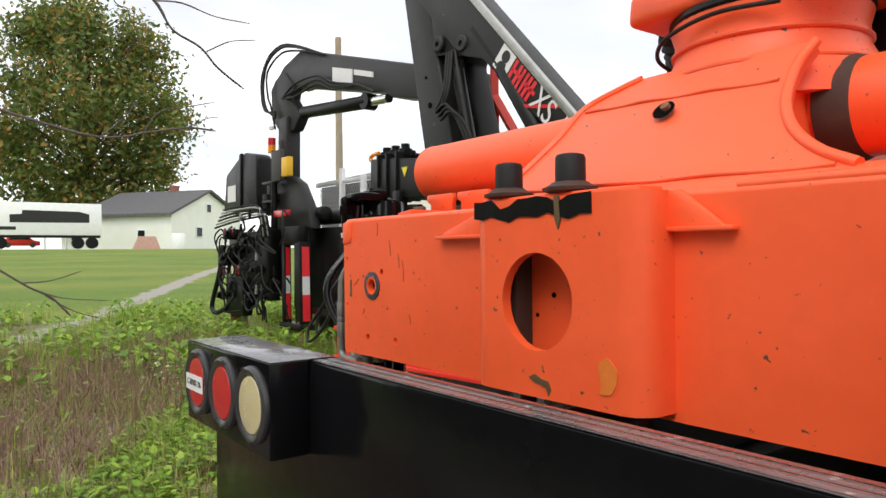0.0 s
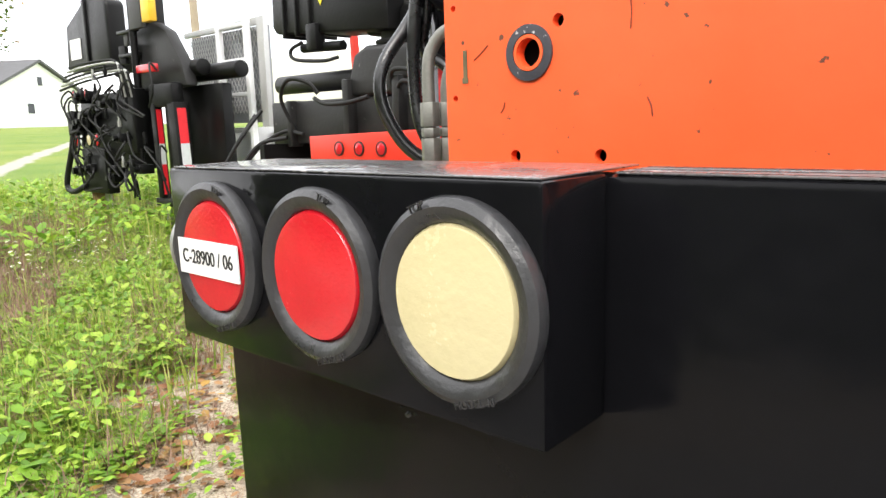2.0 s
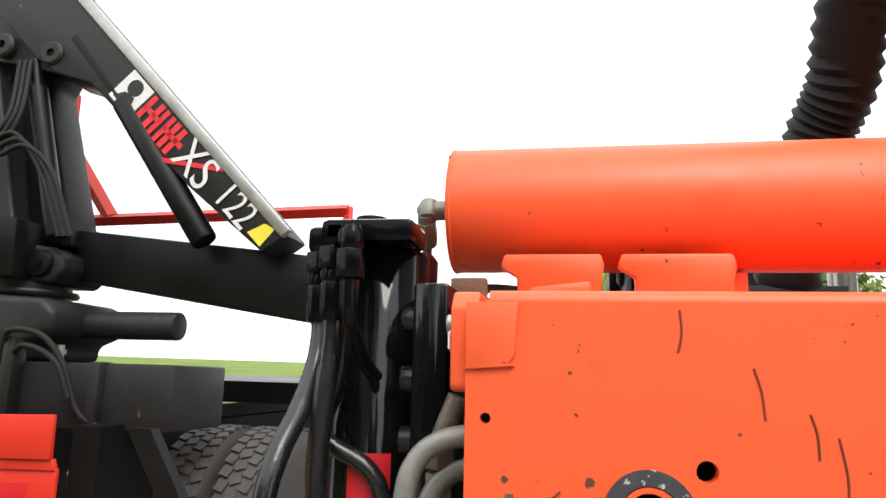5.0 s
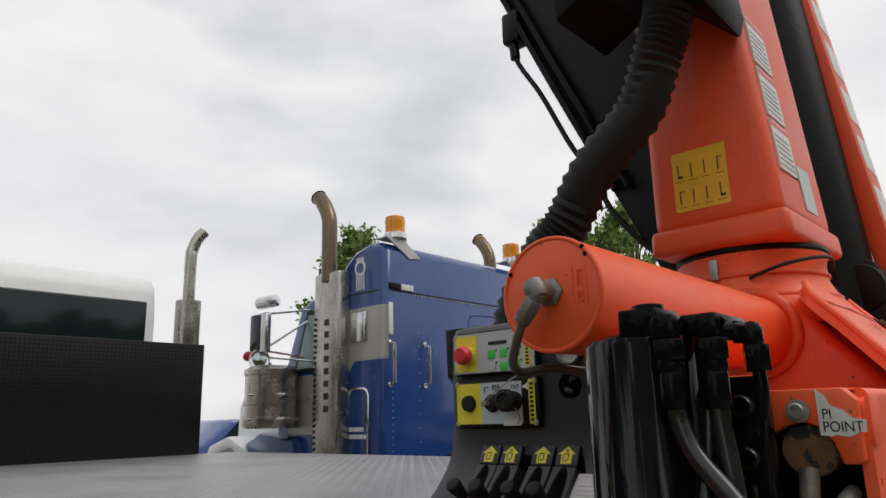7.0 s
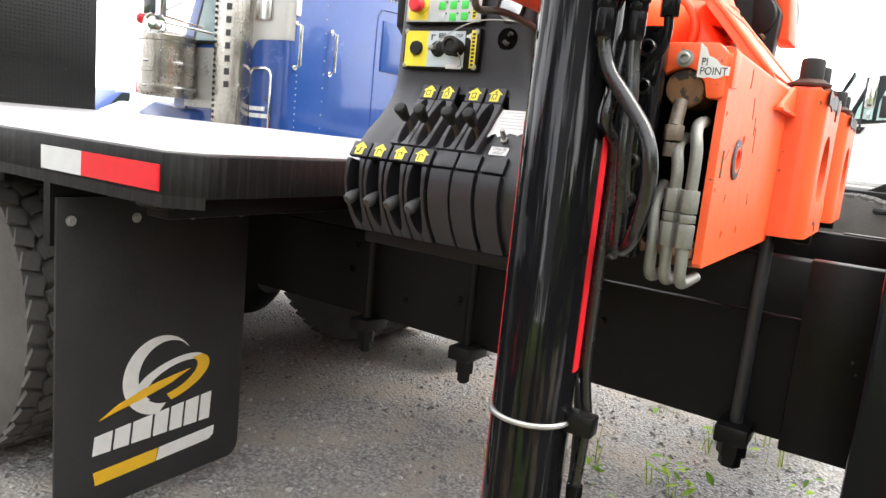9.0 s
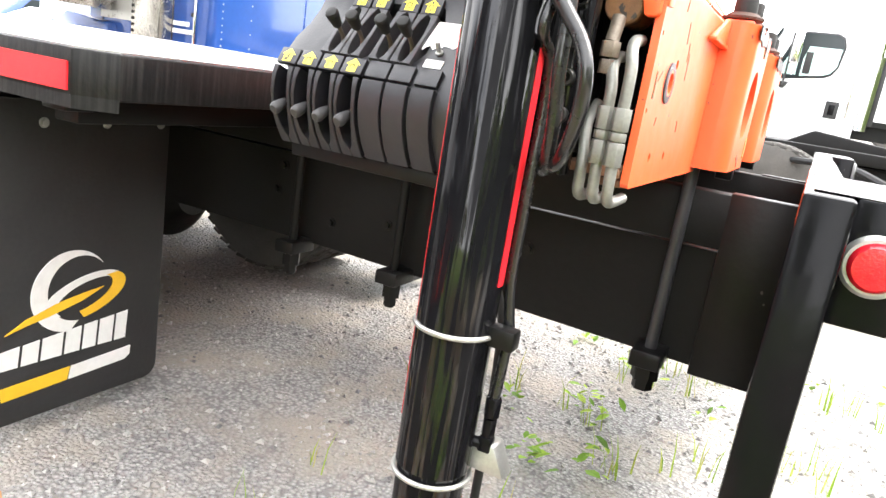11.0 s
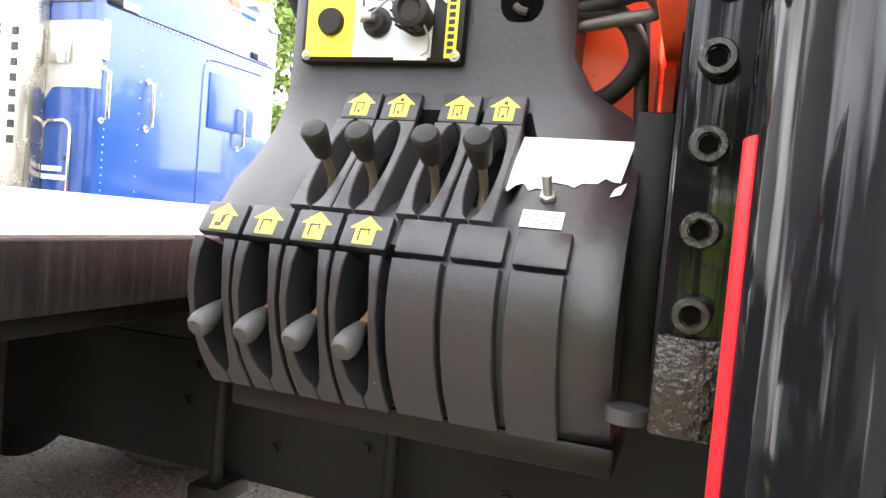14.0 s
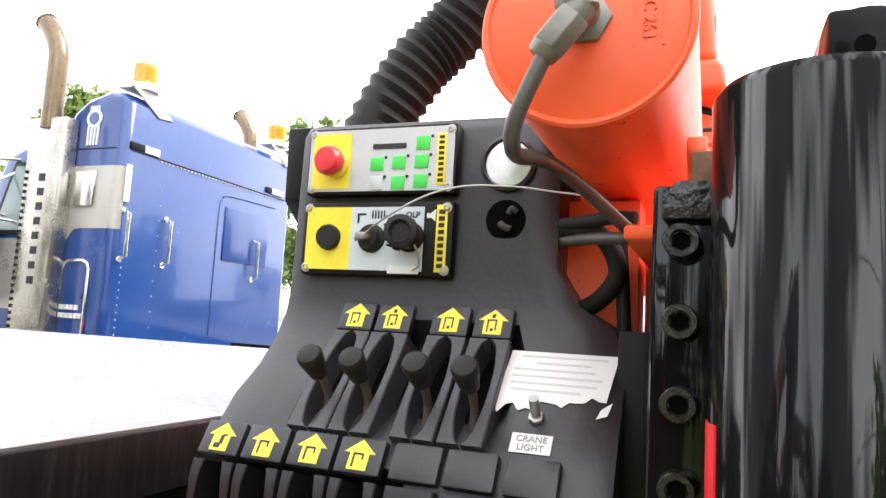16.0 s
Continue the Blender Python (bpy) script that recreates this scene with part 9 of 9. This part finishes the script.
def boom_rear(z):
    """Rear face of the raised main boom."""
    return 0.468 + 0.126 * (z - 1.65)


bm = B()
cyl(bm, (0.42, 0.63, 1.60), (0.44, 0.80, 3.6), 0.105, seg=28)
part("lift_cylinder", bm, BLACK, crane, "black lift cylinder beside the column")
bm = B()
prism(bm, [(boom_rear(1.60), 1.60), (boom_rear(1.60) + 0.058, 1.60), (boom_rear(3.6) + 0.064, 3.6), (boom_rear(3.6), 3.6)], "x", 0.44, 0.63, 0.008)
mb = part("main_boom", bm, ORANGE_DULL, crane, "orange main boom with white printed marks")
for k in range(8):
    z0, z1 = 1.88 + k * 0.175, 2.0 + k * 0.175
    bm = prism(B(), [(boom_rear(z0) + 0.002, z0), (boom_rear(z0) - 0.002, z0), (boom_rear(z1) - 0.002, z1), (boom_rear(z1) + 0.002, z1)], "x", 0.47, 0.60)
    part("print_bar", bm, WHITE_DECAL, mb)
bm = B()
cyl(bm, (0.34, 0.57, 1.665), (0.47, 0.563, 1.665), 0.070, seg=30, w=0.008)
prism(bm, [(0.50, 1.40), (0.65, 1.40), (0.65, 1.67), (0.615, 1.74), (0.535, 1.75), (0.49, 1.68)], "x", 0.37, 0.44, 0.008)
prism(bm, [(0.56, 1.44), (0.72, 1.44), (0.72, 1.62), (0.60, 1.66)], "x", 0.02, 0.37, 0.008)
part("pivot_knuckle", bm, BLACK, crane, "black pivot knuckle")
bm = lathe(B(), [(0.052, 0), (0.052, 0.014), (0.04, 0.018), (0, 0.018)], (0.635, 0.495, 1.72), (-0.02, -1, 0.1), 28)
part("pivot_disc", bm, BLACK, crane, "round black pivot cover")
bm = tube(B(), [(-0.43, 0.62, 1.60), (-0.425, 0.56, 1.618), (-0.37, 0.51, 1.635), (-0.27, 0.495, 1.648), (-0.17, 0.515, 1.645)], 0.004, 8)
part("sensor_cable", bm, RUBBER, crane, "thin black cable round the column base")
bm = B()
box(bm, -0.442, -0.425, 0.682, 0.70, 1.605, 1.65, 0.002)
part("sensor", bm, STEEL, crane)
# Black ring at the joint of column and base.
bm = B()
tube(bm, [(CX + 0.158 * math.cos(q), CY + 0.158 * math.sin(q), 1.668) for q in [2 * math.pi * k / 48 for k in range(49)]], 0.010, 8, curve=False)
part("dark_ring", bm, BLACK, crane, "dark ring under the column")
# weathered ridges of the bumper top, alternately sky-greyed, and a patch of rough paint
random.seed(2)
bm = B()
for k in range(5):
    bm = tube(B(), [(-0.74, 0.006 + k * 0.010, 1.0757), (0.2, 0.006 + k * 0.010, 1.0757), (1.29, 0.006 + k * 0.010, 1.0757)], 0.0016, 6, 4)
    part("edge_ridge", bm, WORN_SKY_TOP if k % 2 else BLACK, bumper)
bm = B()
for k in range(70):
    a, q = random.uniform(0, 2 * math.pi), 0.045 * random.uniform(0.1, 1) ** 0.6
    cyl(bm, (-0.94 + q * math.cos(a), 0.001, 0.885 + 0.6 * q * math.sin(a)), (-0.94 + q * math.cos(a), -0.0014, 0.885 + 0.6 * q * math.sin(a)), random.uniform(0.0015, 0.005), 0.001, seg=7)
part("paint_blister", bm, mat("blistered_black_paint", (0.010, 0.010, 0.010), 0.25, var=0.3, bump=1.0, bscale=120), bumper, "blistered patch of black paint")
# small clearance lamp bracket under the deck
bm = B()
box(bm, -1.25, -1.18, 1.42, 1.5, 0.955, 0.984, 0.004)
part("tape_bracket", bm, BLACK, truck)
